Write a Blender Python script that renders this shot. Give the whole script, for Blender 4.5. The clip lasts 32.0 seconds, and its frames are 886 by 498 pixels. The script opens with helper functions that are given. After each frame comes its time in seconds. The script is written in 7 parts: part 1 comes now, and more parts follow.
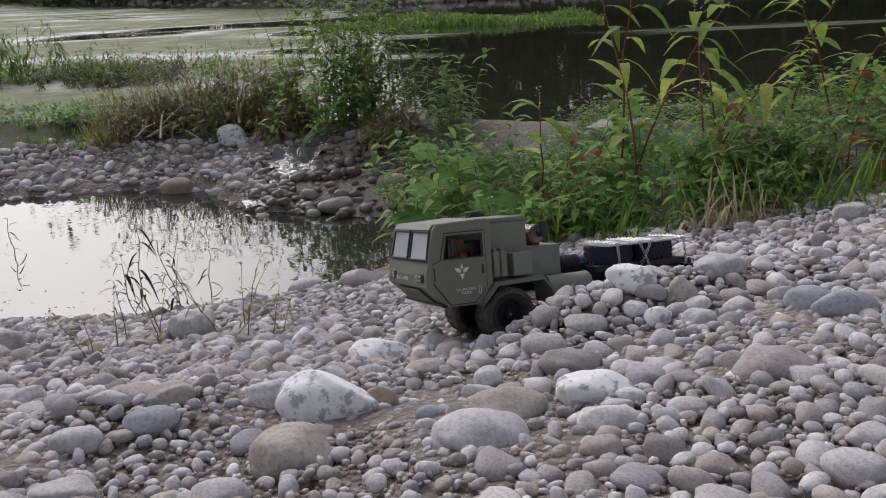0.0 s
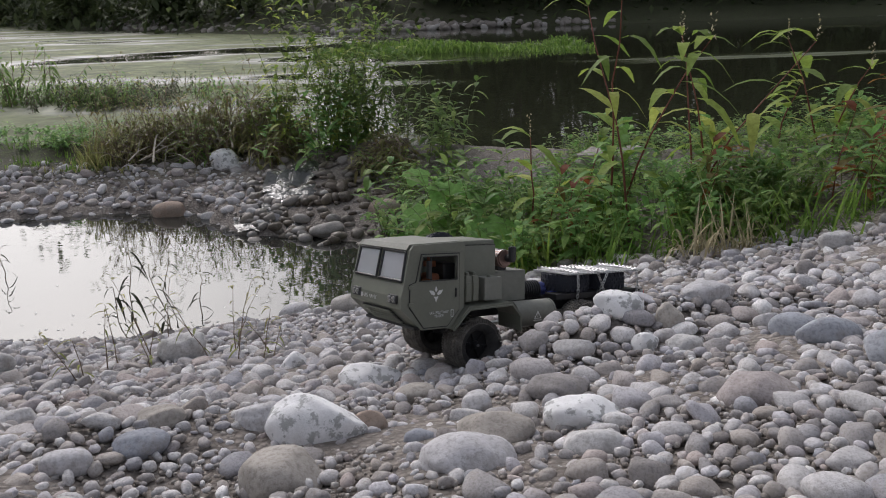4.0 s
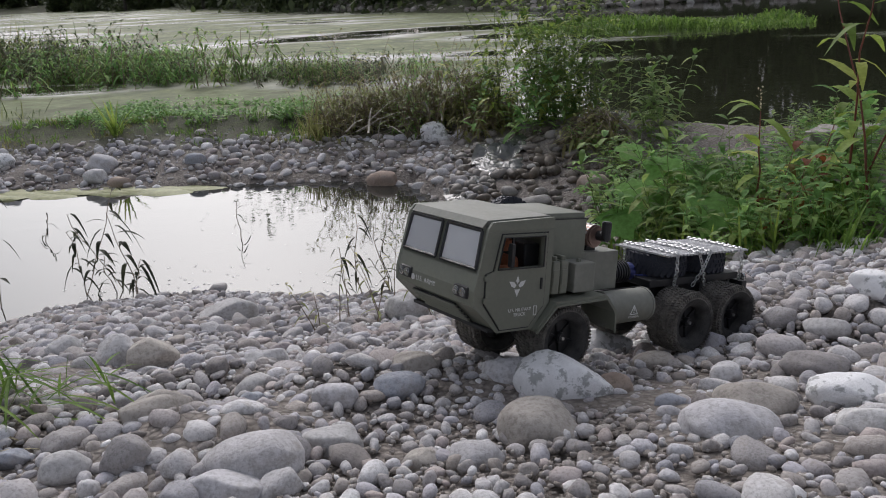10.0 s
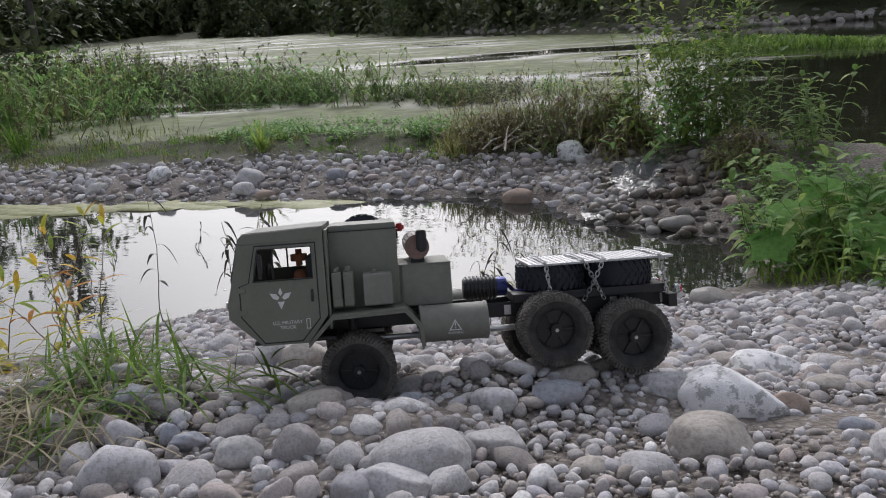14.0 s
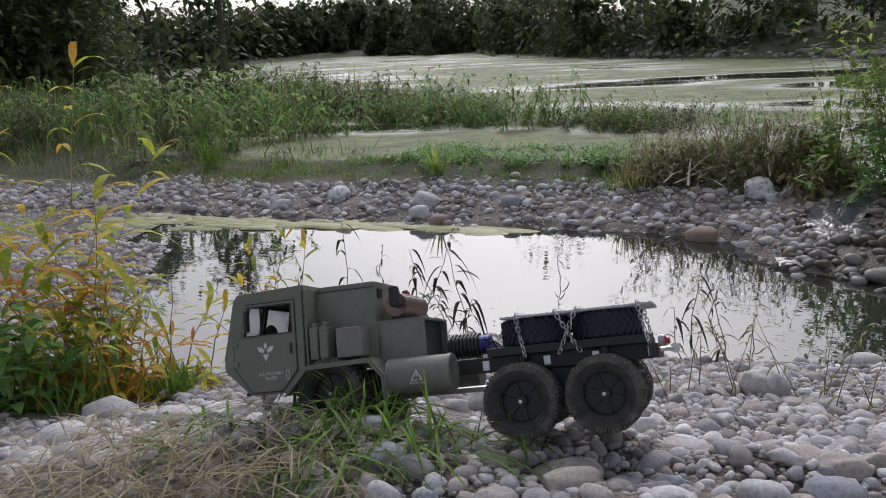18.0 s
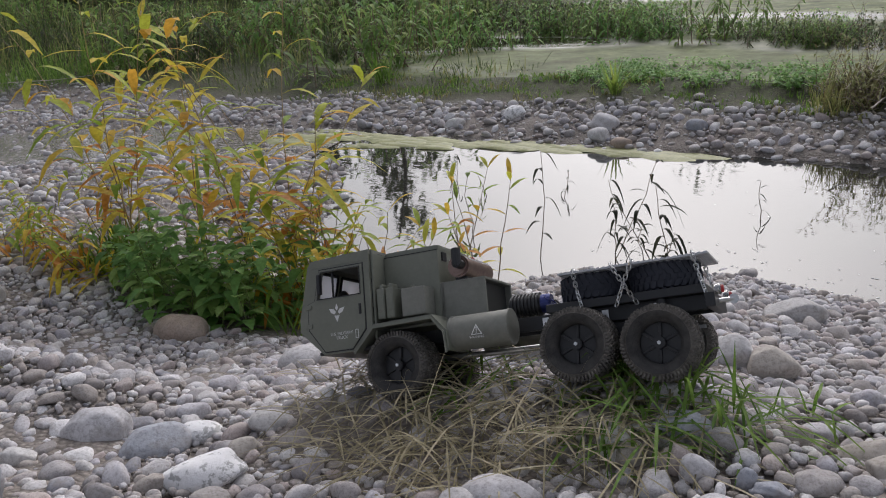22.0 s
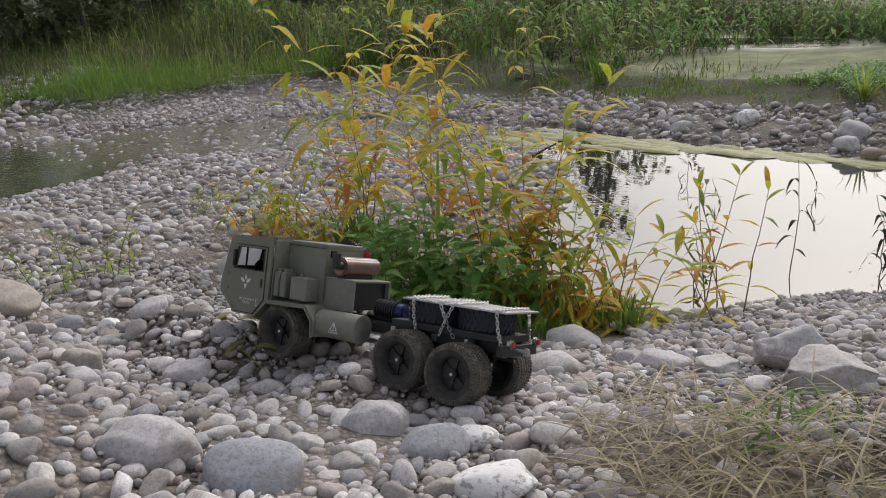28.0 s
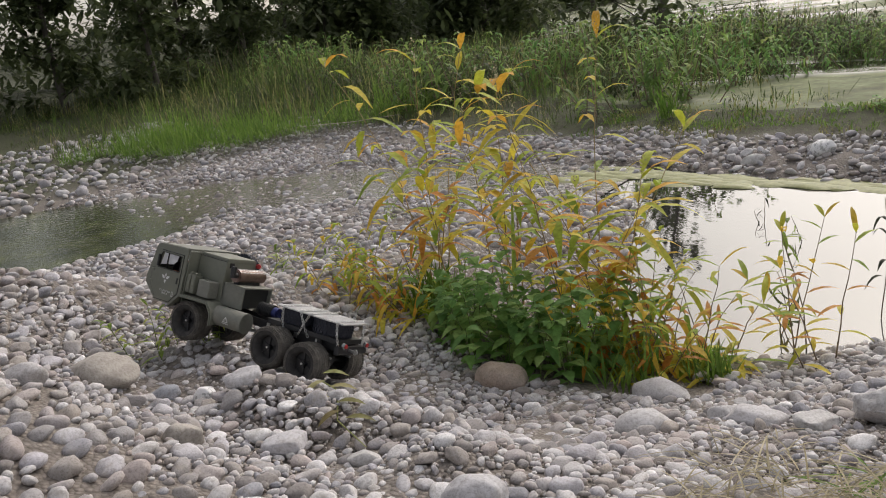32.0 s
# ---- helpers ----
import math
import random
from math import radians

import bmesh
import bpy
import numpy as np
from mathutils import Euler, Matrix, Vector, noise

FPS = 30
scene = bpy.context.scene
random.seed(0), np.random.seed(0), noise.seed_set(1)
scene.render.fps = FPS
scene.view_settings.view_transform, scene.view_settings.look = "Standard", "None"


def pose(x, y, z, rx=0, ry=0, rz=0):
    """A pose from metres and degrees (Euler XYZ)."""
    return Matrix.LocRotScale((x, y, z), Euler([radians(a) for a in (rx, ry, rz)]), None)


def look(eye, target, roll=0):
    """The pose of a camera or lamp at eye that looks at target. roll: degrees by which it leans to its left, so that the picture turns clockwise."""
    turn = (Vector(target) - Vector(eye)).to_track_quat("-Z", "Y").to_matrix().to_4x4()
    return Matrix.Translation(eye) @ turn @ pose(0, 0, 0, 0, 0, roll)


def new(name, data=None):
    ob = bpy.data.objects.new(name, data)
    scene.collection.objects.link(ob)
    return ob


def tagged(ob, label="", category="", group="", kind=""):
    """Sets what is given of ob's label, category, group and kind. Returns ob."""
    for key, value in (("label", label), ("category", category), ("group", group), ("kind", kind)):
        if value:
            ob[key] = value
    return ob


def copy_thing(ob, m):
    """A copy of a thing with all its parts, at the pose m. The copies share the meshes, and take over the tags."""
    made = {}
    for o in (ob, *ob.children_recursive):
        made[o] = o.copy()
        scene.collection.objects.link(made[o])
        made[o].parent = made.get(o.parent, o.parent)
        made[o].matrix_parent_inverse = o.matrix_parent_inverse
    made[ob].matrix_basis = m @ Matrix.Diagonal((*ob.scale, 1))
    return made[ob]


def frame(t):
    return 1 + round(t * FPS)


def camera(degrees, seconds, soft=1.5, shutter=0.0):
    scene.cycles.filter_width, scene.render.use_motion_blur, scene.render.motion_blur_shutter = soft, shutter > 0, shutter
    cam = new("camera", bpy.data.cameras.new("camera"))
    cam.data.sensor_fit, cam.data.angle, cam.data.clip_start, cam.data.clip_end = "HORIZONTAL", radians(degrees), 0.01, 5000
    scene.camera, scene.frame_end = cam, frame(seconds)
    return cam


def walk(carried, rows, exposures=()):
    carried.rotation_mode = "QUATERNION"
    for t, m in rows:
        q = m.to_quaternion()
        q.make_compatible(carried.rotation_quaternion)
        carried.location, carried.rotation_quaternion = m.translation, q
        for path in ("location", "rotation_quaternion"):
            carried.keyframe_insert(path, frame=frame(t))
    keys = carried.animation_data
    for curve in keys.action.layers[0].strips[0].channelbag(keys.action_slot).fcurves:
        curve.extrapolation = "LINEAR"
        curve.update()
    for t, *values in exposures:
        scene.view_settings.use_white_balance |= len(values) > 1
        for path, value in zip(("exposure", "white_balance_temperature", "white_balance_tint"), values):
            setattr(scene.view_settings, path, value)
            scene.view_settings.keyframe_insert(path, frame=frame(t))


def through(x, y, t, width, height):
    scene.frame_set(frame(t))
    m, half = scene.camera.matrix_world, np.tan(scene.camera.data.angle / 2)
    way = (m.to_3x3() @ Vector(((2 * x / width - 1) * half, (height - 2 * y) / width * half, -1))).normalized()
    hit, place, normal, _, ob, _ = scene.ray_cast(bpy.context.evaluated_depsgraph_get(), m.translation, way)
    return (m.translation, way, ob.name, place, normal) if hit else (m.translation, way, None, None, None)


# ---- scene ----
cam = camera(56.0, 32.0, 1.05)
PATH = [
    (0, (0.025, 0.376, 0.744), (0.23, 2.26, 0.104), -2.4),
    (0.5, (0.026, 0.373, 0.746), (0.228, 2.262, 0.123), -2.1),
    (1, (0.028, 0.374, 0.745), (0.227, 2.271, 0.143), -2.4),
    (1.5, (0.028, 0.367, 0.744), (0.219, 2.266, 0.145), -2.4),
    (2, (0.027, 0.365, 0.746), (0.218, 2.267, 0.155), -1.1),
    (2.5, (0.024, 0.364, 0.746), (0.216, 2.267, 0.161), -1.6),
    (3, (0.025, 0.366, 0.746), (0.219, 2.27, 0.165), -1.1),
    (3.5, (0.026, 0.365, 0.747), (0.239, 2.266, 0.165), -1.4),
    (5.5, (0.022, 0.364, 0.75), (0.278, 2.261, 0.17), -1.7),
    (6, (0.02, 0.364, 0.752), (0.28, 2.266, 0.189), -1.0),
    (6.5, (0.016, 0.362, 0.752), (0.276, 2.267, 0.2), -0.8),
    (7, (0.01, 0.353, 0.75), (0.231, 2.258, 0.184), -1.0),
    (7.5, (-0.011, 0.348, 0.753), (0.134, 2.257, 0.174), -1.2),
    (8, (-0.033, 0.351, 0.746), (-0.014, 2.26, 0.15), -2.4),
    (8.5, (-0.036, 0.351, 0.741), (-0.094, 2.256, 0.134), -3.1),
    (9, (-0.049, 0.349, 0.733), (-0.201, 2.249, 0.125), -3.2),
    (9.5, (-0.044, 0.353, 0.733), (-0.268, 2.244, 0.12), -3.6),
    (10, (-0.042, 0.352, 0.734), (-0.257, 2.244, 0.123), -3.2),
    (10.5, (-0.044, 0.355, 0.73), (-0.231, 2.25, 0.117), -2.8),
    (11, (-0.042, 0.358, 0.73), (-0.216, 2.255, 0.119), -2.4),
    (11.5, (-0.04, 0.358, 0.731), (-0.185, 2.259, 0.127), -2.3),
    (12, (-0.045, 0.355, 0.73), (-0.224, 2.258, 0.141), -2.2),
    (12.5, (-0.052, 0.351, 0.722), (-0.402, 2.235, 0.15), -3.0),
    (13, (-0.057, 0.348, 0.721), (-0.458, 2.228, 0.168), -3.3),
    (13.5, (-0.069, 0.348, 0.72), (-0.524, 2.219, 0.179), -3.7),
    (14, (-0.081, 0.349, 0.717), (-0.588, 2.206, 0.174), -4.0),
    (14.5, (-0.097, 0.348, 0.71), (-0.668, 2.186, 0.167), -3.4),
    (15, (-0.113, 0.348, 0.707), (-0.759, 2.162, 0.167), -3.5),
    (15.5, (-0.121, 0.343, 0.706), (-0.825, 2.14, 0.181), -3.5),
    (17.5, (-0.169, 0.365, 0.742), (-0.987, 2.123, 0.253), -2.6),
    (18, (-0.194, 0.351, 0.76), (-1.031, 2.103, 0.281), -3.4),
    (18.5, (-0.219, 0.317, 0.778), (-1.054, 2.047, 0.223), -3.4),
    (19, (-0.237, 0.304, 0.783), (-1.076, 2.0, 0.134), -4.7),
    (19.5, (-0.235, 0.303, 0.788), (-1.101, 1.97, 0.103), -5.8),
    (20, (-0.24, 0.309, 0.792), (-1.126, 1.965, 0.106), -5.4),
    (20.5, (-0.269, 0.301, 0.801), (-1.196, 1.936, 0.116), -5.3),
    (21, (-0.306, 0.3, 0.812), (-1.3, 1.892, 0.123), -5.6),
    (21.5, (-0.335, 0.298, 0.817), (-1.405, 1.849, 0.146), -4.9),
    (22, (-0.339, 0.297, 0.815), (-1.446, 1.825, 0.154), -4.5),
    (22.5, (-0.36, 0.295, 0.813), (-1.49, 1.805, 0.148), -4.6),
    (23, (-0.377, 0.291, 0.81), (-1.563, 1.75, 0.129), -5.3),
    (23.5, (-0.395, 0.29, 0.809), (-1.636, 1.7, 0.123), -5.9),
    (24, (-0.4, 0.286, 0.812), (-1.684, 1.651, 0.113), -6.8),
    (24.5, (-0.406, 0.28, 0.81), (-1.71, 1.629, 0.119), -6.1),
    (25, (-0.412, 0.276, 0.812), (-1.729, 1.624, 0.142), -5.0),
    (25.5, (-0.433, 0.267, 0.81), (-1.769, 1.6, 0.148), -4.6),
    (27.5, (-0.456, 0.263, 0.812), (-1.868, 1.526, 0.171), -4.7),
    (28, (-0.462, 0.258, 0.816), (-1.904, 1.493, 0.189), -5.2),
    (28.5, (-0.48, 0.252, 0.825), (-1.964, 1.446, 0.214), -6.0),
    (29, (-0.481, 0.251, 0.832), (-1.999, 1.41, 0.239), -6.9),
    (29.5, (-0.484, 0.246, 0.841), (-1.995, 1.415, 0.25), -7.0),
    (30, (-0.483, 0.245, 0.847), (-2.0, 1.407, 0.257), -7.8),
    (30.5, (-0.485, 0.241, 0.854), (-2.015, 1.388, 0.269), -8.2),
    (31, (-0.483, 0.241, 0.857), (-2.022, 1.389, 0.298), -7.9),
    (31.5, (-0.483, 0.24, 0.861), (-2.03, 1.385, 0.319), -8.4),
    (32, (-0.483, 0.24, 0.866), (-2.037, 1.382, 0.335), -8.4),
]
walk(cam, [(t, look(eye, target, roll)) for t, eye, target, roll in PATH],
     [(0, 0.03, 6420, 12), (6, 0.05, 6420, 12), (9, 0.03, 6350, 12), (13, 0.1, 6280, 12), (19, 0.08, 6250, 13), (23, 0.1, 6450, 13), (25, 0.12, 6600, 13), (28, 0.18, 6750, 11), (32, 0.3, 6950, 11)])


# ---- light ----
world = bpy.data.worlds.new("evening_sky")
scene.world = world
world.use_nodes = True
wn, wl = world.node_tree.nodes, world.node_tree.links
sky = wn.new("ShaderNodeTexSky")
sky.sky_type, sky.sun_disc = "NISHITA", False
sky.sun_elevation, sky.sun_rotation = radians(39), radians(-20)
sky.air_density, sky.dust_density, sky.ozone_density = 1.0, 4.0, 2.0
pale = wn.new("ShaderNodeHueSaturation")
pale.inputs["Saturation"].default_value = 0.35
wl.new(sky.outputs[0], pale.inputs["Color"])
wl.new(pale.outputs[0], wn["Background"].inputs["Color"])
wn["Background"].inputs["Strength"].default_value = 0.15

sun = new("sun", bpy.data.lights.new("sun", "SUN"))
sun.data.energy, sun.data.angle, sun.data.color = 0.5, radians(16), (1.0, 0.95, 0.97)
sun.matrix_world = look((-2.66, 7.3, 6.29), (0, 0, 0))
scene.view_settings.exposure = 0.0


# ---- materials ----
def tree(name, rough=0.6, metal=0.0):
    m = bpy.data.materials.new(name)
    m.use_nodes = True
    n = m.node_tree.nodes
    b = n["Principled BSDF"]
    b.inputs["Roughness"].default_value, b.inputs["Metallic"].default_value = rough, metal
    return m, n, m.node_tree.links, b


def ramp(n, stops):
    r = n.new("ShaderNodeValToRGB")
    r.color_ramp.elements[0].position, r.color_ramp.elements[0].color = stops[0][0], (*stops[0][1], 1)
    r.color_ramp.elements[1].position, r.color_ramp.elements[1].color = stops[-1][0], (*stops[-1][1], 1)
    for at, c in stops[1:-1]:
        r.color_ramp.elements.new(at).color = (*c, 1)
    return r


def grain(n, links, scale, detail=6, rough=0.6, space="Object"):
    co, tex = n.new("ShaderNodeTexCoord"), n.new("ShaderNodeTexNoise")
    tex.inputs["Scale"].default_value, tex.inputs["Detail"].default_value, tex.inputs["Roughness"].default_value = scale, detail, rough
    links.new(co.outputs[space], tex.inputs["Vector"])
    return tex


def blend(n, links, a, b, fac, mode="MIX"):
    x = n.new("ShaderNodeMix")
    x.data_type, x.blend_type = "RGBA", mode
    for socket, v in ((x.inputs[6], a), (x.inputs[7], b), (x.inputs[0], fac)):
        if isinstance(v, bpy.types.NodeSocket):
            links.new(v, socket)
        else:
            socket.default_value = v if isinstance(v, float) else (*v, 1)
    return x.outputs[2]


def relief(n, links, b, height, strength, distance):
    bump = n.new("ShaderNodeBump")
    bump.inputs["Strength"].default_value, bump.inputs["Distance"].default_value = strength, distance
    links.new(height, bump.inputs["Height"])
    links.new(bump.outputs[0], b.inputs["Normal"])


def mottled(name, low, high, scale, rough=0.6, metal=0.0, strength=0.3, distance=0.002, fine=8.0):
    """A surface of two tones in blotches and grain, with fine relief."""
    m, n, links, b = tree(name, rough, metal)
    big, small = grain(n, links, scale), grain(n, links, scale * fine)
    mixed = blend(n, links, big.outputs["Fac"], small.outputs["Fac"], 0.4)
    r = ramp(n, [(0.32, low), (0.68, high)])
    links.new(mixed, r.inputs[0])
    links.new(r.outputs[0], b.inputs["Base Color"])
    relief(n, links, b, small.outputs["Fac"], strength, distance)
    return m


def stone_material(name, stops, by_island, scale=40.0, dirt=(0.27, 0.24, 0.21), dirty=0.6, specks=0.5, wear=0.75, blotch=(0.5, 0.66)):
    """River stone: a tone for each stone, veins, specks and clinging silt."""
    m, n, links, b = tree(name, 0.8)
    b.inputs["Specular IOR Level"].default_value = 0.3
    if by_island:
        chance = n.new("ShaderNodeNewGeometry").outputs["Random Per Island"]
    else:
        chance = n.new("ShaderNodeObjectInfo").outputs["Random"]
    tone = ramp(n, stops)
    links.new(chance, tone.inputs[0])
    patch, speck = grain(n, links, scale * 0.8, 7, 0.65), grain(n, links, scale * 9, 4, 0.7)
    shade = ramp(n, [(0.28, (0.6, 0.58, 0.56)), (0.5, (0.97, 0.97, 0.97)), (0.72, (1.15, 1.15, 1.16))])
    links.new(patch.outputs["Fac"], shade.inputs[0])
    toned = blend(n, links, tone.outputs[0], shade.outputs[0], wear, "MULTIPLY")
    dots = ramp(n, [(0.36, (0.42, 0.41, 0.39)), (0.5, (0.97, 0.97, 0.97)), (0.65, (1.12, 1.12, 1.12))])
    links.new(speck.outputs["Fac"], dots.inputs[0])
    toned = blend(n, links, toned, dots.outputs[0], specks, "MULTIPLY")
    silt = grain(n, links, scale * 1.3, 7, 0.7)
    mask = ramp(n, [(blotch[0], (0, 0, 0)), (blotch[1], (dirty, dirty, dirty))])
    links.new(silt.outputs["Fac"], mask.inputs[0])
    links.new(blend(n, links, toned, dirt, mask.outputs[0]), b.inputs["Base Color"])
    relief(n, links, b, blend(n, links, speck.outputs["Fac"], patch.outputs["Fac"], 0.6), 0.6, 0.0028)
    return m


def leaf_material(name, stops, rough=0.5, through=0.48):
    m, n, links, b = tree(name, rough + 0.1)
    b.inputs["Specular IOR Level"].default_value = 0.25
    r = ramp(n, stops)
    links.new(n.new("ShaderNodeNewGeometry").outputs["Random Per Island"], r.inputs[0])
    spots = grain(n, links, 90, 4)
    shade = ramp(n, [(0.3, (0.72, 0.7, 0.6)), (0.65, (1.1, 1.1, 1.05))])
    links.new(spots.outputs["Fac"], shade.inputs[0])
    tone = blend(n, links, r.outputs[0], shade.outputs[0], 1.0, "MULTIPLY")
    links.new(tone, b.inputs["Base Color"])
    glow, mix = n.new("ShaderNodeBsdfTranslucent"), n.new("ShaderNodeMixShader")
    links.new(tone, glow.inputs["Color"])
    mix.inputs[0].default_value = through
    links.new(b.outputs[0], mix.inputs[1])
    links.new(glow.outputs[0], mix.inputs[2])
    links.new(mix.outputs[0], n["Material Output"].inputs["Surface"])
    return m


GREYS = [(0.0, (0.25, 0.225, 0.215)), (0.13, (0.4, 0.38, 0.38)), (0.26, (0.43, 0.385, 0.35)), (0.37, (0.35, 0.352, 0.385)), (0.47, (0.48, 0.41, 0.385)), (0.58, (0.54, 0.52, 0.525)), (0.74, (0.65, 0.63, 0.625)), (0.87, (0.5, 0.48, 0.515)), (1.0, (0.8, 0.785, 0.78))]
pebble = stone_material("river_pebble", GREYS, True)
cobble_mat = stone_material("river_cobble", GREYS[:6], False)
cobble_piece = stone_material("loose_cobble", GREYS, False, 0.9)
grit_mat = stone_material("grit", [(0.0, (0.22, 0.19, 0.165)), (0.6, (0.34, 0.305, 0.275)), (1.0, (0.5, 0.47, 0.445))], True, 60)
quartz = stone_material("white_quartzite", [(0.0, (0.8, 0.79, 0.8)), (1.0, (0.86, 0.85, 0.85))], False, 46, (0.34, 0.34, 0.33), 0.85, 0.12, 0.4, (0.53, 0.58))
limestone = stone_material("pale_limestone", [(0.0, (0.5, 0.485, 0.48)), (0.5, (0.62, 0.605, 0.595)), (1.0, (0.56, 0.545, 0.565))], False, 25)
tan_stone = stone_material("buff_sandstone", [(0.0, (0.4, 0.365, 0.33)), (1.0, (0.5, 0.46, 0.415))], False, 25)
bluestone = stone_material("blue_grey_stone", [(0.0, (0.33, 0.345, 0.39)), (1.0, (0.46, 0.475, 0.515))], False, 25)
rough_rock = stone_material("weathered_rock", [(0.0, (0.27, 0.25, 0.225)), (1.0, (0.34, 0.315, 0.285))], False, 18, (0.12, 0.11, 0.08), 0.7)
brown_stone = stone_material("brown_sandstone", [(0.0, (0.36, 0.27, 0.215)), (1.0, (0.46, 0.38, 0.32))], False, 25)
wet_stone = stone_material("wet_dark_stone", [(0.0, (0.08, 0.065, 0.05)), (0.5, (0.16, 0.13, 0.1)), (0.8, (0.22, 0.2, 0.18)), (1.0, (0.34, 0.32, 0.3))], True, 30)
wet_stone.node_tree.nodes["Principled BSDF"].inputs["Roughness"].default_value = 0.5

# soil: silt and grit between the stones, mud and moss near the upper water
soil, n, links, b = tree("silt_and_grit", 0.9)
big, small, dust = grain(n, links, 3.0, 6), grain(n, links, 45, 8, 0.7), grain(n, links, 320, 3)
base = ramp(n, [(0.3, (0.16, 0.135, 0.118)), (0.55, (0.25, 0.22, 0.195)), (0.75, (0.33, 0.3, 0.275))])
links.new(blend(n, links, big.outputs["Fac"], small.outputs["Fac"], 0.6), base.inputs[0])
place = n.new("ShaderNodeSeparateXYZ")
co = n.new("ShaderNodeTexCoord")
links.new(co.outputs["Object"], place.inputs[0])
far = n.new("ShaderNodeMapRange")
far.inputs["From Min"].default_value, far.inputs["From Max"].default_value = 3.75, 4.15
links.new(place.outputs["Y"], far.inputs["Value"])
west = n.new("ShaderNodeMapRange")
west.inputs["From Min"].default_value, west.inputs["From Max"].default_value = -6.5, -7.3
links.new(place.outputs["X"], west.inputs["Value"])
either = n.new("ShaderNodeMath")
either.operation = "MAXIMUM"
links.new(far.outputs[0], either.inputs[0])
links.new(west.outputs[0], either.inputs[1])
mossy = ramp(n, [(0.35, (0.035, 0.03, 0.018)), (0.5, (0.05, 0.05, 0.022)), (0.62, (0.07, 0.1, 0.025))])
links.new(small.outputs["Fac"], mossy.inputs[0])
grains = n.new("ShaderNodeTexVoronoi")
grains.inputs["Scale"].default_value = 130
links.new(co.outputs["Object"], grains.inputs["Vector"])
speckle = ramp(n, [(0.0, (1.5, 1.48, 1.46)), (0.35, (0.95, 0.95, 0.95)), (0.7, (0.55, 0.54, 0.52))])
links.new(grains.outputs["Distance"], speckle.inputs[0])
gravelly = blend(n, links, base.outputs[0], speckle.outputs[0], 0.7, "MULTIPLY")
links.new(blend(n, links, gravelly, mossy.outputs[0], either.outputs[0]), b.inputs["Base Color"])
flipped = n.new("ShaderNodeMath")
flipped.operation, flipped.inputs[0].default_value = "SUBTRACT", 1.0
links.new(grains.outputs["Distance"], flipped.inputs[1])
relief(n, links, b, blend(n, links, small.outputs["Fac"], flipped.outputs[0], 0.6), 0.9, 0.008)


def water_material(name, deep, ripple, scale, rough):
    m, n, links, b = tree(name, rough)
    b.inputs["IOR"].default_value = 1.65
    b.inputs["Base Color"].default_value = (*deep, 1)
    co, stretch, tex = n.new("ShaderNodeTexCoord"), n.new("ShaderNodeMapping"), n.new("ShaderNodeTexNoise")
    stretch.inputs["Scale"].default_value = (0.7, 1.6, 1)
    tex.inputs["Scale"].default_value, tex.inputs["Detail"].default_value = scale, 3
    links.new(co.outputs["Object"], stretch.inputs[0])
    links.new(stretch.outputs[0], tex.inputs["Vector"])
    relief(n, links, b, tex.outputs["Fac"], ripple, 0.01)
    return m, n, links, b


still_water = water_material("still_pond_water", (0.035, 0.035, 0.03), 0.05, 9, 0.02)[0]
stream_water, n, links, b = water_material("running_water", (0.05, 0.045, 0.035), 0.35, 26, 0.12)
b.inputs["Specular IOR Level"].default_value = 0.4
bed = grain(n, links, 26, 7, 0.7)
silted = ramp(n, [(0.32, (0.06, 0.05, 0.04)), (0.5, (0.16, 0.14, 0.12)), (0.66, (0.3, 0.275, 0.25))])
links.new(bed.outputs["Fac"], silted.inputs[0])
weed = grain(n, links, 5, 6, 0.65)
weedy = ramp(n, [(0.3, (0.016, 0.022, 0.009)), (0.52, (0.05, 0.06, 0.022)), (0.72, (0.16, 0.175, 0.06))])
links.new(weed.outputs["Fac"], weedy.inputs[0])
co, place, low = n.new("ShaderNodeTexCoord"), n.new("ShaderNodeSeparateXYZ"), n.new("ShaderNodeMapRange")
links.new(co.outputs["Object"], place.inputs[0])
low.inputs["From Min"].default_value, low.inputs["From Max"].default_value = 2.0, 1.6
links.new(place.outputs["Y"], low.inputs["Value"])
links.new(blend(n, links, silted.outputs[0], weedy.outputs[0], low.outputs[0]), b.inputs["Base Color"])
white_water = water_material("tumbling_water", (0.1, 0.1, 0.095), 1.0, 45, 0.06)[0]
# upper water: dark, with mats of pale floating algae
mere_water, n, links, b = water_material("mere_with_algae", (0.03, 0.032, 0.02), 0.12, 4, 0.03)
co, stretch, mats = n.new("ShaderNodeTexCoord"), n.new("ShaderNodeMapping"), n.new("ShaderNodeTexNoise")
stretch.inputs["Scale"].default_value = (0.16, 0.55, 1)
mats.inputs["Scale"].default_value, mats.inputs["Detail"].default_value = 1.3, 8
links.new(co.outputs["Object"], stretch.inputs[0])
links.new(stretch.outputs[0], mats.inputs["Vector"])
place = n.new("ShaderNodeSeparateXYZ")
links.new(co.outputs["Object"], place.inputs[0])
west = n.new("ShaderNodeMapRange")
west.inputs["From Min"].default_value, west.inputs["From Max"].default_value = 0.5, -1.0
west.inputs["To Min"].default_value, west.inputs["To Max"].default_value = -0.06, 0.16
links.new(place.outputs["X"], west.inputs["Value"])
total = n.new("ShaderNodeMath")
links.new(mats.outputs["Fac"], total.inputs[0])
links.new(west.outputs[0], total.inputs[1])
cover = ramp(n, [(0.5, (0, 0, 0)), (0.66, (1, 1, 1))])
links.new(total.outputs[0], cover.inputs[0])
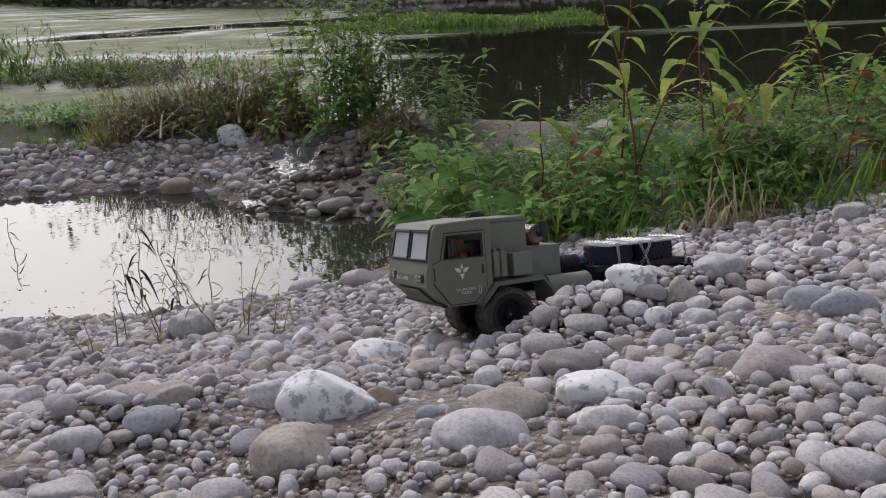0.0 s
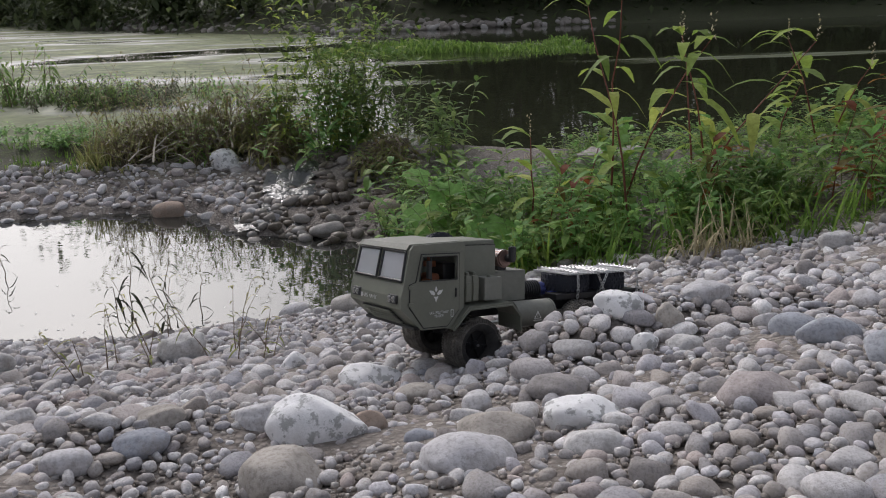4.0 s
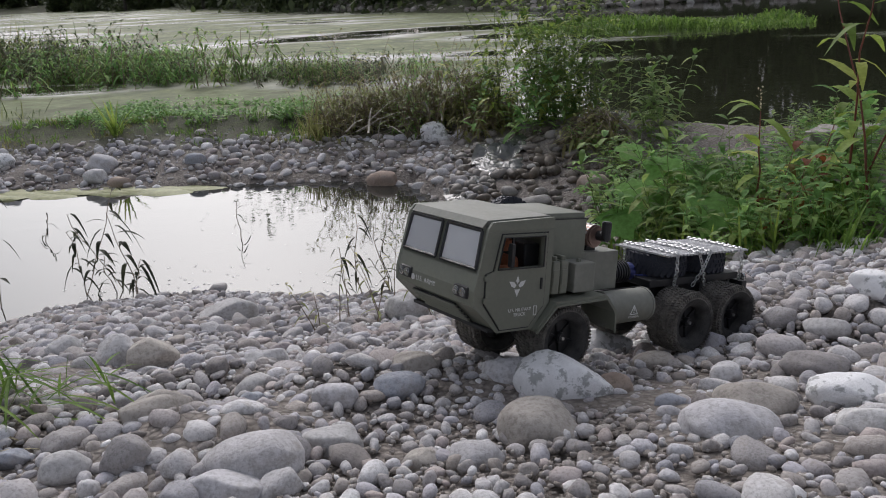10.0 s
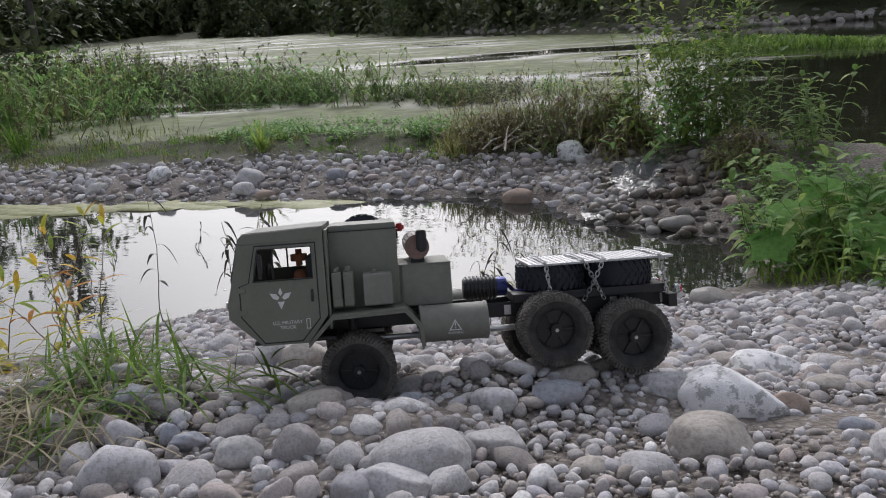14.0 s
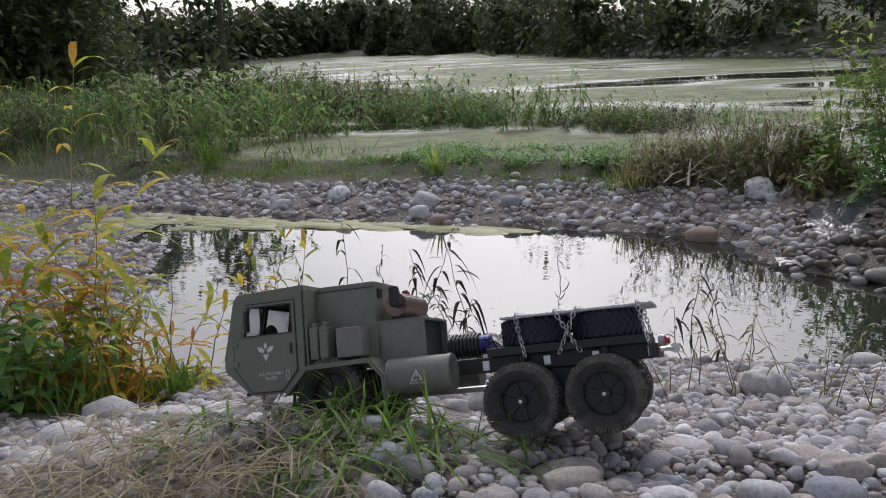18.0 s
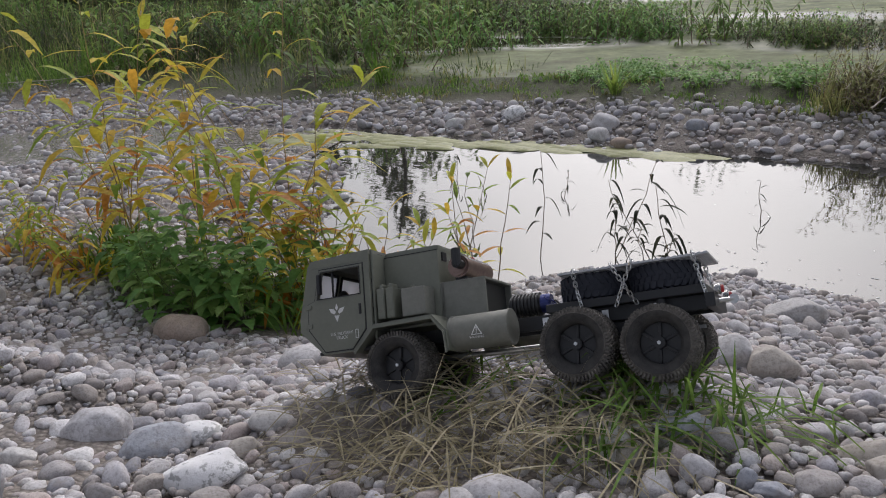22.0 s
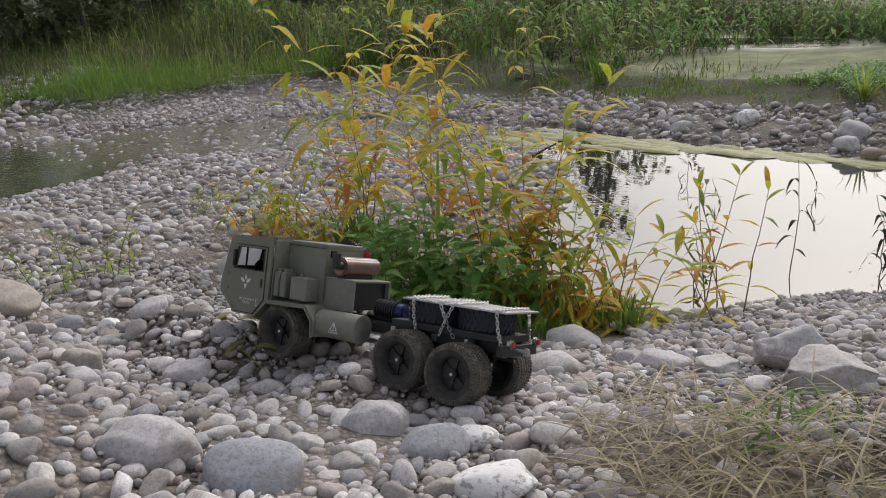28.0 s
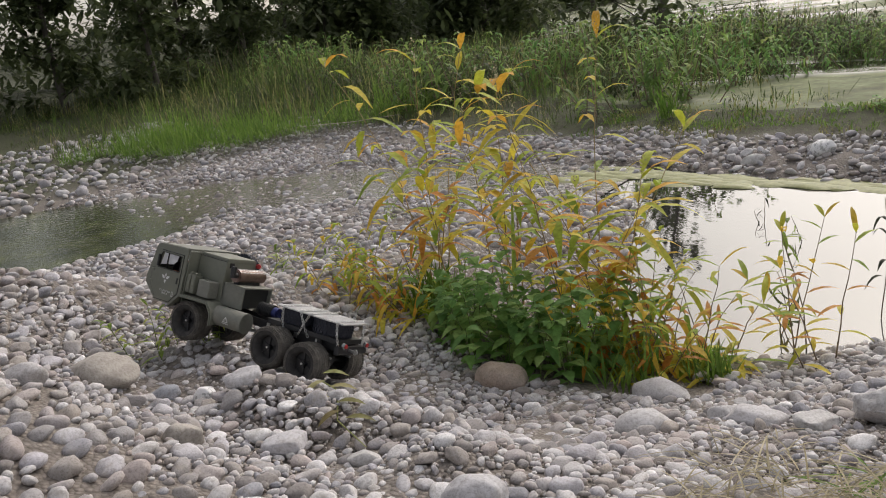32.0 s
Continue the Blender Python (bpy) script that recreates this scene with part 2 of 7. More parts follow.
scum = grain(n, links, 4, 10, 0.75)
green = ramp(n, [(0.3, (0.035, 0.045, 0.015)), (0.46, (0.1, 0.12, 0.045)), (0.6, (0.17, 0.2, 0.085)), (0.7, (0.3, 0.33, 0.19))])
links.new(scum.outputs["Fac"], green.inputs[0])
links.new(blend(n, links, (0.03, 0.032, 0.02), green.outputs[0], cover.outputs[0]), b.inputs["Base Color"])
dull = n.new("ShaderNodeMapRange")
dull.inputs["To Min"].default_value, dull.inputs["To Max"].default_value = 0.03, 0.7
matt = n.new("ShaderNodeMapRange")
matt.inputs["To Min"].default_value, matt.inputs["To Max"].default_value = 0.5, 0.08
links.new(cover.outputs[0], matt.inputs["Value"])
links.new(matt.outputs[0], b.inputs["Specular IOR Level"])
links.new(cover.outputs[0], dull.inputs["Value"])
links.new(dull.outputs[0], b.inputs["Roughness"])
algae_mat = mottled("floating_algae", (0.13, 0.14, 0.04), (0.3, 0.31, 0.12), 18, 0.6)

leaf_green = leaf_material("herb_leaf", [(0.0, (0.12, 0.21, 0.06)), (0.6, (0.22, 0.34, 0.1)), (1.0, (0.36, 0.45, 0.15))])
leaf_dark = leaf_material("nettle_leaf", [(0.0, (0.13, 0.27, 0.08)), (0.6, (0.24, 0.44, 0.13)), (1.0, (0.4, 0.56, 0.2))])
leaf_broad = leaf_material("broad_leaf", [(0.0, (0.22, 0.44, 0.12)), (1.0, (0.3, 0.54, 0.16))])
leaf_yellow = leaf_material("autumn_leaf", [(0.0, (0.22, 0.36, 0.05)), (0.3, (0.48, 0.52, 0.07)), (0.62, (0.72, 0.58, 0.08)), (0.88, (0.68, 0.38, 0.06)), (1.0, (0.56, 0.18, 0.06))], 0.5, 0.45)
leaf_rust = leaf_material("rust_leaf", [(0.0, (0.2, 0.06, 0.025)), (0.5, (0.32, 0.12, 0.04)), (1.0, (0.2, 0.18, 0.06))])
leaf_lime = leaf_material("knotweed_leaf", [(0.0, (0.17, 0.26, 0.06)), (0.7, (0.34, 0.46, 0.1)), (1.0, (0.5, 0.54, 0.15))])
leaf_olive = leaf_material("withered_leaf", [(0.0, (0.22, 0.175, 0.085)), (0.5, (0.27, 0.31, 0.11)), (1.0, (0.44, 0.4, 0.22))])
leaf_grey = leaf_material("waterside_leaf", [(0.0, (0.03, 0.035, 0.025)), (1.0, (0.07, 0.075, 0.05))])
grass_green = leaf_material("fresh_grass", [(0.0, (0.1, 0.2, 0.035)), (1.0, (0.25, 0.38, 0.09))])
grass_dry = leaf_material("dry_grass", [(0.0, (0.26, 0.23, 0.15)), (0.5, (0.45, 0.4, 0.28)), (1.0, (0.62, 0.56, 0.42))])
rank_leaf = leaf_material("rank_grass", [(0.0, (0.05, 0.08, 0.03)), (1.0, (0.13, 0.17, 0.06))])
tree_leaf = leaf_material("wood_edge_leaf", [(0.0, (0.05, 0.07, 0.032)), (1.0, (0.12, 0.15, 0.07))])
stem_red = mottled("red_stem", (0.15, 0.035, 0.03), (0.24, 0.08, 0.05), 40)
stem_brown = mottled("woody_stem", (0.13, 0.095, 0.06), (0.27, 0.2, 0.14), 40)
stem_straw = mottled("yellowed_stem", (0.24, 0.16, 0.07), (0.42, 0.32, 0.14), 40)
stem_green = mottled("green_stem", (0.1, 0.15, 0.04), (0.18, 0.22, 0.07), 40)
bark = mottled("bark", (0.04, 0.032, 0.025), (0.09, 0.075, 0.06), 8)
stick_mat = mottled("grey_driftwood", (0.17, 0.145, 0.115), (0.36, 0.31, 0.25), 25)

olive = mottled("olive_drab_paint", (0.15, 0.156, 0.122), (0.185, 0.19, 0.152), 30, 0.5, 0, 0.06, 0.0003)
olive_dusty = mottled("dusty_olive_paint", (0.165, 0.168, 0.14), (0.23, 0.228, 0.2), 25, 0.6, 0, 0.08, 0.0003)
black_plastic = mottled("black_plastic", (0.012, 0.012, 0.013), (0.022, 0.022, 0.024), 60, 0.45, 0, 0.1, 0.0003)
rubber = mottled("clean_rubber", (0.016, 0.018, 0.026), (0.028, 0.031, 0.046), 60, 0.7, 0, 0.2, 0.0005)
dusty_rubber = mottled("dusty_tyre_rubber", (0.045, 0.042, 0.038), (0.24, 0.22, 0.195), 90, 0.95, 0, 0.9, 0.0015, 9)
sidewall = mottled("dark_tyre_sidewall", (0.018, 0.018, 0.019), (0.075, 0.07, 0.065), 90, 0.9, 0, 0.6, 0.001, 9)
steel = mottled("bright_steel", (0.5, 0.5, 0.5), (0.7, 0.7, 0.7), 80, 0.32, 1.0, 0.1, 0.0002)
aluminium = mottled("perforated_aluminium", (0.45, 0.45, 0.46), (0.6, 0.6, 0.61), 60, 0.45, 0.7, 0.1, 0.0002)
copper = mottled("browned_exhaust_metal", (0.16, 0.1, 0.085), (0.28, 0.2, 0.17), 60, 0.4, 0.7, 0.2, 0.0003)
blue_metal = mottled("blue_anodised_metal", (0.02, 0.03, 0.12), (0.05, 0.06, 0.2), 60, 0.35, 0.6)
red_paint = mottled("red_plastic", (0.35, 0.02, 0.025), (0.5, 0.04, 0.04), 50, 0.4)
orange_cloth = mottled("orange_cloth", (0.3, 0.1, 0.05), (0.42, 0.16, 0.08), 60, 0.8)
decal = mottled("white_decal", (0.6, 0.6, 0.58), (0.75, 0.75, 0.73), 90, 0.6)
chrome_grey = mottled("lamp_reflector", (0.3, 0.3, 0.3), (0.5, 0.5, 0.5), 90, 0.2, 0.8)
# windscreen: near-white, almost opaque colour carries the bright sky reflection
pane_mat, n, links, b = tree("sky_white_window_glass", 0.04)
b.inputs["Base Color"].default_value = (0.85, 0.86, 0.9, 1)
b.inputs["Transmission Weight"].default_value, b.inputs["IOR"].default_value = 0.06, 2.8
grime = grain(n, links, 30, 5)
haze = ramp(n, [(0.35, (0.03, 0.03, 0.03)), (0.75, (0.3, 0.3, 0.3))])
links.new(grime.outputs["Fac"], haze.inputs[0])
links.new(haze.outputs[0], b.inputs["Roughness"])


# ---- builders ----
def mesh_of(name, verts, faces, material=None, soft=False):
    me = bpy.data.meshes.new(name)
    me.from_pydata([tuple(v) for v in verts], [], [tuple(int(i) for i in f) for f in faces])
    if soft:
        me.shade_smooth()
    if material:
        me.materials.append(material)
    return me


def from_bm(name, bm, material, soft=False, sharp=35):
    bmesh.ops.recalc_face_normals(bm, faces=bm.faces)
    me = bpy.data.meshes.new(name)
    bm.to_mesh(me)
    bm.free()
    if soft:
        me.shade_smooth()
        me.set_sharp_from_angle(angle=radians(sharp))
    me.materials.append(material)
    return me


def part(name, bm, material, parent, label="", soft=False, sharp=35):
    """Links a bmesh or a mesh as one object under a thing or a part."""
    me = from_bm(name, bm, material, soft, sharp) if isinstance(bm, bmesh.types.BMesh) else bm
    ob = new(name, me)
    ob.parent = parent
    return tagged(ob, label) if label else ob


def thing(name, m=None, label="", category="", group="", kind="", data=None):
    ob = new(name, data)
    if m is not None:
        ob.matrix_basis = m
    return tagged(ob, label, category, group, kind)


ICO = {}
for level in (1, 2, 3, 4):
    bm = bmesh.new()
    bmesh.ops.create_icosphere(bm, subdivisions=level, radius=1)
    ICO[level] = (np.array([v.co[:] for v in bm.verts]), np.array([[v.index for v in f.verts] for f in bm.faces]))
    bm.free()


def stone_shapes(rng, count, level, flat=(0.38, 0.78), long=(0.5, 1.0), rough=0.17):
    """Rounded stones of unit half-length, count x verts x 3."""
    base = ICO[level][0]
    pts = np.repeat(base[None], count, 0)
    pts = np.sign(pts) * np.abs(pts) ** rng.uniform(0.78, 1.02, (count, 1, 1))
    for k in (1.3, 2.4, 4.2):
        way, turn = rng.normal(size=(count, 3)), rng.uniform(0, 6.3, (count, 1))
        wave = np.sin(np.einsum("cvk,ck->cv", pts, way) * k + turn)
        pts = pts * (1 + rough / k * wave)[..., None]
    for k in range(6):
        face = rng.normal(size=(count, 3))
        face /= np.linalg.norm(face, axis=1, keepdims=True)
        over = np.einsum("cvk,ck->cv", pts, face) - rng.uniform(0.66, 0.95, (count, 1))
        pts = pts - 0.75 * np.maximum(over, 0)[..., None] * face[:, None]
    size = np.stack([np.ones(count), rng.uniform(*long, count), rng.uniform(*flat, count)], -1)
    return pts * size[:, None]


def turned(rng, count, lean=0.25):
    a, b, c = rng.uniform(0, 6.283, count), rng.normal(0, lean, count), rng.normal(0, lean, count)
    ca, sa, cb, sb, cc, sc = np.cos(a), np.sin(a), np.cos(b), np.sin(b), np.cos(c), np.sin(c)
    o, z = np.ones(count), np.zeros(count)
    ra = np.stack([ca, -sa, z, sa, ca, z, z, z, o], -1).reshape(-1, 3, 3)
    rb = np.stack([cb, z, sb, z, o, z, -sb, z, cb], -1).reshape(-1, 3, 3)
    rc = np.stack([o, z, z, z, cc, -sc, z, sc, cc], -1).reshape(-1, 3, 3)
    return rb @ rc @ ra


def joined_stones(name, rng, spots, radii, level, material, sink=0.35):
    count = len(spots)
    pts = np.einsum("cij,cvj->cvi", turned(rng, count), stone_shapes(rng, count, level)) * radii[:, None, None]
    pts = pts + spots[:, None, :] + np.array([0, 0, 1.0]) * (radii * (0.5 - sink))[:, None, None]
    faces = ICO[level][1]
    every = (faces[None] + (np.arange(count) * len(ICO[level][0]))[:, None, None]).reshape(-1, 3)
    me = bpy.data.meshes.new(name)
    me.vertices.add(count * len(ICO[level][0]))
    me.vertices.foreach_set("co", pts.ravel())
    me.loops.add(len(every) * 3)
    me.loops.foreach_set("vertex_index", every.ravel())
    me.polygons.add(len(every))
    me.polygons.foreach_set("loop_start", np.arange(0, len(every) * 3, 3))
    me.update(calc_edges=True)
    me.shade_smooth()
    me.materials.append(material)
    return me


# ---- the land and the waters ----
POND = [(0.22, 2.86), (0.12, 2.45), (-0.2, 2.3), (-0.5, 2.24), (-0.9, 2.3), (-1.25, 2.2), (-1.48, 1.84), (-1.8, 1.73), (-2.15, 2.05),
        (-2.4, 2.5), (-2.75, 2.92), (-3.25, 2.95), (-3.76, 2.68), (-4.2, 2.45), (-4.5, 2.22), (-4.68, 1.95), (-4.62, 1.58), (-4.6, 1.2),
        (-4.5, 0.2), (-7.2, -0.4), (-6.7, 0.9), (-6.4, 1.5), (-6.15, 2.1), (-5.85, 2.62), (-5.2, 3.05), (-4.4, 3.38), (-3.3, 3.55),
        (-2.55, 3.5), (-1.6, 3.5), (-0.9, 3.56), (-0.5, 3.45), (-0.3, 3.12), (0.0, 2.97)]
MERE = [(-12, 7.2), (-6.5, 5.6), (-4.5, 4.75), (-3.2, 4.45), (-2.1, 4.55), (-1.1, 4.5), (-0.6, 4.75), (-0.25, 4.35), (0.05, 3.98), (0.5, 3.8), (1.2, 3.35), (4, 3.0), (13, 3.0),
        (15, 15.5), (6, 16.2), (3, 17.0), (0, 16.8), (-1.5, 17.6), (-8, 27), (-18, 46), (-44, 75), (-34, 32), (-14, 13)]
MERE_Z = 0.12
# knolls and ruts of the gravel bank: x, y, height
RUTS_FRONT = [(0.22, 1.43, -0.020), (0.16, 1.39, -0.004), (0.08, 1.32, -0.007), (0.02, 1.27, 0.006), (-0.11, 1.17, 0.027), (-0.24, 1.13, 0.045), (-0.32, 1.13, 0.011), (-0.38, 1.10, -0.004), (-0.47, 1.06, 0.004), (-0.58, 0.98, 0.026), (-0.64, 1.02, 0.041), (-0.72, 0.99, 0.044), (-0.79, 0.95, 0.035), (-0.87, 0.97, 0.026), (-0.94, 0.90, 0.034), (-1.03, 0.86, 0.015), (-1.16, 0.85, 0.020), (-1.41, 0.83, 0.031), (-1.48, 0.79, 0.035), (-1.52, 0.72, 0.048), (-1.61, 0.73, 0.049), (-1.70, 0.71, 0.073), (-1.87, 0.73, 0.076), (-2.03, 0.76, 0.074), (0.20, 1.53, -0.023), (-0.18, 1.26, 0.021), (-0.38, 1.22, 0.018), (-0.43, 1.17, 0.03), (-0.51, 1.15, 0.009), (-0.56, 1.08, 0.015)]
RUTS_REAR = [(-0.64, 1.12, 0.004), (-0.72, 1.09, -0.011), (-0.80, 1.05, -0.009), (-0.96, 0.99, 0.006), (-1.05, 0.96, 0.013), (-1.18, 0.95, 0.013), (-1.27, 0.95, 0.010), (-1.43, 0.92, 0.032), (-1.50, 0.88, 0.038), (-1.56, 0.81, 0.034), (-1.65, 0.81, 0.059), (-1.75, 0.80, 0.040), (-1.92, 0.82, 0.042), (-2.07, 0.85, 0.043), (0.42, 1.48, -0.031), (0.34, 1.48, -0.030), (-0.38, 0.97, 0.02), (-1.29, 0.79, 0.051), (-1.84, 0.83, 0.044), (0.39, 1.58, -0.023), (0.32, 1.58, -0.026), (-1.33, 0.89, 0.023), (-1.74, 0.90, 0.038), (-1.89, 0.92, 0.036), (0.50, 1.50, -0.040), (-0.30, 0.97, 0.028), (-0.49, 0.98, 0.022), (0.47, 1.60, -0.036), (-1.67, 0.93, 0.038), (-1.81, 0.95, 0.035)]
RIDGE = [(0.26, 1.335, 0.026), (0.34, 1.355, 0.034), (0.42, 1.37, 0.034), (0.5, 1.39, 0.028), (0.6, 1.42, 0.024), (0.72, 1.48, 0.016)]


def outline_distance(x, y, loop):
    """Distance to a closed outline, negative inside it."""
    near, inside = np.full(x.shape, 1e9), np.zeros(x.shape, bool)
    for (ax, ay), (bx, by) in zip(loop, loop[1:] + loop[:1]):
        ex, ey = bx - ax, by - ay
        k = np.clip(((x - ax) * ex + (y - ay) * ey) / (ex * ex + ey * ey), 0, 1)
        near = np.minimum(near, np.hypot(x - ax - k * ex, y - ay - k * ey))
        inside ^= ((ay > y) != (by > y)) & (x < (by - ay and (y - ay) / (by - ay + 1e-12) * ex) + ax)
    return np.where(inside, -near, near)


def smooth(a, b, v):
    k = np.clip((v - a) / (b - a), 0, 1)
    return k * k * (3 - 2 * k)


def ground_height(x, y):
    """The gravel bank, the pond's bed, the spit and the banks beyond."""
    x, y = np.asarray(x, float), np.asarray(y, float)
    d, e = outline_distance(x, y, POND), outline_distance(x, y, MERE)
    west = smooth(-1.1, -1.7, x) * smooth(2.6, 1.9, y)
    rise = d * (0.272 - 0.1 * west) + west * 0.5 * np.maximum(0, d - 0.65) ** 2
    rise = np.where(rise > 0.36, 0.36 + 0.3 * (1 - np.exp(-(rise - 0.36) / 0.3)), rise)
    flat = smooth(-2.4, -3.2, x)
    rise = rise * (1 - flat) + flat * np.minimum(rise, 0.02 + 0.055 * d)
    beyond = smooth(3.0, 3.5, y) * smooth(-0.1, -0.5, x)
    rise = rise * (1 - beyond) + beyond * np.minimum(rise, 0.02 + 0.16 * d)
    for cx, cy, v in RUTS_FRONT + RUTS_REAR + RIDGE:
        rise = rise + v * np.exp(-((x - cx) ** 2 + (y - cy) ** 2) / 0.00605)
    land = np.minimum(rise, MERE_Z + 0.3 * e)
    land = np.where((e > 0) & (x < -0.2), np.maximum(land, MERE_Z + 0.012 - 0.12 * e), land)
    bed = np.where(d < 0, np.maximum(0.4 * d, -0.22), land)
    return np.where(e < 0, MERE_Z + np.maximum(0.3 * e, -0.3), bed)


def spaced(lo, hi, fine_lo, fine_hi, step, grow=1.25):
    mid = list(np.arange(fine_lo, fine_hi, step))
    right, s = [fine_hi], step
    while right[-1] < hi:
        s *= grow
        right.append(right[-1] + s)
    left, s = [fine_lo], step
    while left[-1] > lo:
        s *= grow
        left.append(left[-1] - s)
    return np.array(left[:0:-1] + mid + right)


gx, gy = spaced(-900, 900, -7.5, 3.0, 0.04), spaced(-900, 1500, -0.2, 5.2, 0.04)
mx, my = np.meshgrid(gx, gy)
mz = ground_height(mx, my)
lumps = np.array([noise.noise((x * 5, y * 5, 0)) + 0.5 * noise.noise((x * 13, y * 13, 3)) for x, y in zip(mx.ravel(), my.ravel())]).reshape(mx.shape)
mz = mz + 0.012 * lumps * (np.abs(mx) < 12) * (my < 9)
# the wooded slope behind the upper water
mz = mz + 2.2 * smooth(2, 25, outline_distance(mx, my, MERE)) * smooth(9, 16, my)
cols = len(gx)
idx = np.arange(mx.size).reshape(mx.shape)
quads = np.stack([idx[:-1, :-1], idx[:-1, 1:], idx[1:, 1:], idx[1:, :-1]], -1).reshape(-1, 4)
ground = thing("ground", None, "grey-brown silt and grit bank sloping down to a still pond", "ground", "", "structure",
               mesh_of("ground", np.stack([mx, my, mz], -1).reshape(-1, 3), quads, soil, True))


def sheet(name, loop, z, material, label, category):
    bm = bmesh.new()
    bm.faces.new([bm.verts.new((x, y, z)) for x, y in loop])
    bmesh.ops.triangulate(bm, faces=bm.faces)
    return thing(name, None, label, category, "", "structure", from_bm(name, bm, material))


sheet("water_pond", [(-7.6, -0.8), (0.5, -0.8), (0.5, 3.72), (-7.6, 3.72)], 0.0, still_water, "still pond water mirroring a pale evening sky", "water")
STREAM = [(-2.95, 2.9), (-3.3, 2.9), (-3.8, 2.6), (-4.2, 2.38), (-4.42, 2.15), (-4.6, 1.9), (-4.55, 1.5), (-4.5, -0.4), (-7.4, -0.6), (-6.8, 1.5), (-6.3, 2.3), (-5.9, 2.72), (-5.2, 3.15), (-4.4, 3.48), (-3.3, 3.64), (-3.1, 3.4)]
sheet("water_stream", STREAM, 0.004, stream_water, "shallow stream running over brown silt and green weed", "water")
sheet("water_mere", MERE, MERE_Z - 0.002, mere_water, "dark backwater half covered with pale green floating algae", "water")


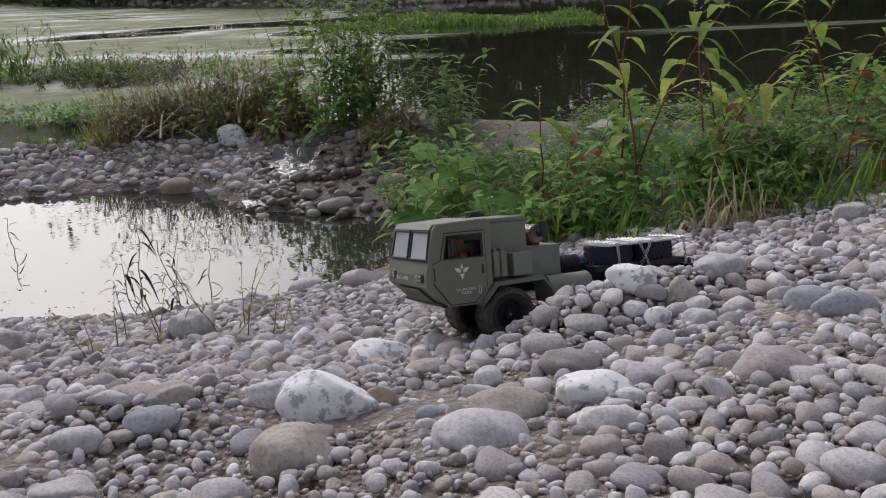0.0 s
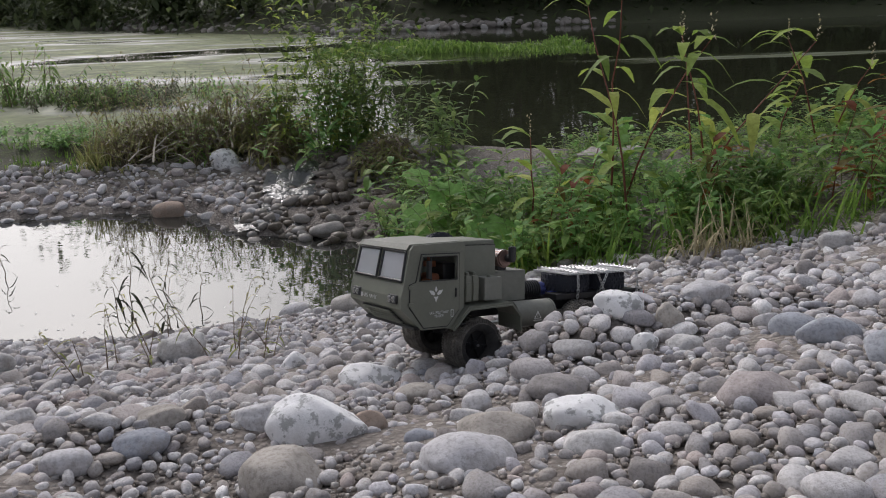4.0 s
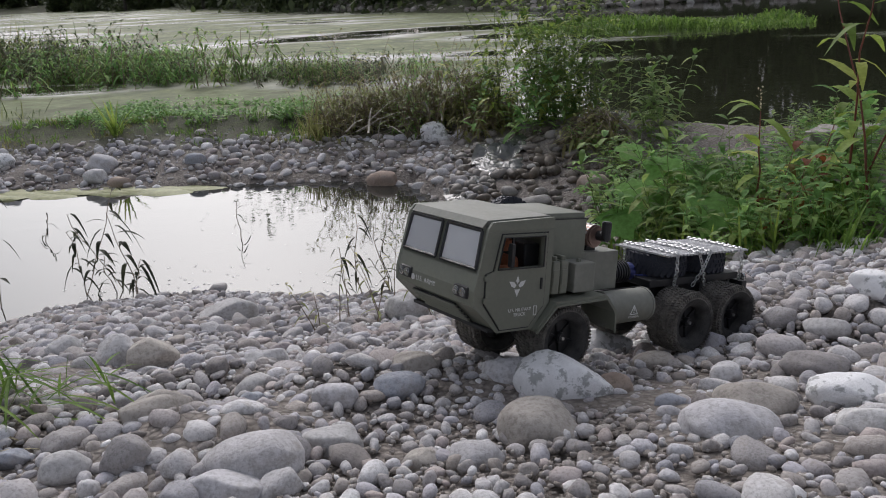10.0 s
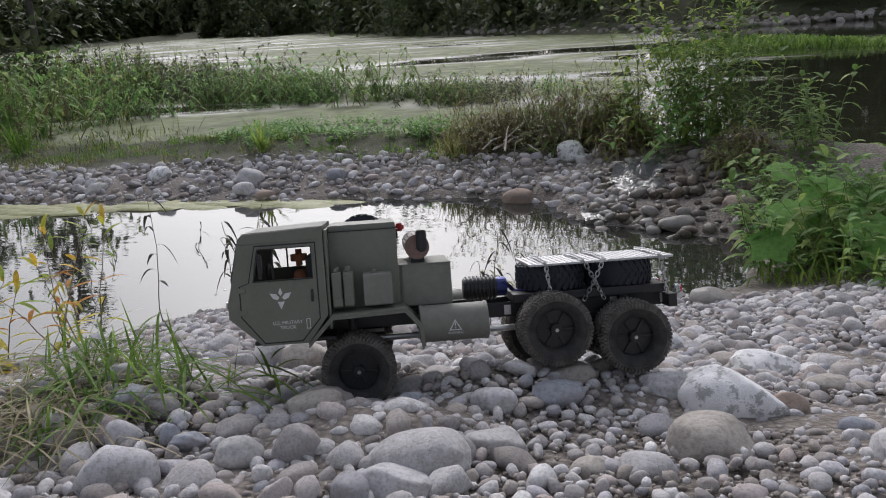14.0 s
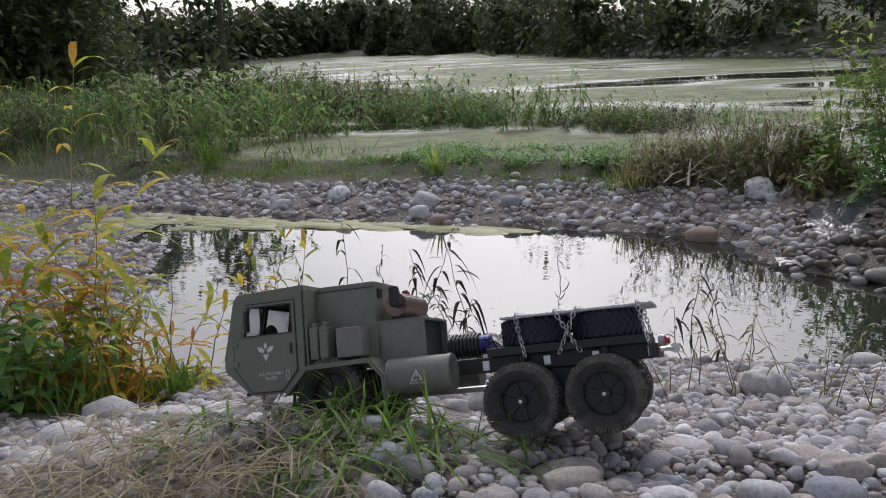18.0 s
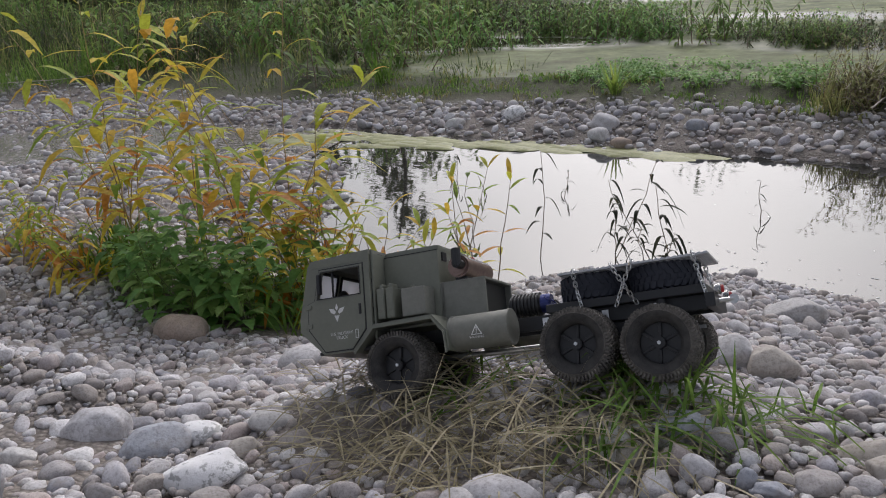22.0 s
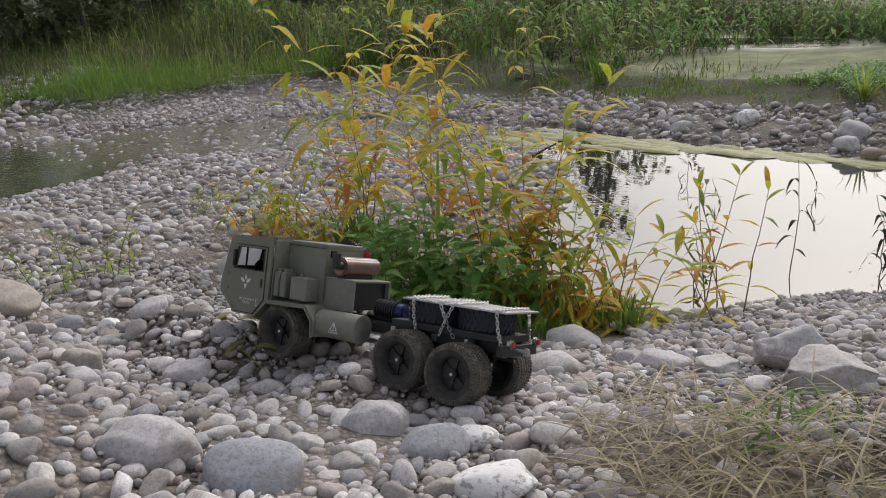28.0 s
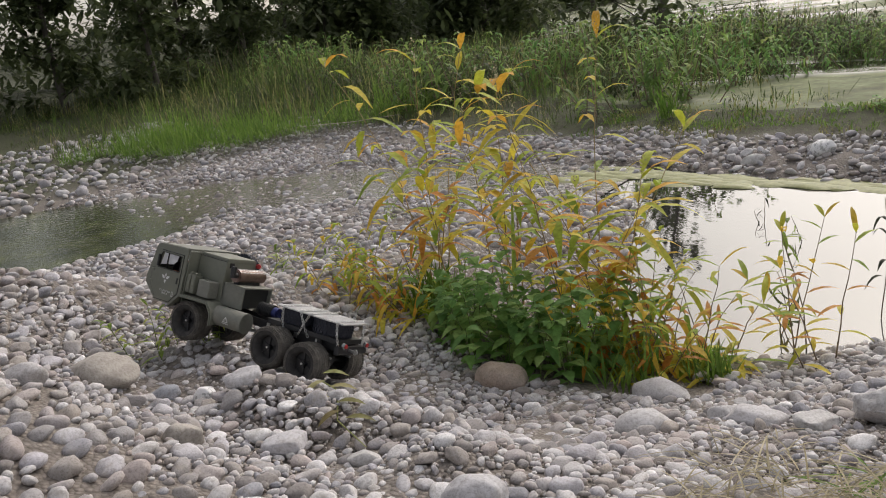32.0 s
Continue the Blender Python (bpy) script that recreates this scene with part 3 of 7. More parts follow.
# the truck's way: seconds, place of the front axle's foot, turns about x, y, z
TRUCK = [
    (0, 0.207, 1.468, 0.230, 14.2, -4.3, 196.8),
    (0.5, 0.181, 1.465, 0.233, 14.9, -4.8, 195.3),
    (1, 0.165, 1.467, 0.237, 14.3, -5.9, 194.2),
    (1.5, 0.166, 1.468, 0.235, 12.7, -5.8, 195.3),
    (2, 0.163, 1.462, 0.238, 12.5, -7.0, 197.2),
    (2.5, 0.157, 1.457, 0.241, 11.8, -7.9, 199.0),
    (3, 0.155, 1.454, 0.239, 9.8, -7.7, 201.1),
    (3.5, 0.162, 1.449, 0.242, 9.9, -8.2, 203.1),
    (5.5, 0.149, 1.452, 0.250, 8.2, -9.7, 205.5),
    (6, 0.134, 1.427, 0.250, 8.9, -10.4, 204.5),
    (6.5, 0.097, 1.402, 0.257, 9.5, -8.6, 203.5),
    (7, 0.055, 1.350, 0.270, 13.5, -7.7, 209.5),
    (7.5, 0.016, 1.328, 0.282, 9.4, -9.0, 210.4),
    (8, -0.010, 1.292, 0.294, 5.3, -8.4, 213.1),
    (8.5, -0.035, 1.250, 0.310, 5.5, -9.9, 216.2),
    (9, -0.059, 1.214, 0.317, 7.3, -9.6, 217.8),
    (9.5, -0.061, 1.210, 0.319, 3.4, -9.5, 219.6),
    (10, -0.062, 1.209, 0.320, 3.1, -9.6, 219.3),
    (10.5, -0.074, 1.214, 0.322, 2.5, -10.3, 217.2),
    (11, -0.090, 1.204, 0.326, 5.7, -10.3, 217.7),
    (11.5, -0.148, 1.174, 0.334, 7.0, -12.3, 215.5),
    (12, -0.204, 1.163, 0.340, 15.4, -12.2, 212.2),
    (12.5, -0.263, 1.179, 0.326, 18.0, -8.0, 200.5),
    (13, -0.324, 1.141, 0.335, 20.4, -4.5, 199.2),
    (13.5, -0.359, 1.135, 0.336, 15.3, -3.8, 200.2),
    (14, -0.394, 1.125, 0.336, 11.2, -1.0, 199.7),
    (14.5, -0.415, 1.102, 0.335, 11.8, 2.4, 191.2),
    (15, -0.463, 1.094, 0.333, 15.7, 3.7, 191.7),
    (15.5, -0.504, 1.090, 0.332, 14.7, 4.9, 189.7),
    (17.5, -0.626, 1.085, 0.333, 14.5, 6.0, 189.1),
    (18, -0.657, 1.076, 0.330, 21.4, 8.1, 190.3),
    (18.5, -0.695, 1.058, 0.328, 26.0, 10.5, 191.7),
    (19, -0.699, 1.054, 0.328, 25.9, 10.4, 191.3),
    (19.5, -0.701, 1.052, 0.330, 25.3, 10.2, 191.0),
    (20, -0.732, 1.040, 0.328, 19.4, 8.8, 190.7),
    (20.5, -0.796, 1.012, 0.312, 20.7, 11.0, 196.0),
    (21, -0.788, 0.980, 0.329, 25.5, 12.5, 192.7),
    (21.5, -0.826, 0.975, 0.328, 27.1, 12.6, 193.7),
    (22, -0.864, 0.969, 0.328, 28.5, 12.6, 194.8),
    (22.5, -0.884, 0.950, 0.325, 28.5, 12.6, 196.3),
    (23, -0.936, 0.924, 0.319, 28.5, 12.2, 197.2),
    (23.5, -0.976, 0.917, 0.315, 28.5, 11.9, 197.5),
    (24, -1.025, 0.894, 0.303, 25.6, 11.1, 196.5),
    (24.5, -1.086, 0.882, 0.294, 23.4, 11.0, 195.4),
    (25, -1.147, 0.867, 0.285, 24.7, 11.5, 193.3),
    (25.5, -1.199, 0.847, 0.286, 26.3, 10.7, 194.1),
    (27.5, -1.393, 0.843, 0.286, 20.7, 2.0, 193.6),
    (28, -1.438, 0.819, 0.295, 20.7, 0.4, 194.9),
    (28.5, -1.502, 0.811, 0.308, 28.5, -2.2, 198.8),
    (29, -1.514, 0.763, 0.316, 22.6, -1.4, 200.8),
    (29.5, -1.538, 0.749, 0.321, 23.3, -2.0, 202.1),
    (30, -1.620, 0.748, 0.326, 22.9, -5.5, 203.3),
    (30.5, -1.670, 0.743, 0.340, 23.4, -8.1, 202.6),
    (31, -1.717, 0.736, 0.343, 23.1, -8.5, 202.8),
    (31.5, -1.887, 0.757, 0.332, 20.9, -13.4, 204.5),
    (32, -2.037, 0.773, 0.317, 21.7, -11.3, 200.5),
]

# ---- stones ----
rng = np.random.default_rng(7)
taken = []
cut = iter(range(100, 400))


def boulder(x, y, half, wide, high, turn, mat, label, name="boulder"):
    """One weathered stone bedded in the bank; half: its half-length, wide and high: shares of it."""
    k = next(cut)
    own = np.random.default_rng(k)
    jagged = "jagged" in label
    pts = stone_shapes(own, 1, 4, (high, high), (wide, wide), 0.3 if half > 0.09 or jagged else 0.13)[0]
    if mat is quartz or jagged:
        rugged = 0.22 if jagged else 0.05
        pts = np.array([p * (1 + rugged * noise.noise(Vector(p) * 2.3 + Vector((k, 0, 0))) + rugged * noise.noise(Vector(p) * 6 + Vector((k, 0, 0))) * 0.5) for p in pts])
    if jagged:
        for j in range(16):
            face = own.normal(size=3)
            face /= np.linalg.norm(face)
            over = pts @ face - np.quantile(pts @ face, own.uniform(0.8, 0.95))
            pts = pts - np.maximum(over, 0)[:, None] * face
        pts = np.array([p * (1 - 0.16 * abs(noise.noise(Vector(p) * 5 + Vector((0, k, 0)))) - 0.07 * abs(noise.noise(Vector(p) * 13 + Vector((0, 0, k))))) for p in pts])
    z = float(ground_height(x, y)) + 0.35 * half * high
    thing(name, pose(x, y, z, own.uniform(-8, 8), own.uniform(-6, 6), turn + own.uniform(-8, 8)), label, name, "boulders along the pond", "", mesh_of(name, pts * half, ICO[4][1], mat, True))
    taken.append((x, y, half * 0.72))


boulder(-0.018, 1.112, 0.0493, 0.72, 0.69, -8, quartz, "white quartzite boulder blotched with grey lichen, propped on gravel")
boulder(0.148, 1.031, 0.0391, 0.72, 0.50, -8, tan_stone, "long smooth loaf-shaped beige boulder among river stones")
boulder(0.114, 0.974, 0.0371, 0.72, 0.50, -8, limestone, "long flat loaf-shaped pale grey boulder")
boulder(0.234, 1.038, 0.0339, 0.72, 0.58, -8, quartz, "white chalky boulder with a rounded crest")
boulder(0.221, 0.960, 0.0258, 0.72, 0.50, -8, limestone, "pale rounded boulder tucked below a white one")
boulder(0.038, 1.120, 0.0183, 0.72, 0.95, -8, brown_stone, "squat pinkish rough boulder beside the white one")
boulder(0.241, 1.145, 0.0322, 0.72, 0.50, -8, cobble_mat, "flat-topped grey boulder in grit")
boulder(0.366, 1.336, 0.0320, 0.72, 0.66, -8, quartz, "domed white boulder beside the truck's path")
boulder(0.422, 1.298, 0.0167, 0.90, 1.25, -8, tan_stone, "upright buff boulder on the gravel")
boulder(0.895, 1.687, 0.0317, 0.72, 0.79, -8, limestone, "ball-shaped grey boulder by the grass")
boulder(0.546, 1.157, 0.0318, 0.72, 0.69, -8, bluestone, "broad dull grey boulder on the bank")
boulder(0.392, 1.016, 0.0367, 0.72, 0.50, -8, cobble_mat, "long low grey boulder in grit")
boulder(0.493, 1.358, 0.0323, 0.72, 0.50, -8, limestone, "low pale boulder on the bank's crest")
boulder(-0.279, 1.807, 0.0435, 0.72, 0.85, -8, limestone, "round pale boulder at the pond's edge")
boulder(-0.110, 2.307, 0.0467, 0.72, 0.53, -8, limestone, "flat grey boulder half in the pond")
boulder(-0.064, 1.555, 0.0242, 0.72, 0.79, -8, quartz, "whitish oval stone near the water")
boulder(0.148, 1.134, 0.0159, 0.90, 1.03, -8, limestone, "round pale stone between larger boulders")
boulder(0.094, 1.245, 0.0258, 0.72, 0.50, -8, tan_stone, "flat beige stone on the gravel")
boulder(0.291, 1.266, 0.0260, 0.72, 0.50, -8, limestone, "oval pale stone on the bank")
boulder(0.082, 1.056, 0.0154, 0.72, 0.76, -8, bluestone, "bluish-grey pebble-smooth stone among boulders")
boulder(0.544, 1.053, 0.0217, 0.90, 1.25, -8, bluestone, "tall grey boulder at the crest")
boulder(0.536, 1.210, 0.0294, 0.72, 0.63, -8, bluestone, "angular slate-grey boulder with pale veins")
boulder(0.234, 1.237, 0.0311, 0.72, 0.51, -8, cobble_mat, "rough grey-brown boulder on the slope")
boulder(0.373, 1.253, 0.0160, 0.72, 0.92, -8, quartz, "white rounded stone on the slope")
boulder(0.418, 1.234, 0.0228, 0.72, 0.50, -8, limestone, "flat whitish stone on the slope")
boulder(0.043, 1.374, 0.0427, 0.72, 0.50, -8, quartz, "white flattish stone near the truck")
boulder(-0.069, 1.137, 0.0296, 0.72, 0.63, -8, limestone, "low pale boulder behind a white one")
boulder(-0.042, 0.988, 0.0391, 0.72, 0.54, 11, tan_stone, "smooth egg-shaped greyish-buff boulder among river stones")
boulder(-0.630, 1.384, 0.0357, 0.72, 0.89, 11, limestone, "leaning slab-like pale boulder")
boulder(-0.386, 0.984, 0.0272, 0.72, 0.64, 11, tan_stone, "rounded buff boulder sunk in gravel")
boulder(-0.234, 1.055, 0.0226, 0.72, 0.71, 11, limestone, "rounded triangular pale stone")
boulder(-0.180, 1.093, 0.0259, 0.72, 0.50, 11, bluestone, "flat bluish stone on the gravel")
boulder(-0.171, 1.146, 0.0259, 0.72, 0.50, 11, tan_stone, "tan block-shaped boulder in the wheel track")
boulder(-0.258, 0.896, 0.0427, 0.72, 0.50, 11, cobble_mat, "wide grey-mauve boulder on the near bank")
boulder(-0.268, 0.855, 0.0284, 0.72, 0.50, 11, limestone, "broad pale boulder on the near bank")
boulder(0.214, 1.794, 0.0267, 0.72, 0.84, 11, limestone, "round grey stone near the waterline")
boulder(-0.213, 0.955, 0.0246, 0.72, 0.50, 11, limestone, "oval pale stone on the near bank")
boulder(-0.314, 1.047, 0.0157, 0.72, 0.84, 11, bluestone, "bluish round stone on the gravel")
boulder(-0.135, 0.925, 0.0161, 0.72, 0.50, 11, tan_stone, "small beige rounded stone")
boulder(-0.089, 0.926, 0.0228, 0.72, 0.50, 11, cobble_mat, "mauve-grey oval stone on the near bank")
boulder(-0.408, 1.040, 0.0320, 0.72, 0.64, 25, tan_stone, "broad buff rounded boulder on the bank")
boulder(-0.530, 0.906, 0.0161, 0.72, 1.00, 25, limestone, "small round pale boulder on the gravel")
boulder(-0.492, 0.839, 0.0304, 0.72, 0.77, 25, limestone, "tilted egg-shaped pale boulder")
boulder(-0.674, 0.821, 0.0385, 0.72, 0.50, 25, limestone, "smooth pale loaf-shaped boulder")
boulder(-0.594, 0.780, 0.0403, 0.72, 0.50, 25, limestone, "broad smooth pale boulder on the near bank")
boulder(-0.366, 0.899, 0.0208, 0.72, 0.94, 25, cobble_mat, "lumpy grey boulder on the near bank")
boulder(-0.595, 0.915, 0.0158, 0.90, 1.08, 25, tan_stone, "rounded tan stone beside trampled grass")
boulder(-0.492, 0.915, 0.0109, 0.90, 1.19, 25, bluestone, "small slate-blue stone on the gravel")
boulder(-0.470, 0.911, 0.0168, 0.72, 0.58, 25, bluestone, "dark bluish oval stone")
boulder(-1.479, 1.455, 0.0553, 0.72, 0.50, 25, cobble_mat, "grey domed boulder below the plants")
boulder(-0.416, 1.386, 0.0359, 0.72, 0.50, 25, limestone, "oval pale stone behind the truck")
boulder(-0.440, 0.938, 0.0205, 0.72, 0.50, 25, cobble_mat, "grey oval stone on the gravel")
boulder(-0.411, 0.886, 0.0201, 0.72, 0.84, 25, limestone, "pale rounded stone on the near bank")
boulder(-0.558, 0.956, 0.0264, 0.72, 0.50, 25, bluestone, "bluish-white boulder at the edge of the grass")
boulder(-0.338, 1.128, 0.0234, 0.72, 0.50, 25, limestone, "flat pale stone on the gravel")
boulder(-0.973, 0.732, 0.0433, 0.72, 0.50, 37, quartz, "whitish low boulder on the bank")
boulder(-0.581, 1.377, 0.0378, 0.72, 0.91, 37, tan_stone, "broad rounded buff boulder up the bank")
boulder(-0.613, 0.921, 0.0177, 0.90, 1.10, 37, limestone, "pale round stone beside the grass tuft")
boulder(-0.551, 0.914, 0.0179, 0.72, 0.92, 37, cobble_mat, "mauve-grey round stone on the bank")
boulder(-0.764, 1.468, 0.0268, 0.72, 0.73, 37, limestone, "oval whitish stone behind the truck's bed")
boulder(-1.793, 1.311, 0.0633, 0.72, 0.60, 37, brown_stone, "brown wedge-shaped rock below the nettles")
boulder(-0.994, 0.850, 0.0271, 0.72, 0.50, 37, limestone, "flat white stone on the gravel")
boulder(-1.177, 0.745, 0.0384, 0.72, 0.72, 37, limestone, "tilted pale slab-like boulder on the gravel")
boulder(-0.652, 1.846, 0.0540, 0.72, 0.57, 37, limestone, "pale rough boulder on the crest")
boulder(-2.280, 1.141, 0.0466, 0.72, 0.96, 37, limestone, "pale round boulder on the gravel bar")
boulder(-1.075, 0.805, 0.0303, 0.72, 0.50, 37, quartz, "white flattish stone on the gravel")
boulder(-1.234, 0.503, 0.0570, 0.72, 0.50, 48, limestone, "large grey-white boulder on the bank")
boulder(-1.130, 0.564, 0.0543, 0.72, 0.50, 48, bluestone, "large smooth bluish-white boulder")
boulder(-0.982, 1.448, 0.0346, 0.72, 0.79, 48, cobble_mat, "round grey boulder beside the pale slab")
boulder(-1.381, 0.720, 0.0219, 0.72, 0.76, 48, limestone, "whitish oval stone on the gravel")
boulder(-0.986, 0.797, 0.0186, 0.72, 0.84, 48, tan_stone, "pinkish-buff upright stone on the bank")
boulder(-1.954, 0.574, 0.0410, 0.72, 0.85, 48, tan_stone, "buff boulder up on the bank")
boulder(-1.482, 0.657, 0.0348, 0.72, 0.50, 48, limestone, "flat pale stone on the gravel")
boulder(-1.182, 0.653, 0.0193, 0.72, 0.74, 48, limestone, "round pale stone on the bank")
boulder(-1.098, 0.762, 0.0424, 0.72, 0.50, 48, bluestone, "flat bluish-grey stone on the bank")
boulder(-1.264, 1.360, 0.0280, 0.72, 0.63, 48, limestone, "small oval pale stone by the grass")
boulder(-1.904, 0.536, 0.0718, 0.72, 0.51, 51, tan_stone, "big rounded buff boulder up on the bank")
boulder(-1.795, 0.412, 0.0334, 0.72, 0.74, 51, cobble_mat, "grey boulder up on the bank")
boulder(-1.549, 0.542, 0.0275, 0.72, 0.73, 51, tan_stone, "smooth tan egg-shaped stone on the gravel")
boulder(-1.332, 1.230, 0.0558, 0.72, 0.50, 51, limestone, "rough pale boulder on the slope")
boulder(-1.798, 0.668, 0.0210, 0.90, 1.07, 51, quartz, "white pear-shaped stone on the gravel")
boulder(-1.854, 0.619, 0.0282, 0.72, 0.59, 51, bluestone, "bluish-white oval stone on the gravel")
boulder(-1.694, 0.702, 0.0331, 0.72, 0.50, 51, limestone, "pale flat stone on the gravel")
boulder(0.03, 2.2, 0.0550, 0.7, 0.5, 0, wet_stone, "dark wet boulder lying in the shallows")
boulder(-1.03, 1.46, 0.11, 0.6, 0.55, 38, limestone, "large jagged pale rock slab beside the pond")
boulder(-0.93, 1.36, 0.085, 0.7, 0.5, 20, limestone, "jagged pale block leaning on a slab")
boulder(-1.11, 1.37, 0.06, 0.75, 0.5, 60, limestone, "small jagged pale block below a slab")
boulder(-1.2, 1.36, 0.0516, 0.7, 0.4, 10, limestone, "low pale rock beside a large slab")
boulder(-0.45, 3.9, 0.0620, 0.95, 0.9, 0, quartz, "lone white ball-shaped boulder before the driftwood")
boulder(-0.61, 3.46, 0.0650, 0.75, 0.65, 0, brown_stone, "reddish-brown boulder at the far waterline")
boulder(-0.03, 3.03, 0.0600, 0.6, 0.45, 10, wet_stone, "flat wet boulder below the waterfall")
boulder(0.16, 3.09, 0.0600, 0.75, 0.7, 0, brown_stone, "dark brown boulder below the bushes")
boulder(-1.47, 3.73, 0.0450, 0.8, 0.7, 0, bluestone, "grey-blue boulder on the far shore")
boulder(-1.87, 3.69, 0.0650, 0.85, 0.65, 0, limestone, "large grey boulder on the far shore")
boulder(-1.84, 3.58, 0.0500, 0.9, 0.8, 40, limestone, "grey boulder at the far waterline")
boulder(-1.72, 3.53, 0.0450, 0.8, 0.6, 0, brown_stone, "russet boulder at the far waterline")
boulder(-2.62, 3.62, 0.0550, 0.7, 0.55, 20, limestone, "pale boulder on the far shore")
boulder(-2.35, 3.75, 0.0500, 0.9, 0.85, 0, quartz, "white boulder on the far shore")
boulder(0.66, 2.95, 0.13, 0.8, 0.5, 10, rough_rock, "grey-brown jagged rock behind the knotweed", "rock")
boulder(0.93, 2.85, 0.19, 0.6, 0.42, -10, rough_rock, "long grey-brown jagged rock behind the knotweed", "rock")


def scatter(rng, box, tries, low, high, keep, pack=0.8, power=2.2):
    """Spots for stones, large ones first, none much inside another."""
    r = np.sort(low + (high - low) * rng.random(tries) ** power)[::-1]
    xs, ys = rng.uniform(box[0], box[1], tries), rng.uniform(box[2], box[3], tries)
    ok = keep(xs, ys)
    cell, grid, out = 0.06, {}, []
    for tx, ty, tr in taken:
        span = int(tr / cell) + 1
        for i in range(-span, span + 1):
            for j in range(-span, span + 1):
                grid.setdefault((int(tx // cell) + i, int(ty // cell) + j), []).append((tx, ty, tr))
    for x, y, q, good in zip(xs, ys, r, ok):
        if not good:
            continue
        at = (int(x // cell), int(y // cell))
        near = [s for i in (-1, 0, 1) for j in (-1, 0, 1) for s in grid.get((at[0] + i, at[1] + j), ())]
        if all((x - a) ** 2 + (y - b) ** 2 > (pack * (q + c)) ** 2 for a, b, c in near):
            grid.setdefault(at, []).append((x, y, q))
            out.append((x, y, q))
    taken.extend(out)
    return np.array(out)


def dry(xs, ys):
    return (outline_distance(xs, ys, POND) > -0.05) & (outline_distance(xs, ys, MERE) > 0.02)


def bank(xs, ys):
    green = (xs > 0.15) & (ys > 2.36 - 0.75 * np.clip(xs - 0.25, 0, 0.9))
    bush = ((xs + 1.85) / 0.45) ** 2 + ((ys - 1.53) / 0.15) ** 2 < 1
    return dry(xs, ys) & ~green & ~bush


def shore(xs, ys):
    return dry(xs, ys) & (ys < 4.05 + 0.1 * np.sin(xs * 3)) & ((outline_distance(xs, ys, POND) < 0.5) | (rng.random(xs.shape) < 0.25)) & (xs < -0.2)


def seated(spots):
    return np.stack([spots[:, 0], spots[:, 1], ground_height(spots[:, 0], spots[:, 1])], -1)


def silty(xs, ys):
    """Patches where silt and grit show and few stones lie."""
    return np.sin(6.1 * xs + 1.3) + np.sin(7.7 * ys + 2.1 * xs) + np.sin(5.3 * (xs - ys) + 0.7) > 1.55


def track(xs, ys):
    """Clear of the strip that the wheels roll over."""
    clear = np.ones(xs.shape, bool)
    for t, x, y, z, rx, ry, rz in TRUCK:
        c, q = math.cos(radians(rz)), math.sin(radians(rz))
        for u, v in ((0.0, 0.055), (0.0, -0.055), (-0.2, 0.055), (-0.29, 0.055)):
            clear &= (xs - x - c * u + q * v) ** 2 + (ys - y - q * u - c * v) ** 2 > 0.014**2
    return bank(xs, ys) & clear & ~(silty(xs, ys) & (rng.random(xs.shape) < 0.8))


# cobbles of the near bank: the stretch before the pond as pieces, the rest joined
big = scatter(rng, (-2.6, 1.35, 0.3, 2.25), 26000, 0.0085, 0.0205, track, 0.74, 3.0)
near = (np.abs(big[:, 0] + 0.3) < 1.0) & (np.abs(big[:, 1] - 0.98) < 0.3)
pieces, rest = big[near][:300], np.concatenate([big[near][300:], big[~near]])
shapes = [mesh_of("cobble", p, ICO[3][1], cobble_piece, True) for p in stone_shapes(rng, 30, 3)]
turns = turned(rng, len(pieces), 0.2)
for k, (x, y, r) in enumerate(pieces):
    ob = new("cobble", shapes[k % 30])
    ob.parent = ground
    m = Matrix(turns[k].tolist()).to_4x4()
    ob.matrix_basis = Matrix.Translation((x, y, float(ground_height(x, y)) + 0.2 * r)) @ m @ Matrix.Scale(r, 4)
large = rest[:, 2] > 0.0155
for lot, level in ((rest[large], 3), (rest[~large], 2)):
    thing("cobbles", None, "rounded grey and whitish river cobbles covering the bank", "cobbles", "", "stuff", joined_stones("cobbles", rng, seated(lot), lot[:, 2], level, pebble, 0.3))
def pebbled(xs, ys):
    return bank(xs, ys) & ~(silty(xs, ys) & (rng.random(xs.shape) < 0.6))


mid = scatter(rng, (-2.4, 1.2, 0.45, 2.3), 115000, 0.004, 0.0092, pebbled, 0.68, 1.5)
for lot, level in ((mid[mid[:, 2] > 0.007], 2), (mid[mid[:, 2] <= 0.007], 1)):
    thing("pebbles", None, "small grey river pebbles packed between the cobbles", "pebbles", "", "stuff", joined_stones("pebbles", rng, seated(lot), lot[:, 2], level, pebble, 0.05))
fine = 44000
fx, fy = rng.uniform(-2.2, 0.9, fine), rng.uniform(0.55, 1.75, fine)
good = bank(fx, fy)
spots = seated(np.stack([fx[good], fy[good]], -1))
thing("grit", None, "fine brown grit and gravel between the stones", "gravel", "", "stuff", joined_stones("grit", rng, spots, rng.uniform(0.0016, 0.0048, len(spots)), 1, grit_mat, 0.0))
# the gravel bar between the plants and the stream, and the bank beyond the pond
def gravel_flat(xs, ys):
    return bank(xs, ys) & (outline_distance(xs, ys, POND) > 0.03)


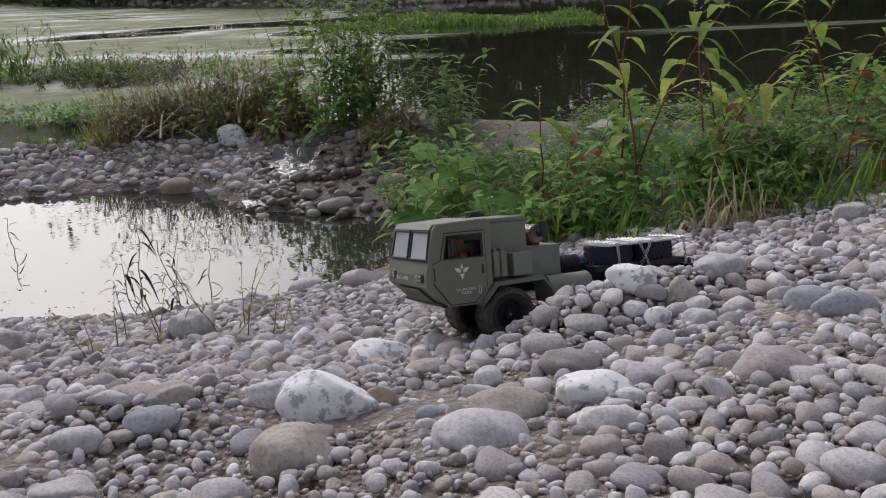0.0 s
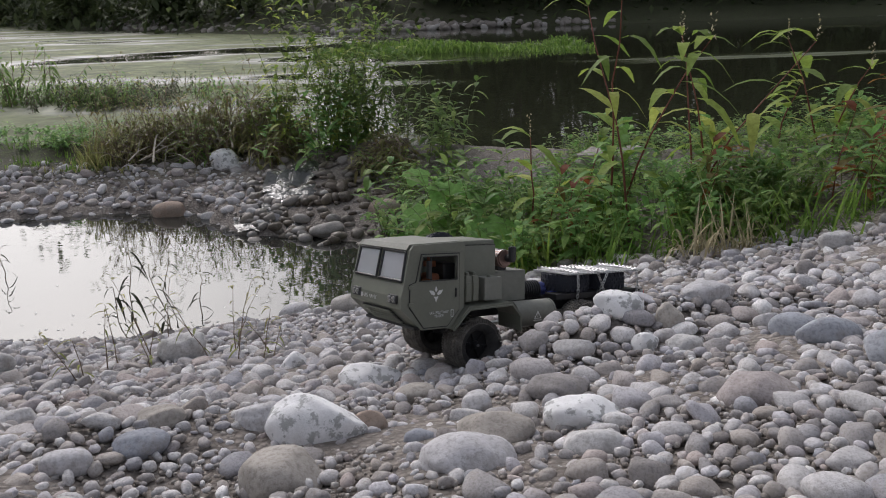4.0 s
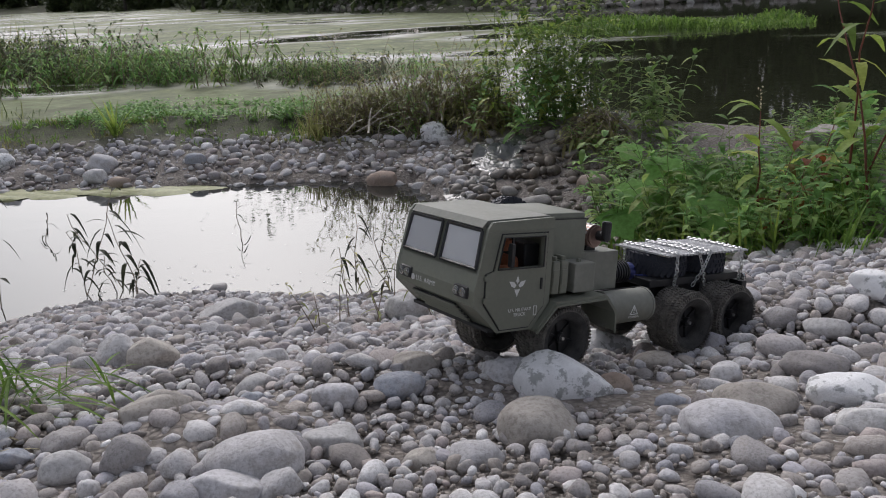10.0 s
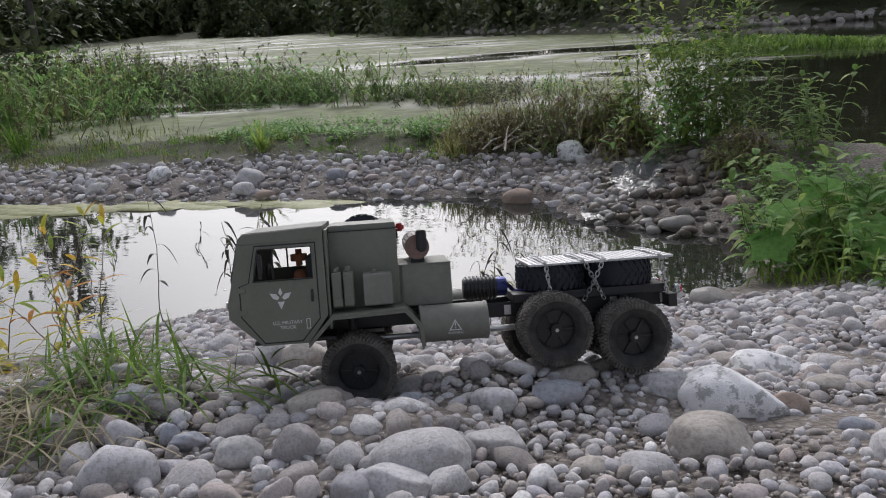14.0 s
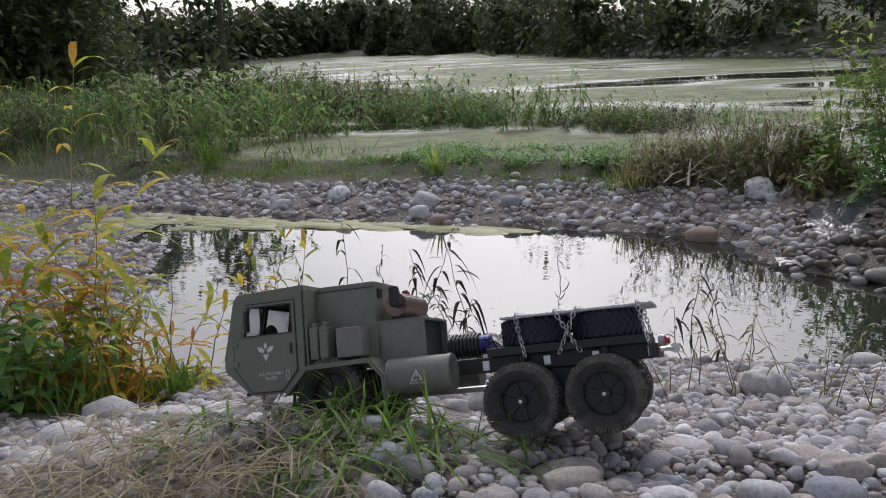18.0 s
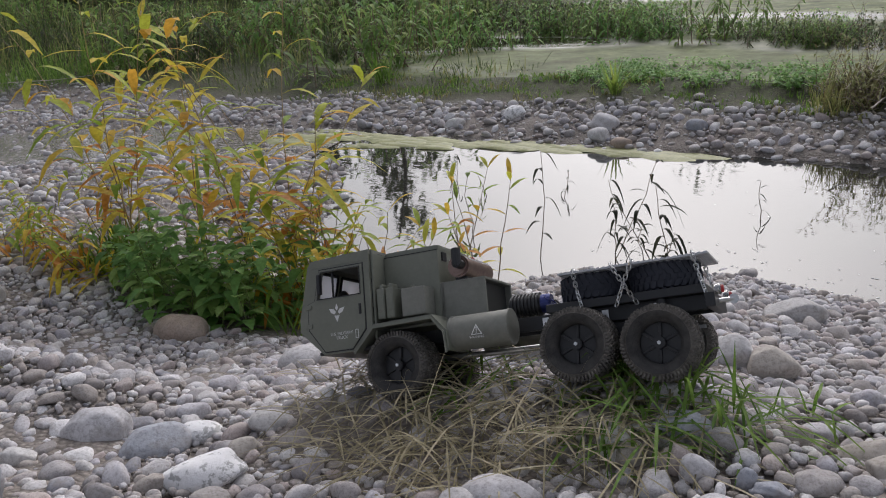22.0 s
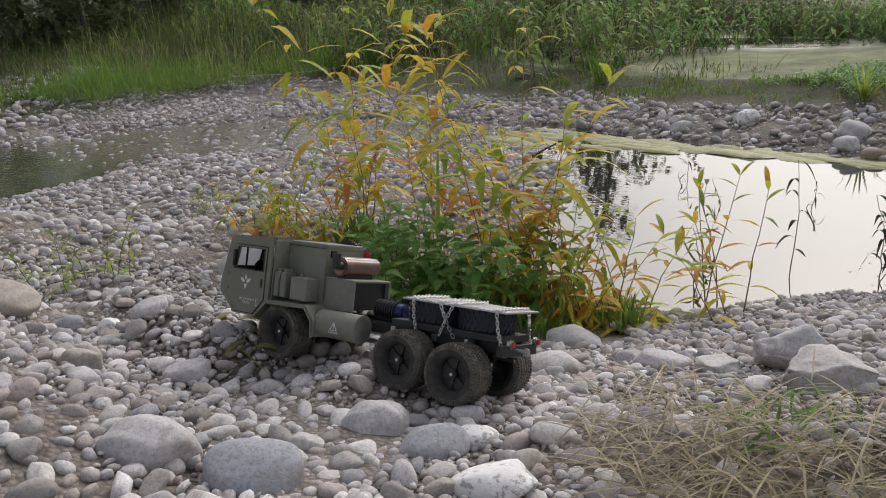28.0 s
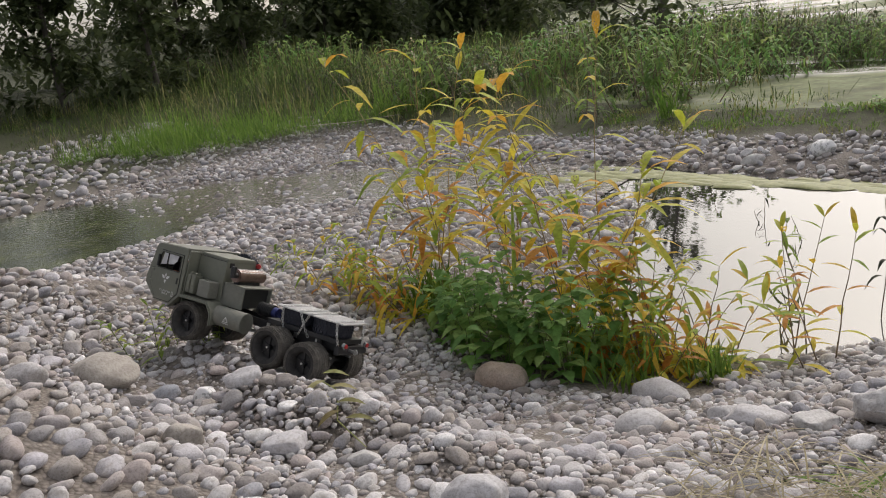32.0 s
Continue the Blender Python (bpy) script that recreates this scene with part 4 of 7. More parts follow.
bar = scatter(rng, (-6.5, -2.1, -0.6, 3.3), 42000, 0.007, 0.027, gravel_flat, 0.76, 3.2)
for lot, level in ((bar[bar[:, 2] > 0.013], 2), (bar[bar[:, 2] <= 0.013], 1)):
    thing("gravel_bar", None, "pale gravel bar of small rounded stones beside the stream", "gravel", "", "stuff", joined_stones("gravel_bar", rng, seated(lot), lot[:, 2], level, pebble, 0.38))
def upper_bank(xs, ys):
    inner = (xs > -2.6) & (xs < 1.35) & (ys > 0.3)
    return bank(xs, ys) & ~inner & (xs + 0.4 * ys < 3.2)


upper = np.concatenate([scatter(rng, (-6.5, 3.0, -3.0, 0.3), 9000, 0.014, 0.05, upper_bank, 0.8, 2.4), scatter(rng, (1.35, 2.6, 0.3, 1.8), 2200, 0.012, 0.04, upper_bank, 0.8, 2.4)])
thing("bank_gravel", None, "coarse grey gravel reaching up the bank", "gravel", "", "stuff", joined_stones("bank_gravel", rng, seated(upper), upper[:, 2], 1, pebble, 0.35))
far = scatter(rng, (-7.6, -0.15, 2.3, 4.2), 30000, 0.007, 0.031, shore, 0.74, 3.8)
single = far[:, 2] > 0.0175
picked = far[single][:260]
turns = turned(rng, len(picked), 0.2)
for k, (x, y, r) in enumerate(picked):
    ob = new("stone", shapes[k % 30])
    ob.parent = ground
    ob.matrix_basis = Matrix.Translation((x, y, float(ground_height(x, y)) + 0.2 * r)) @ Matrix(turns[k].tolist()).to_4x4() @ Matrix.Scale(r, 4)
far = np.concatenate([far[single][260:], far[~single]])
thing("far_shore_stones", None, "pale grey stones heaped along the far shore", "stones", "", "stuff", joined_stones("far_shore_stones", rng, seated(far), far[:, 2], 2, pebble, 0.3))
west = scatter(rng, (-9.5, -6.2, 0.3, 3.4), 2200, 0.015, 0.05, dry, 0.8, 2.2)
thing("stream_bank_stones", None, "pale stones along the far bank of the stream", "stones", "", "stuff", joined_stones("stream_bank_stones", rng, seated(west), west[:, 2], 2, pebble, 0.25))
def riffle(xs, ys):
    d = outline_distance(xs, ys, POND)
    return (d < 0) & (xs < -3.0) & ((d > -0.12) | (rng.random(xs.shape) < 0.12)) & (ys > 1.7)


wet = scatter(rng, (-6.6, -3.0, 1.2, 3.6), 9000, 0.008, 0.034, riffle, 0.8, 2.6)
wet = np.stack([wet[:, 0], wet[:, 1], -0.15 * wet[:, 2], wet[:, 2]], -1)
thing("stream_stones", None, "pale stones breaking the surface of the shallow stream", "stones", "", "stuff", joined_stones("stream_stones", rng, wet[:, :3], wet[:, 3], 2, pebble, 0.35))
# rubble of the little fall, wet and dark
fx, fy = rng.uniform(-0.32, 0.3, 420), rng.uniform(2.9, 3.7, 420)
spots = seated(np.stack([fx, fy], -1))
thing("fall_rubble", None, "dark wet rubble stones round a small waterfall", "stones", "", "stuff", joined_stones("fall_rubble", rng, spots, rng.uniform(0.008, 0.032, 420) , 2, wet_stone, 0.2))
bm = bmesh.new()
rows = []
for k in range(15):
    s = k / 14
    y = 3.62 - 0.52 * s
    x = -0.1 - 0.14 * s + 0.03 * math.sin(k)
    z = 0.135 - 0.115 * smooth(0.1, 0.9, s) + 0.01 * math.sin(k * 2.1)
    w = 0.07 + 0.05 * s
    rows.append([bm.verts.new((x + w * u, y + 0.02 * math.sin(u * 7 + k), float(z) + 0.014 * math.sin(u * 5 + k * 1.7))) for u in (-1, -0.6, -0.2, 0.2, 0.6, 1)])
for a, b_ in zip(rows, rows[1:]):
    for i in range(5):
        bm.faces.new((a[i], a[i + 1], b_[i + 1], b_[i]))
thing("waterfall", None, "small white cascade tumbling over dark wet stones into the pond", "waterfall", "", "", from_bm("waterfall", bm, white_water, True, 180))


# ---- the model truck: x forward, y to its left, z up, origin under the front axle ----
def block(x0, x1, y0, y1, z0, z1, edge=0.0012, steps=2):
    bm = bmesh.new()
    bmesh.ops.create_cube(bm, size=1)
    bmesh.ops.transform(bm, matrix=Matrix.Translation(((x0 + x1) / 2, (y0 + y1) / 2, (z0 + z1) / 2)) @ Matrix.Diagonal((x1 - x0, y1 - y0, z1 - z0, 1)), verts=bm.verts)
    if edge:
        bmesh.ops.bevel(bm, geom=list(bm.edges), offset=edge, segments=steps, affect="EDGES", profile=0.6)
    return bm


def drum(r, length, axis="x", at=(0, 0, 0), sides=28, edge=0.001, r2=None):
    bm = bmesh.new()
    bmesh.ops.create_cone(bm, cap_ends=True, segments=sides, radius1=r, radius2=r if r2 is None else r2, depth=length)
    if edge:
        rim = [e for e in bm.edges if abs(e.verts[0].co.z - e.verts[1].co.z) < 1e-6]
        bmesh.ops.bevel(bm, geom=rim, offset=edge, segments=2, affect="EDGES")
    turn = {"x": pose(0, 0, 0, 0, 90, 0), "y": pose(0, 0, 0, 90, 0, 0), "z": Matrix.Identity(4)}[axis]
    bmesh.ops.transform(bm, matrix=Matrix.Translation(at) @ turn, verts=bm.verts)
    return bm


def plate(outer, holes, y0, y1):
    """A sheet cut to an outline of x, z with openings, from y0 to y1."""
    bm = bmesh.new()
    edges = []
    for loop in [outer, *holes]:
        vs = [bm.verts.new((x, y0, z)) for x, z in loop]
        edges += [bm.edges.new((vs[i - 1], vs[i])) for i in range(len(vs))]
    bmesh.ops.triangle_fill(bm, edges=edges, use_beauty=True, use_dissolve=False)
    out = bmesh.ops.extrude_face_region(bm, geom=list(bm.faces))
    bmesh.ops.translate(bm, vec=(0, y1 - y0, 0), verts=[v for v in out["geom"] if isinstance(v, bmesh.types.BMVert)])
    return bm


def ribbon(points, thick, y0, y1):
    """A bent sheet along points of x, z."""
    bm = bmesh.new()
    cols = []
    for k, (x, z) in enumerate(points):
        a, c = points[max(k - 1, 0)], points[min(k + 1, len(points) - 1)]
        t = Vector((c[0] - a[0], 0, c[1] - a[1])).normalized()
        nx, nz = -t.z * thick, t.x * thick
        cols.append([bm.verts.new(p) for p in ((x, y0, z), (x, y1, z), (x + nx, y1, z + nz), (x + nx, y0, z + nz))])
    for a, c in zip(cols, cols[1:]):
        for i in range(4):
            bm.faces.new((a[i], a[(i + 1) % 4], c[(i + 1) % 4], c[i]))
    bm.faces.new(cols[0])
    bm.faces.new(cols[-1][::-1])
    return bm


def merged(*bms):
    out = bmesh.new()
    for one in bms:
        me = bpy.data.meshes.new("piece")
        one.to_mesh(me)
        one.free()
        out.from_mesh(me)
        bpy.data.meshes.remove(me)
    return out


def lettering(words, size, m, parent):
    cu = bpy.data.curves.new("lettering", "FONT")
    cu.body, cu.size, cu.align_x, cu.align_y, cu.extrude = words, size, "CENTER", "CENTER", 0.0001
    cu.materials.append(decal)
    ob = new("lettering", cu)
    ob.parent, ob.matrix_basis = parent, m
    return ob


def tyre_mesh(r, half, material, lugs=26, hole=0.55, fine=False):
    """A knobbly tyre, axis along y: a round carcass with staggered rows of lugs and side knobs."""
    profile = [(hole, -0.7), (0.66, -0.96), (0.8, -1.02), (0.935, -0.84), (0.968, -0.4), (0.968, 0.4), (0.935, 0.84), (0.8, 1.02), (0.66, 0.96), (hole, 0.7), (hole * 0.97, 0)]
    seg = 40
    verts, faces = [], []
    for k in range(seg):
        a = 2 * math.pi * k / seg
        verts += [(math.cos(a) * q * r, w * half, math.sin(a) * q * r) for q, w in profile]
    count = len(profile)
    for k in range(seg):
        for i in range(count):
            faces.append((k * count + i, k * count + (i + 1) % count, (k + 1) % seg * count + (i + 1) % count, (k + 1) % seg * count + i))
    carcass = bmesh.new()
    me = mesh_of("tyre", verts, faces)
    carcass.from_mesh(me)
    bpy.data.meshes.remove(me)
    carcass = from_bm("tyre", carcass, material, True, 40)
    verts, faces = [], []

    def lug(a, span, w0, w1, q0, q1, skew):
        at = len(verts)
        for q, s in ((q0, 1.0), (q1, 0.82)):
            for w, side in ((w0, -1), (w0, 1), (w1, 1), (w1, -1)):
                mid = (w0 + w1) / 2
                b = a + side * span * s / 2 + skew * (w - mid)
                ww = mid + (w - mid) * (0.9 if s < 1 else 1)
                verts.append((math.cos(b) * q * r, ww * half, math.sin(b) * q * r))
        for f in ((4, 5, 6, 7), (0, 1, 5, 4), (1, 2, 6, 5), (2, 3, 7, 6), (3, 0, 4, 7)):
            faces.append(tuple(at + i for i in f))

    rows = [(-0.96 + 0.32 * j, -0.72 + 0.32 * j) for j in range(6)] if fine else [(-0.94, -0.44), (-0.36, -0.03), (0.03, 0.36), (0.44, 0.94)]
    step, rnd = 2 * math.pi / lugs, random.Random(lugs)
    for k in range(lugs):
        a = step * k
        for j, (w0, w1) in enumerate(rows):
            edge = (0.985 if abs(w0 + w1) > 1 else 1.0) + (rnd.uniform(-0.012, 0.012) if fine else 0)
            shift = rnd.uniform(-0.15, 0.15) if fine else 0
            lug(a + step * (0.5 * (j % 2) + shift), step * 0.66, w0, w1, 0.9, edge, 0.12 * (1 if w0 > 0 else -1))
        for side in (-1, 1):
            low, high = (0.84, 0.93) if fine else (0.76, 0.92)
            lug(a + step * 0.25 * side, step * 0.55, min(0.92 * side, 1.03 * side), max(0.92 * side, 1.03 * side), low, high, 0)
    bm = bmesh.new()
    me = mesh_of("tread", verts, faces)
    bm.from_mesh(me)
    bpy.data.meshes.remove(me)
    return carcass, from_bm("tread", bm, material)


truck = thing("model_truck", None, "olive drab radio-controlled model army truck with six dusty knobbly tyres", "model truck")

# cab
SIDE = [(0.091, 0.064), (0.122, 0.093), (0.122, 0.108), (0.1175, 0.126), (0.1085, 0.168), (0.1035, 0.1745), (0.026, 0.1775), (0.026, 0.09), (0.046, 0.064)]
WINDOW = [(0.0955, 0.1285), (0.0895, 0.159), (0.0386, 0.159), (0.0386, 0.1285)]
cab = part("cab", plate(SIDE, [WINDOW], 0.0655, 0.0625), olive, truck)
part("cab_side", plate(SIDE, [WINDOW], -0.0625, -0.0655), olive, cab)
part("cab_roof", merged(plate([(0.1035, 0.1712), (0.1085, 0.167), (0.1105, 0.1685), (0.1045, 0.1752), (0.026, 0.1782), (0.026, 0.174)], [], -0.058, 0.058)), olive_dusty, cab)
for s in (-1, 1):
    bm = bmesh.new()
    vs = [bm.verts.new(p) for p in ((0.1045, s * 0.058, 0.1752), (0.026, s * 0.058, 0.1782), (0.026, s * 0.0658, 0.1655), (0.1085, s * 0.0658, 0.165))]
    bm.faces.new(vs)
    bmesh.ops.solidify(bm, geom=list(bm.faces), thickness=0.002)
    part("roof_edge", bm, olive_dusty, cab)
part("cab_back", block(0.0225, 0.0255, -0.0625, 0.0625, 0.075, 0.174), olive, cab)
part("cab_floor", block(0.02, 0.1, -0.062, 0.062, 0.064, 0.068), black_plastic, cab)
part("front_panel", plate([(0.0905, 0.064), (0.1215, 0.093), (0.1215, 0.108), (0.117, 0.126), (0.114, 0.126), (0.1185, 0.107), (0.1185, 0.0945), (0.088, 0.066)], [], -0.0625, 0.0625), olive, cab)


def on_screen(u, v):
    """A place on the sloping windscreen: u across, v up from its foot (0 to 1)."""
    return Vector((0.1175 - 0.009 * v, u, 0.126 + 0.042 * v))


def bars_on_screen(corners, r):
    bm = bmesh.new()
    for a, c in zip(corners, corners[1:] + corners[:1]):
        p, q = on_screen(*a), on_screen(*c)
        one = drum(r, (q - p).length, "z", sides=6, edge=0)
        bmesh.ops.transform(one, matrix=Matrix.Translation((p + q) / 2) @ (q - p).to_track_quat("Z", "Y").to_matrix().to_4x4(), verts=one.verts)
        bm = merged(bm, one)
    return bm


for s in (-1, 1):
    edge = [(s * 0.004, 0.06), (s * 0.06, 0.06), (s * 0.057, 0.94), (s * 0.004, 0.94)]
    screen = part("windscreen", bars_on_screen(edge, 0.002), black_plastic, cab)
    bm = bmesh.new()
    bm.faces.new([bm.verts.new(on_screen(*c)) for c in edge])
    bmesh.ops.solidify(bm, geom=list(bm.faces), thickness=0.0008)
    part("pane", bm, pane_mat, screen, "grimy pane coloured white for the reflected sky")
    foot, tip = on_screen(s * 0.03 - 0.014, 0.08) + Vector((0.003, 0, 0)), on_screen(s * 0.03 + 0.014, 0.02) + Vector((0.004, 0, 0.003))
    arm = drum(0.0009, (tip - foot).length, "z", sides=6, edge=0)
    bmesh.ops.transform(arm, matrix=Matrix.Translation((foot + tip) / 2) @ (tip - foot).to_track_quat("Z", "Y").to_matrix().to_4x4(), verts=arm.verts)
    part("wiper", arm, black_plastic, cab)
bm = bmesh.new()
for u0, u1, v0, v1 in ((-0.0625, 0.0625, -0.03, 0.07), (-0.0625, 0.0625, 0.93, 1.02), (-0.0625, -0.0585, 0, 1), (0.0585, 0.0625, 0, 1), (-0.004, 0.004, 0, 1)):
    face = bmesh.new()
    face.faces.new([face.verts.new(on_screen(u, v)) for u, v in ((u0, v0), (u1, v0), (u1, v1), (u0, v1))])
    bmesh.ops.solidify(face, geom=list(face.faces), thickness=0.0024)
    bm = merged(bm, face)
part("screen_frame", bm, olive, cab)
# lamps, grille and handles of the front
for s in (-1, 1):
    lamp = part("headlight", block(0.118, 0.1245, s * 0.0465 - 0.0105, s * 0.0465 + 0.0105, 0.0985, 0.111, 0.003), black_plastic, cab)
    for d in (-0.005, 0.0045):
        part("reflector", drum(0.0045, 0.003, "x", (0.1245, s * 0.0465 + d, 0.105)), chrome_grey, lamp, "round clear lamp")
grille = part("grille", plate([(0.0935, 0.0655), (0.119, 0.0895), (0.1205, 0.089), (0.095, 0.064)], [], -0.035, 0.035), black_plastic, cab)
for k in range(6):
    s = (k + 0.5) / 6
    part("slat", block(0.0955 + 0.025 * s - 0.0015, 0.0955 + 0.025 * s + 0.002, -0.036, 0.036, 0.0655 + 0.0235 * s - 0.0014, 0.0655 + 0.0235 * s + 0.0006, 0), olive, grille)
lettering("U.S. ARMY", 0.0075, Matrix.Translation((0.1219, -0.012, 0.1015)) @ pose(0, 0, 0, 90, 0, 90), cab)
part("badge", drum(0.0032, 0.0004, "x", (0.122, -0.034, 0.1015), 16, 0), decal, cab)

# doors
DOOR = [(0.0885, 0.0675), (0.109, 0.0945), (0.109, 0.124), (0.1, 0.127), (0.092, 0.162), (0.0345, 0.162), (0.0345, 0.088), (0.0525, 0.0675)]
for s in (-1, 1):
    y0, y1 = (0.0655, 0.0668) if s > 0 else (-0.0655, -0.0668)
    door = part("door", plate(DOOR, [WINDOW], y0, y1), olive, cab)
    gap = [((x - 0.068) * 1.035 + 0.068, (z - 0.115) * 1.03 + 0.115) for x, z in DOOR]
    part("door_seam", plate(gap, [DOOR], s * 0.0655, s * 0.0659), black_plastic, door)
    frame_bar = [(0.0965, 0.1275), (0.0903, 0.1598), (0.0378, 0.1598), (0.0378, 0.1275)]
    part("window_frame", plate(frame_bar, [WINDOW], s * 0.0668, s * 0.0678), black_plastic, door)
    part("quarter_light", block(0.0755, 0.0772, s * 0.0635 - 0.001, s * 0.0635 + 0.001, 0.128, 0.159, 0), black_plastic, door)
    part("door_handle", block(0.0385, 0.041, s * 0.067 - 0.0012, s * 0.067 + 0.0012, 0.105, 0.117, 0.0006), black_plastic, door)
    for z in (0.096, 0.118):
        part("hinge", block(0.104, 0.112, s * 0.067 - 0.0012, s * 0.067 + 0.0012, z, z + 0.005, 0.0005), olive, door)
    if s > 0:
        turn = pose(0, 0, 0, 90, 0, 180)
        lettering("U.S. MILITARY\nTRUCK", 0.0048, Matrix.Translation((0.0655, 0.0671, 0.0835)) @ turn, door)
        bm = bmesh.new()
        kite = [(0, 1), (0.2, 0.5), (0, 0.22), (-0.2, 0.5)]
        wing = [(0.12, 0.08), (0.42, 0.42), (1.0, 0.5), (0.72, 0.0), (0.3, -0.18)]
        keel = [(-0.34, -0.3), (0, -0.34), (0.34, -0.3), (0, -1.05)]
        for shape in (kite, wing, [(-u, v) for u, v in wing], keel):
            bm.faces.new([bm.verts.new((0.0705 - u * 0.0105, 0.0671, 0.1105 + v * 0.0105)) for u, v in shape])
        part("emblem", bm, decal, door, "white three-pointed emblem")
        part("frame_mark", plate([(0.0475, 0.0785), (0.0475, 0.0885), (0.0435, 0.0885), (0.0435, 0.0785)], [[(0.0469, 0.0791), (0.0469, 0.0879), (0.0441, 0.0879), (0.0441, 0.0791)]], 0.0669, 0.0672), decal, door)
mirror = part("mirror", block(0.085, 0.089, 0.0715, 0.0775, 0.132, 0.155, 0.001), black_plastic, cab)
# the doll at the wheel, one plain mesh
doll = merged(block(0.046, 0.06, 0.014, 0.046, 0.1, 0.134, 0.006), drum(0.0085, 0.017, "z", (0.054, 0.03, 0.146), 16, 0.005), drum(0.004, 0.024, "x", (0.07, 0.046, 0.122), 10, 0.002))
part("driver_doll", doll, orange_cloth, truck, "plain orange-brown toy driver doll")
part("seat", block(0.026, 0.046, 0.01, 0.052, 0.085, 0.148, 0.003), black_plastic, truck)
part("steering_wheel", drum(0.014, 0.002, "x", (0.086, 0.03, 0.128), 20, 0), black_plastic, truck)

# engine house, rear box, boxes on the wing
house = part("engine_house", merged(block(-0.047, 0.0225, -0.0385, 0.0385, 0.085, 0.17, 0.0015), block(-0.047, 0.0225, -0.036, 0.036, 0.165, 0.1765, 0.003)), olive, truck, soft=True)
part("cab_seam", merged(block(0.0226, 0.0254, -0.0575, 0.0575, 0.092, 0.164, 0), block(0.0226, 0.0254, -0.052, 0.052, 0.164, 0.1735, 0)), black_plastic, house)
part("lid_seam", block(-0.0465, 0.022, -0.0388, 0.0388, 0.1694, 0.1702, 0), black_plastic, house)
part("latch", block(-0.049, -0.0465, 0.02, 0.03, 0.158, 0.168, 0.0005), black_plastic, house)
part("rear_box", merged(block(-0.101, -0.047, 0.0345, 0.0375, 0.088, 0.131, 0.0008), block(-0.101, -0.047, -0.0375, -0.0345, 0.088, 0.131, 0.0008), block(-0.101, -0.047, -0.0375, 0.0375, 0.1285, 0.1315, 0.0008), block(-0.051, -0.047, -0.0375, 0.0375, 0.088, 0.131, 0)), olive_dusty, truck)
part("box_inside", block(-0.094, -0.052, -0.034, 0.034, 0.09, 0.128, 0), black_plastic, truck)
for s in (-1, 1):
    wing = part("wheel_arch", ribbon([(0.047, 0.0635), (0.0215, 0.0905), (-0.05, 0.0925), (-0.0665, 0.074), (-0.0685, 0.052)], 0.0035, s * 0.025, s * 0.0715), olive, truck)
    part("arch_lip", ribbon([(0.047, 0.0615), (0.0215, 0.0875), (-0.05, 0.0895), (-0.0645, 0.0725), (-0.0665, 0.05)], 0.002, s * 0.0715, s * 0.0735), olive, wing)
    for k in range(2):
        can = part("jerrycan", block(0.0105 - 0.0115 * k, 0.0205 - 0.0115 * k, s * 0.044, s * 0.0625, 0.096, 0.131, 0.002), olive, truck)
        part("handle", block(0.013 - 0.0115 * k, 0.018 - 0.0115 * k, s * 0.047, s * 0.06, 0.131, 0.1355, 0.0012), olive, can)
        part("cap", drum(0.0028, 0.004, "z", (0.0155 - 0.0115 * k, s * 0.058, 0.133), 10, 0.0005), olive, can)
        part("rib", block(0.0115 - 0.0115 * k, 0.0195 - 0.0115 * k, s * 0.0625 - 0.0006, s * 0.0625 + 0.0006, 0.105, 0.122, 0.0005), olive, can)
    chest = part("tool_box", block(-0.0395, -0.0105, s * 0.039, s * 0.0625, 0.0955, 0.127, 0.0015), olive_dusty, truck)
    part("cap", drum(0.0025, 0.004, "z", (-0.022, s * 0.055, 0.1285), 10, 0.0005), olive, chest)
    tank = part("fuel_tank", drum(0.0188, 0.069, "x", (-0.099, s * 0.0555, 0.0705), 36, 0.002), olive_dusty, truck, "dusty cylindrical tank", True)
    for x in (-0.0665, -0.1315):
        part("end_band", drum(0.0194, 0.004, "x", (x, s * 0.0555, 0.0705), 36, 0.0006), olive_dusty, tank, soft=True)
    if s > 0:
        tri = [(-0.099, 0.0760), (-0.0925, 0.0650), (-0.1055, 0.0650)]
        inner = [(-0.099, 0.0742), (-0.0942, 0.0659), (-0.1038, 0.0659)]
        part("warning_sign", merged(plate(tri, [inner], 0.0741, 0.0746), plate([(-0.0985, 0.0728), (-0.0995, 0.0728), (-0.0994, 0.0690), (-0.0986, 0.0690)], [], 0.0741, 0.0746), plate([(-0.0985, 0.0680), (-0.0995, 0.0680), (-0.0995, 0.0670), (-0.0985, 0.0670)], [], 0.0741, 0.0746)), decal, tank)
        lettering("WARNING", 0.0034, Matrix.Translation((-0.099, 0.0744, 0.0625)) @ pose(0, 0, 0, 92, 0, 180), tank)
muffler = part("muffler", drum(0.0128, 0.078, "y", (-0.068, -0.002, 0.148), 28, 0.002), copper, truck, "browned metal silencer drum", True)
bm = bmesh.new()
for i in range(18):
    for j in range(7):
        a = math.radians(20 + 20 * j)
        one = drum(0.0014, 0.0008, "z", sides=6, edge=0)
        spot = Vector((-0.068 + math.cos(a) * 0.0129, -0.038 + 0.0042 * i, 0.148 + math.sin(a) * 0.0129))
        bmesh.ops.transform(one, matrix=Matrix.Translation(spot) @ Vector((math.cos(a), 0, math.sin(a))).to_track_quat("Z", "Y").to_matrix().to_4x4(), verts=one.verts)
        me = bpy.data.meshes.new("dot")
        one.to_mesh(me)
        one.free()
        bm.from_mesh(me)
        bpy.data.meshes.remove(me)
part("perforation", bm, aluminium, muffler, "pale pierced heat shield")
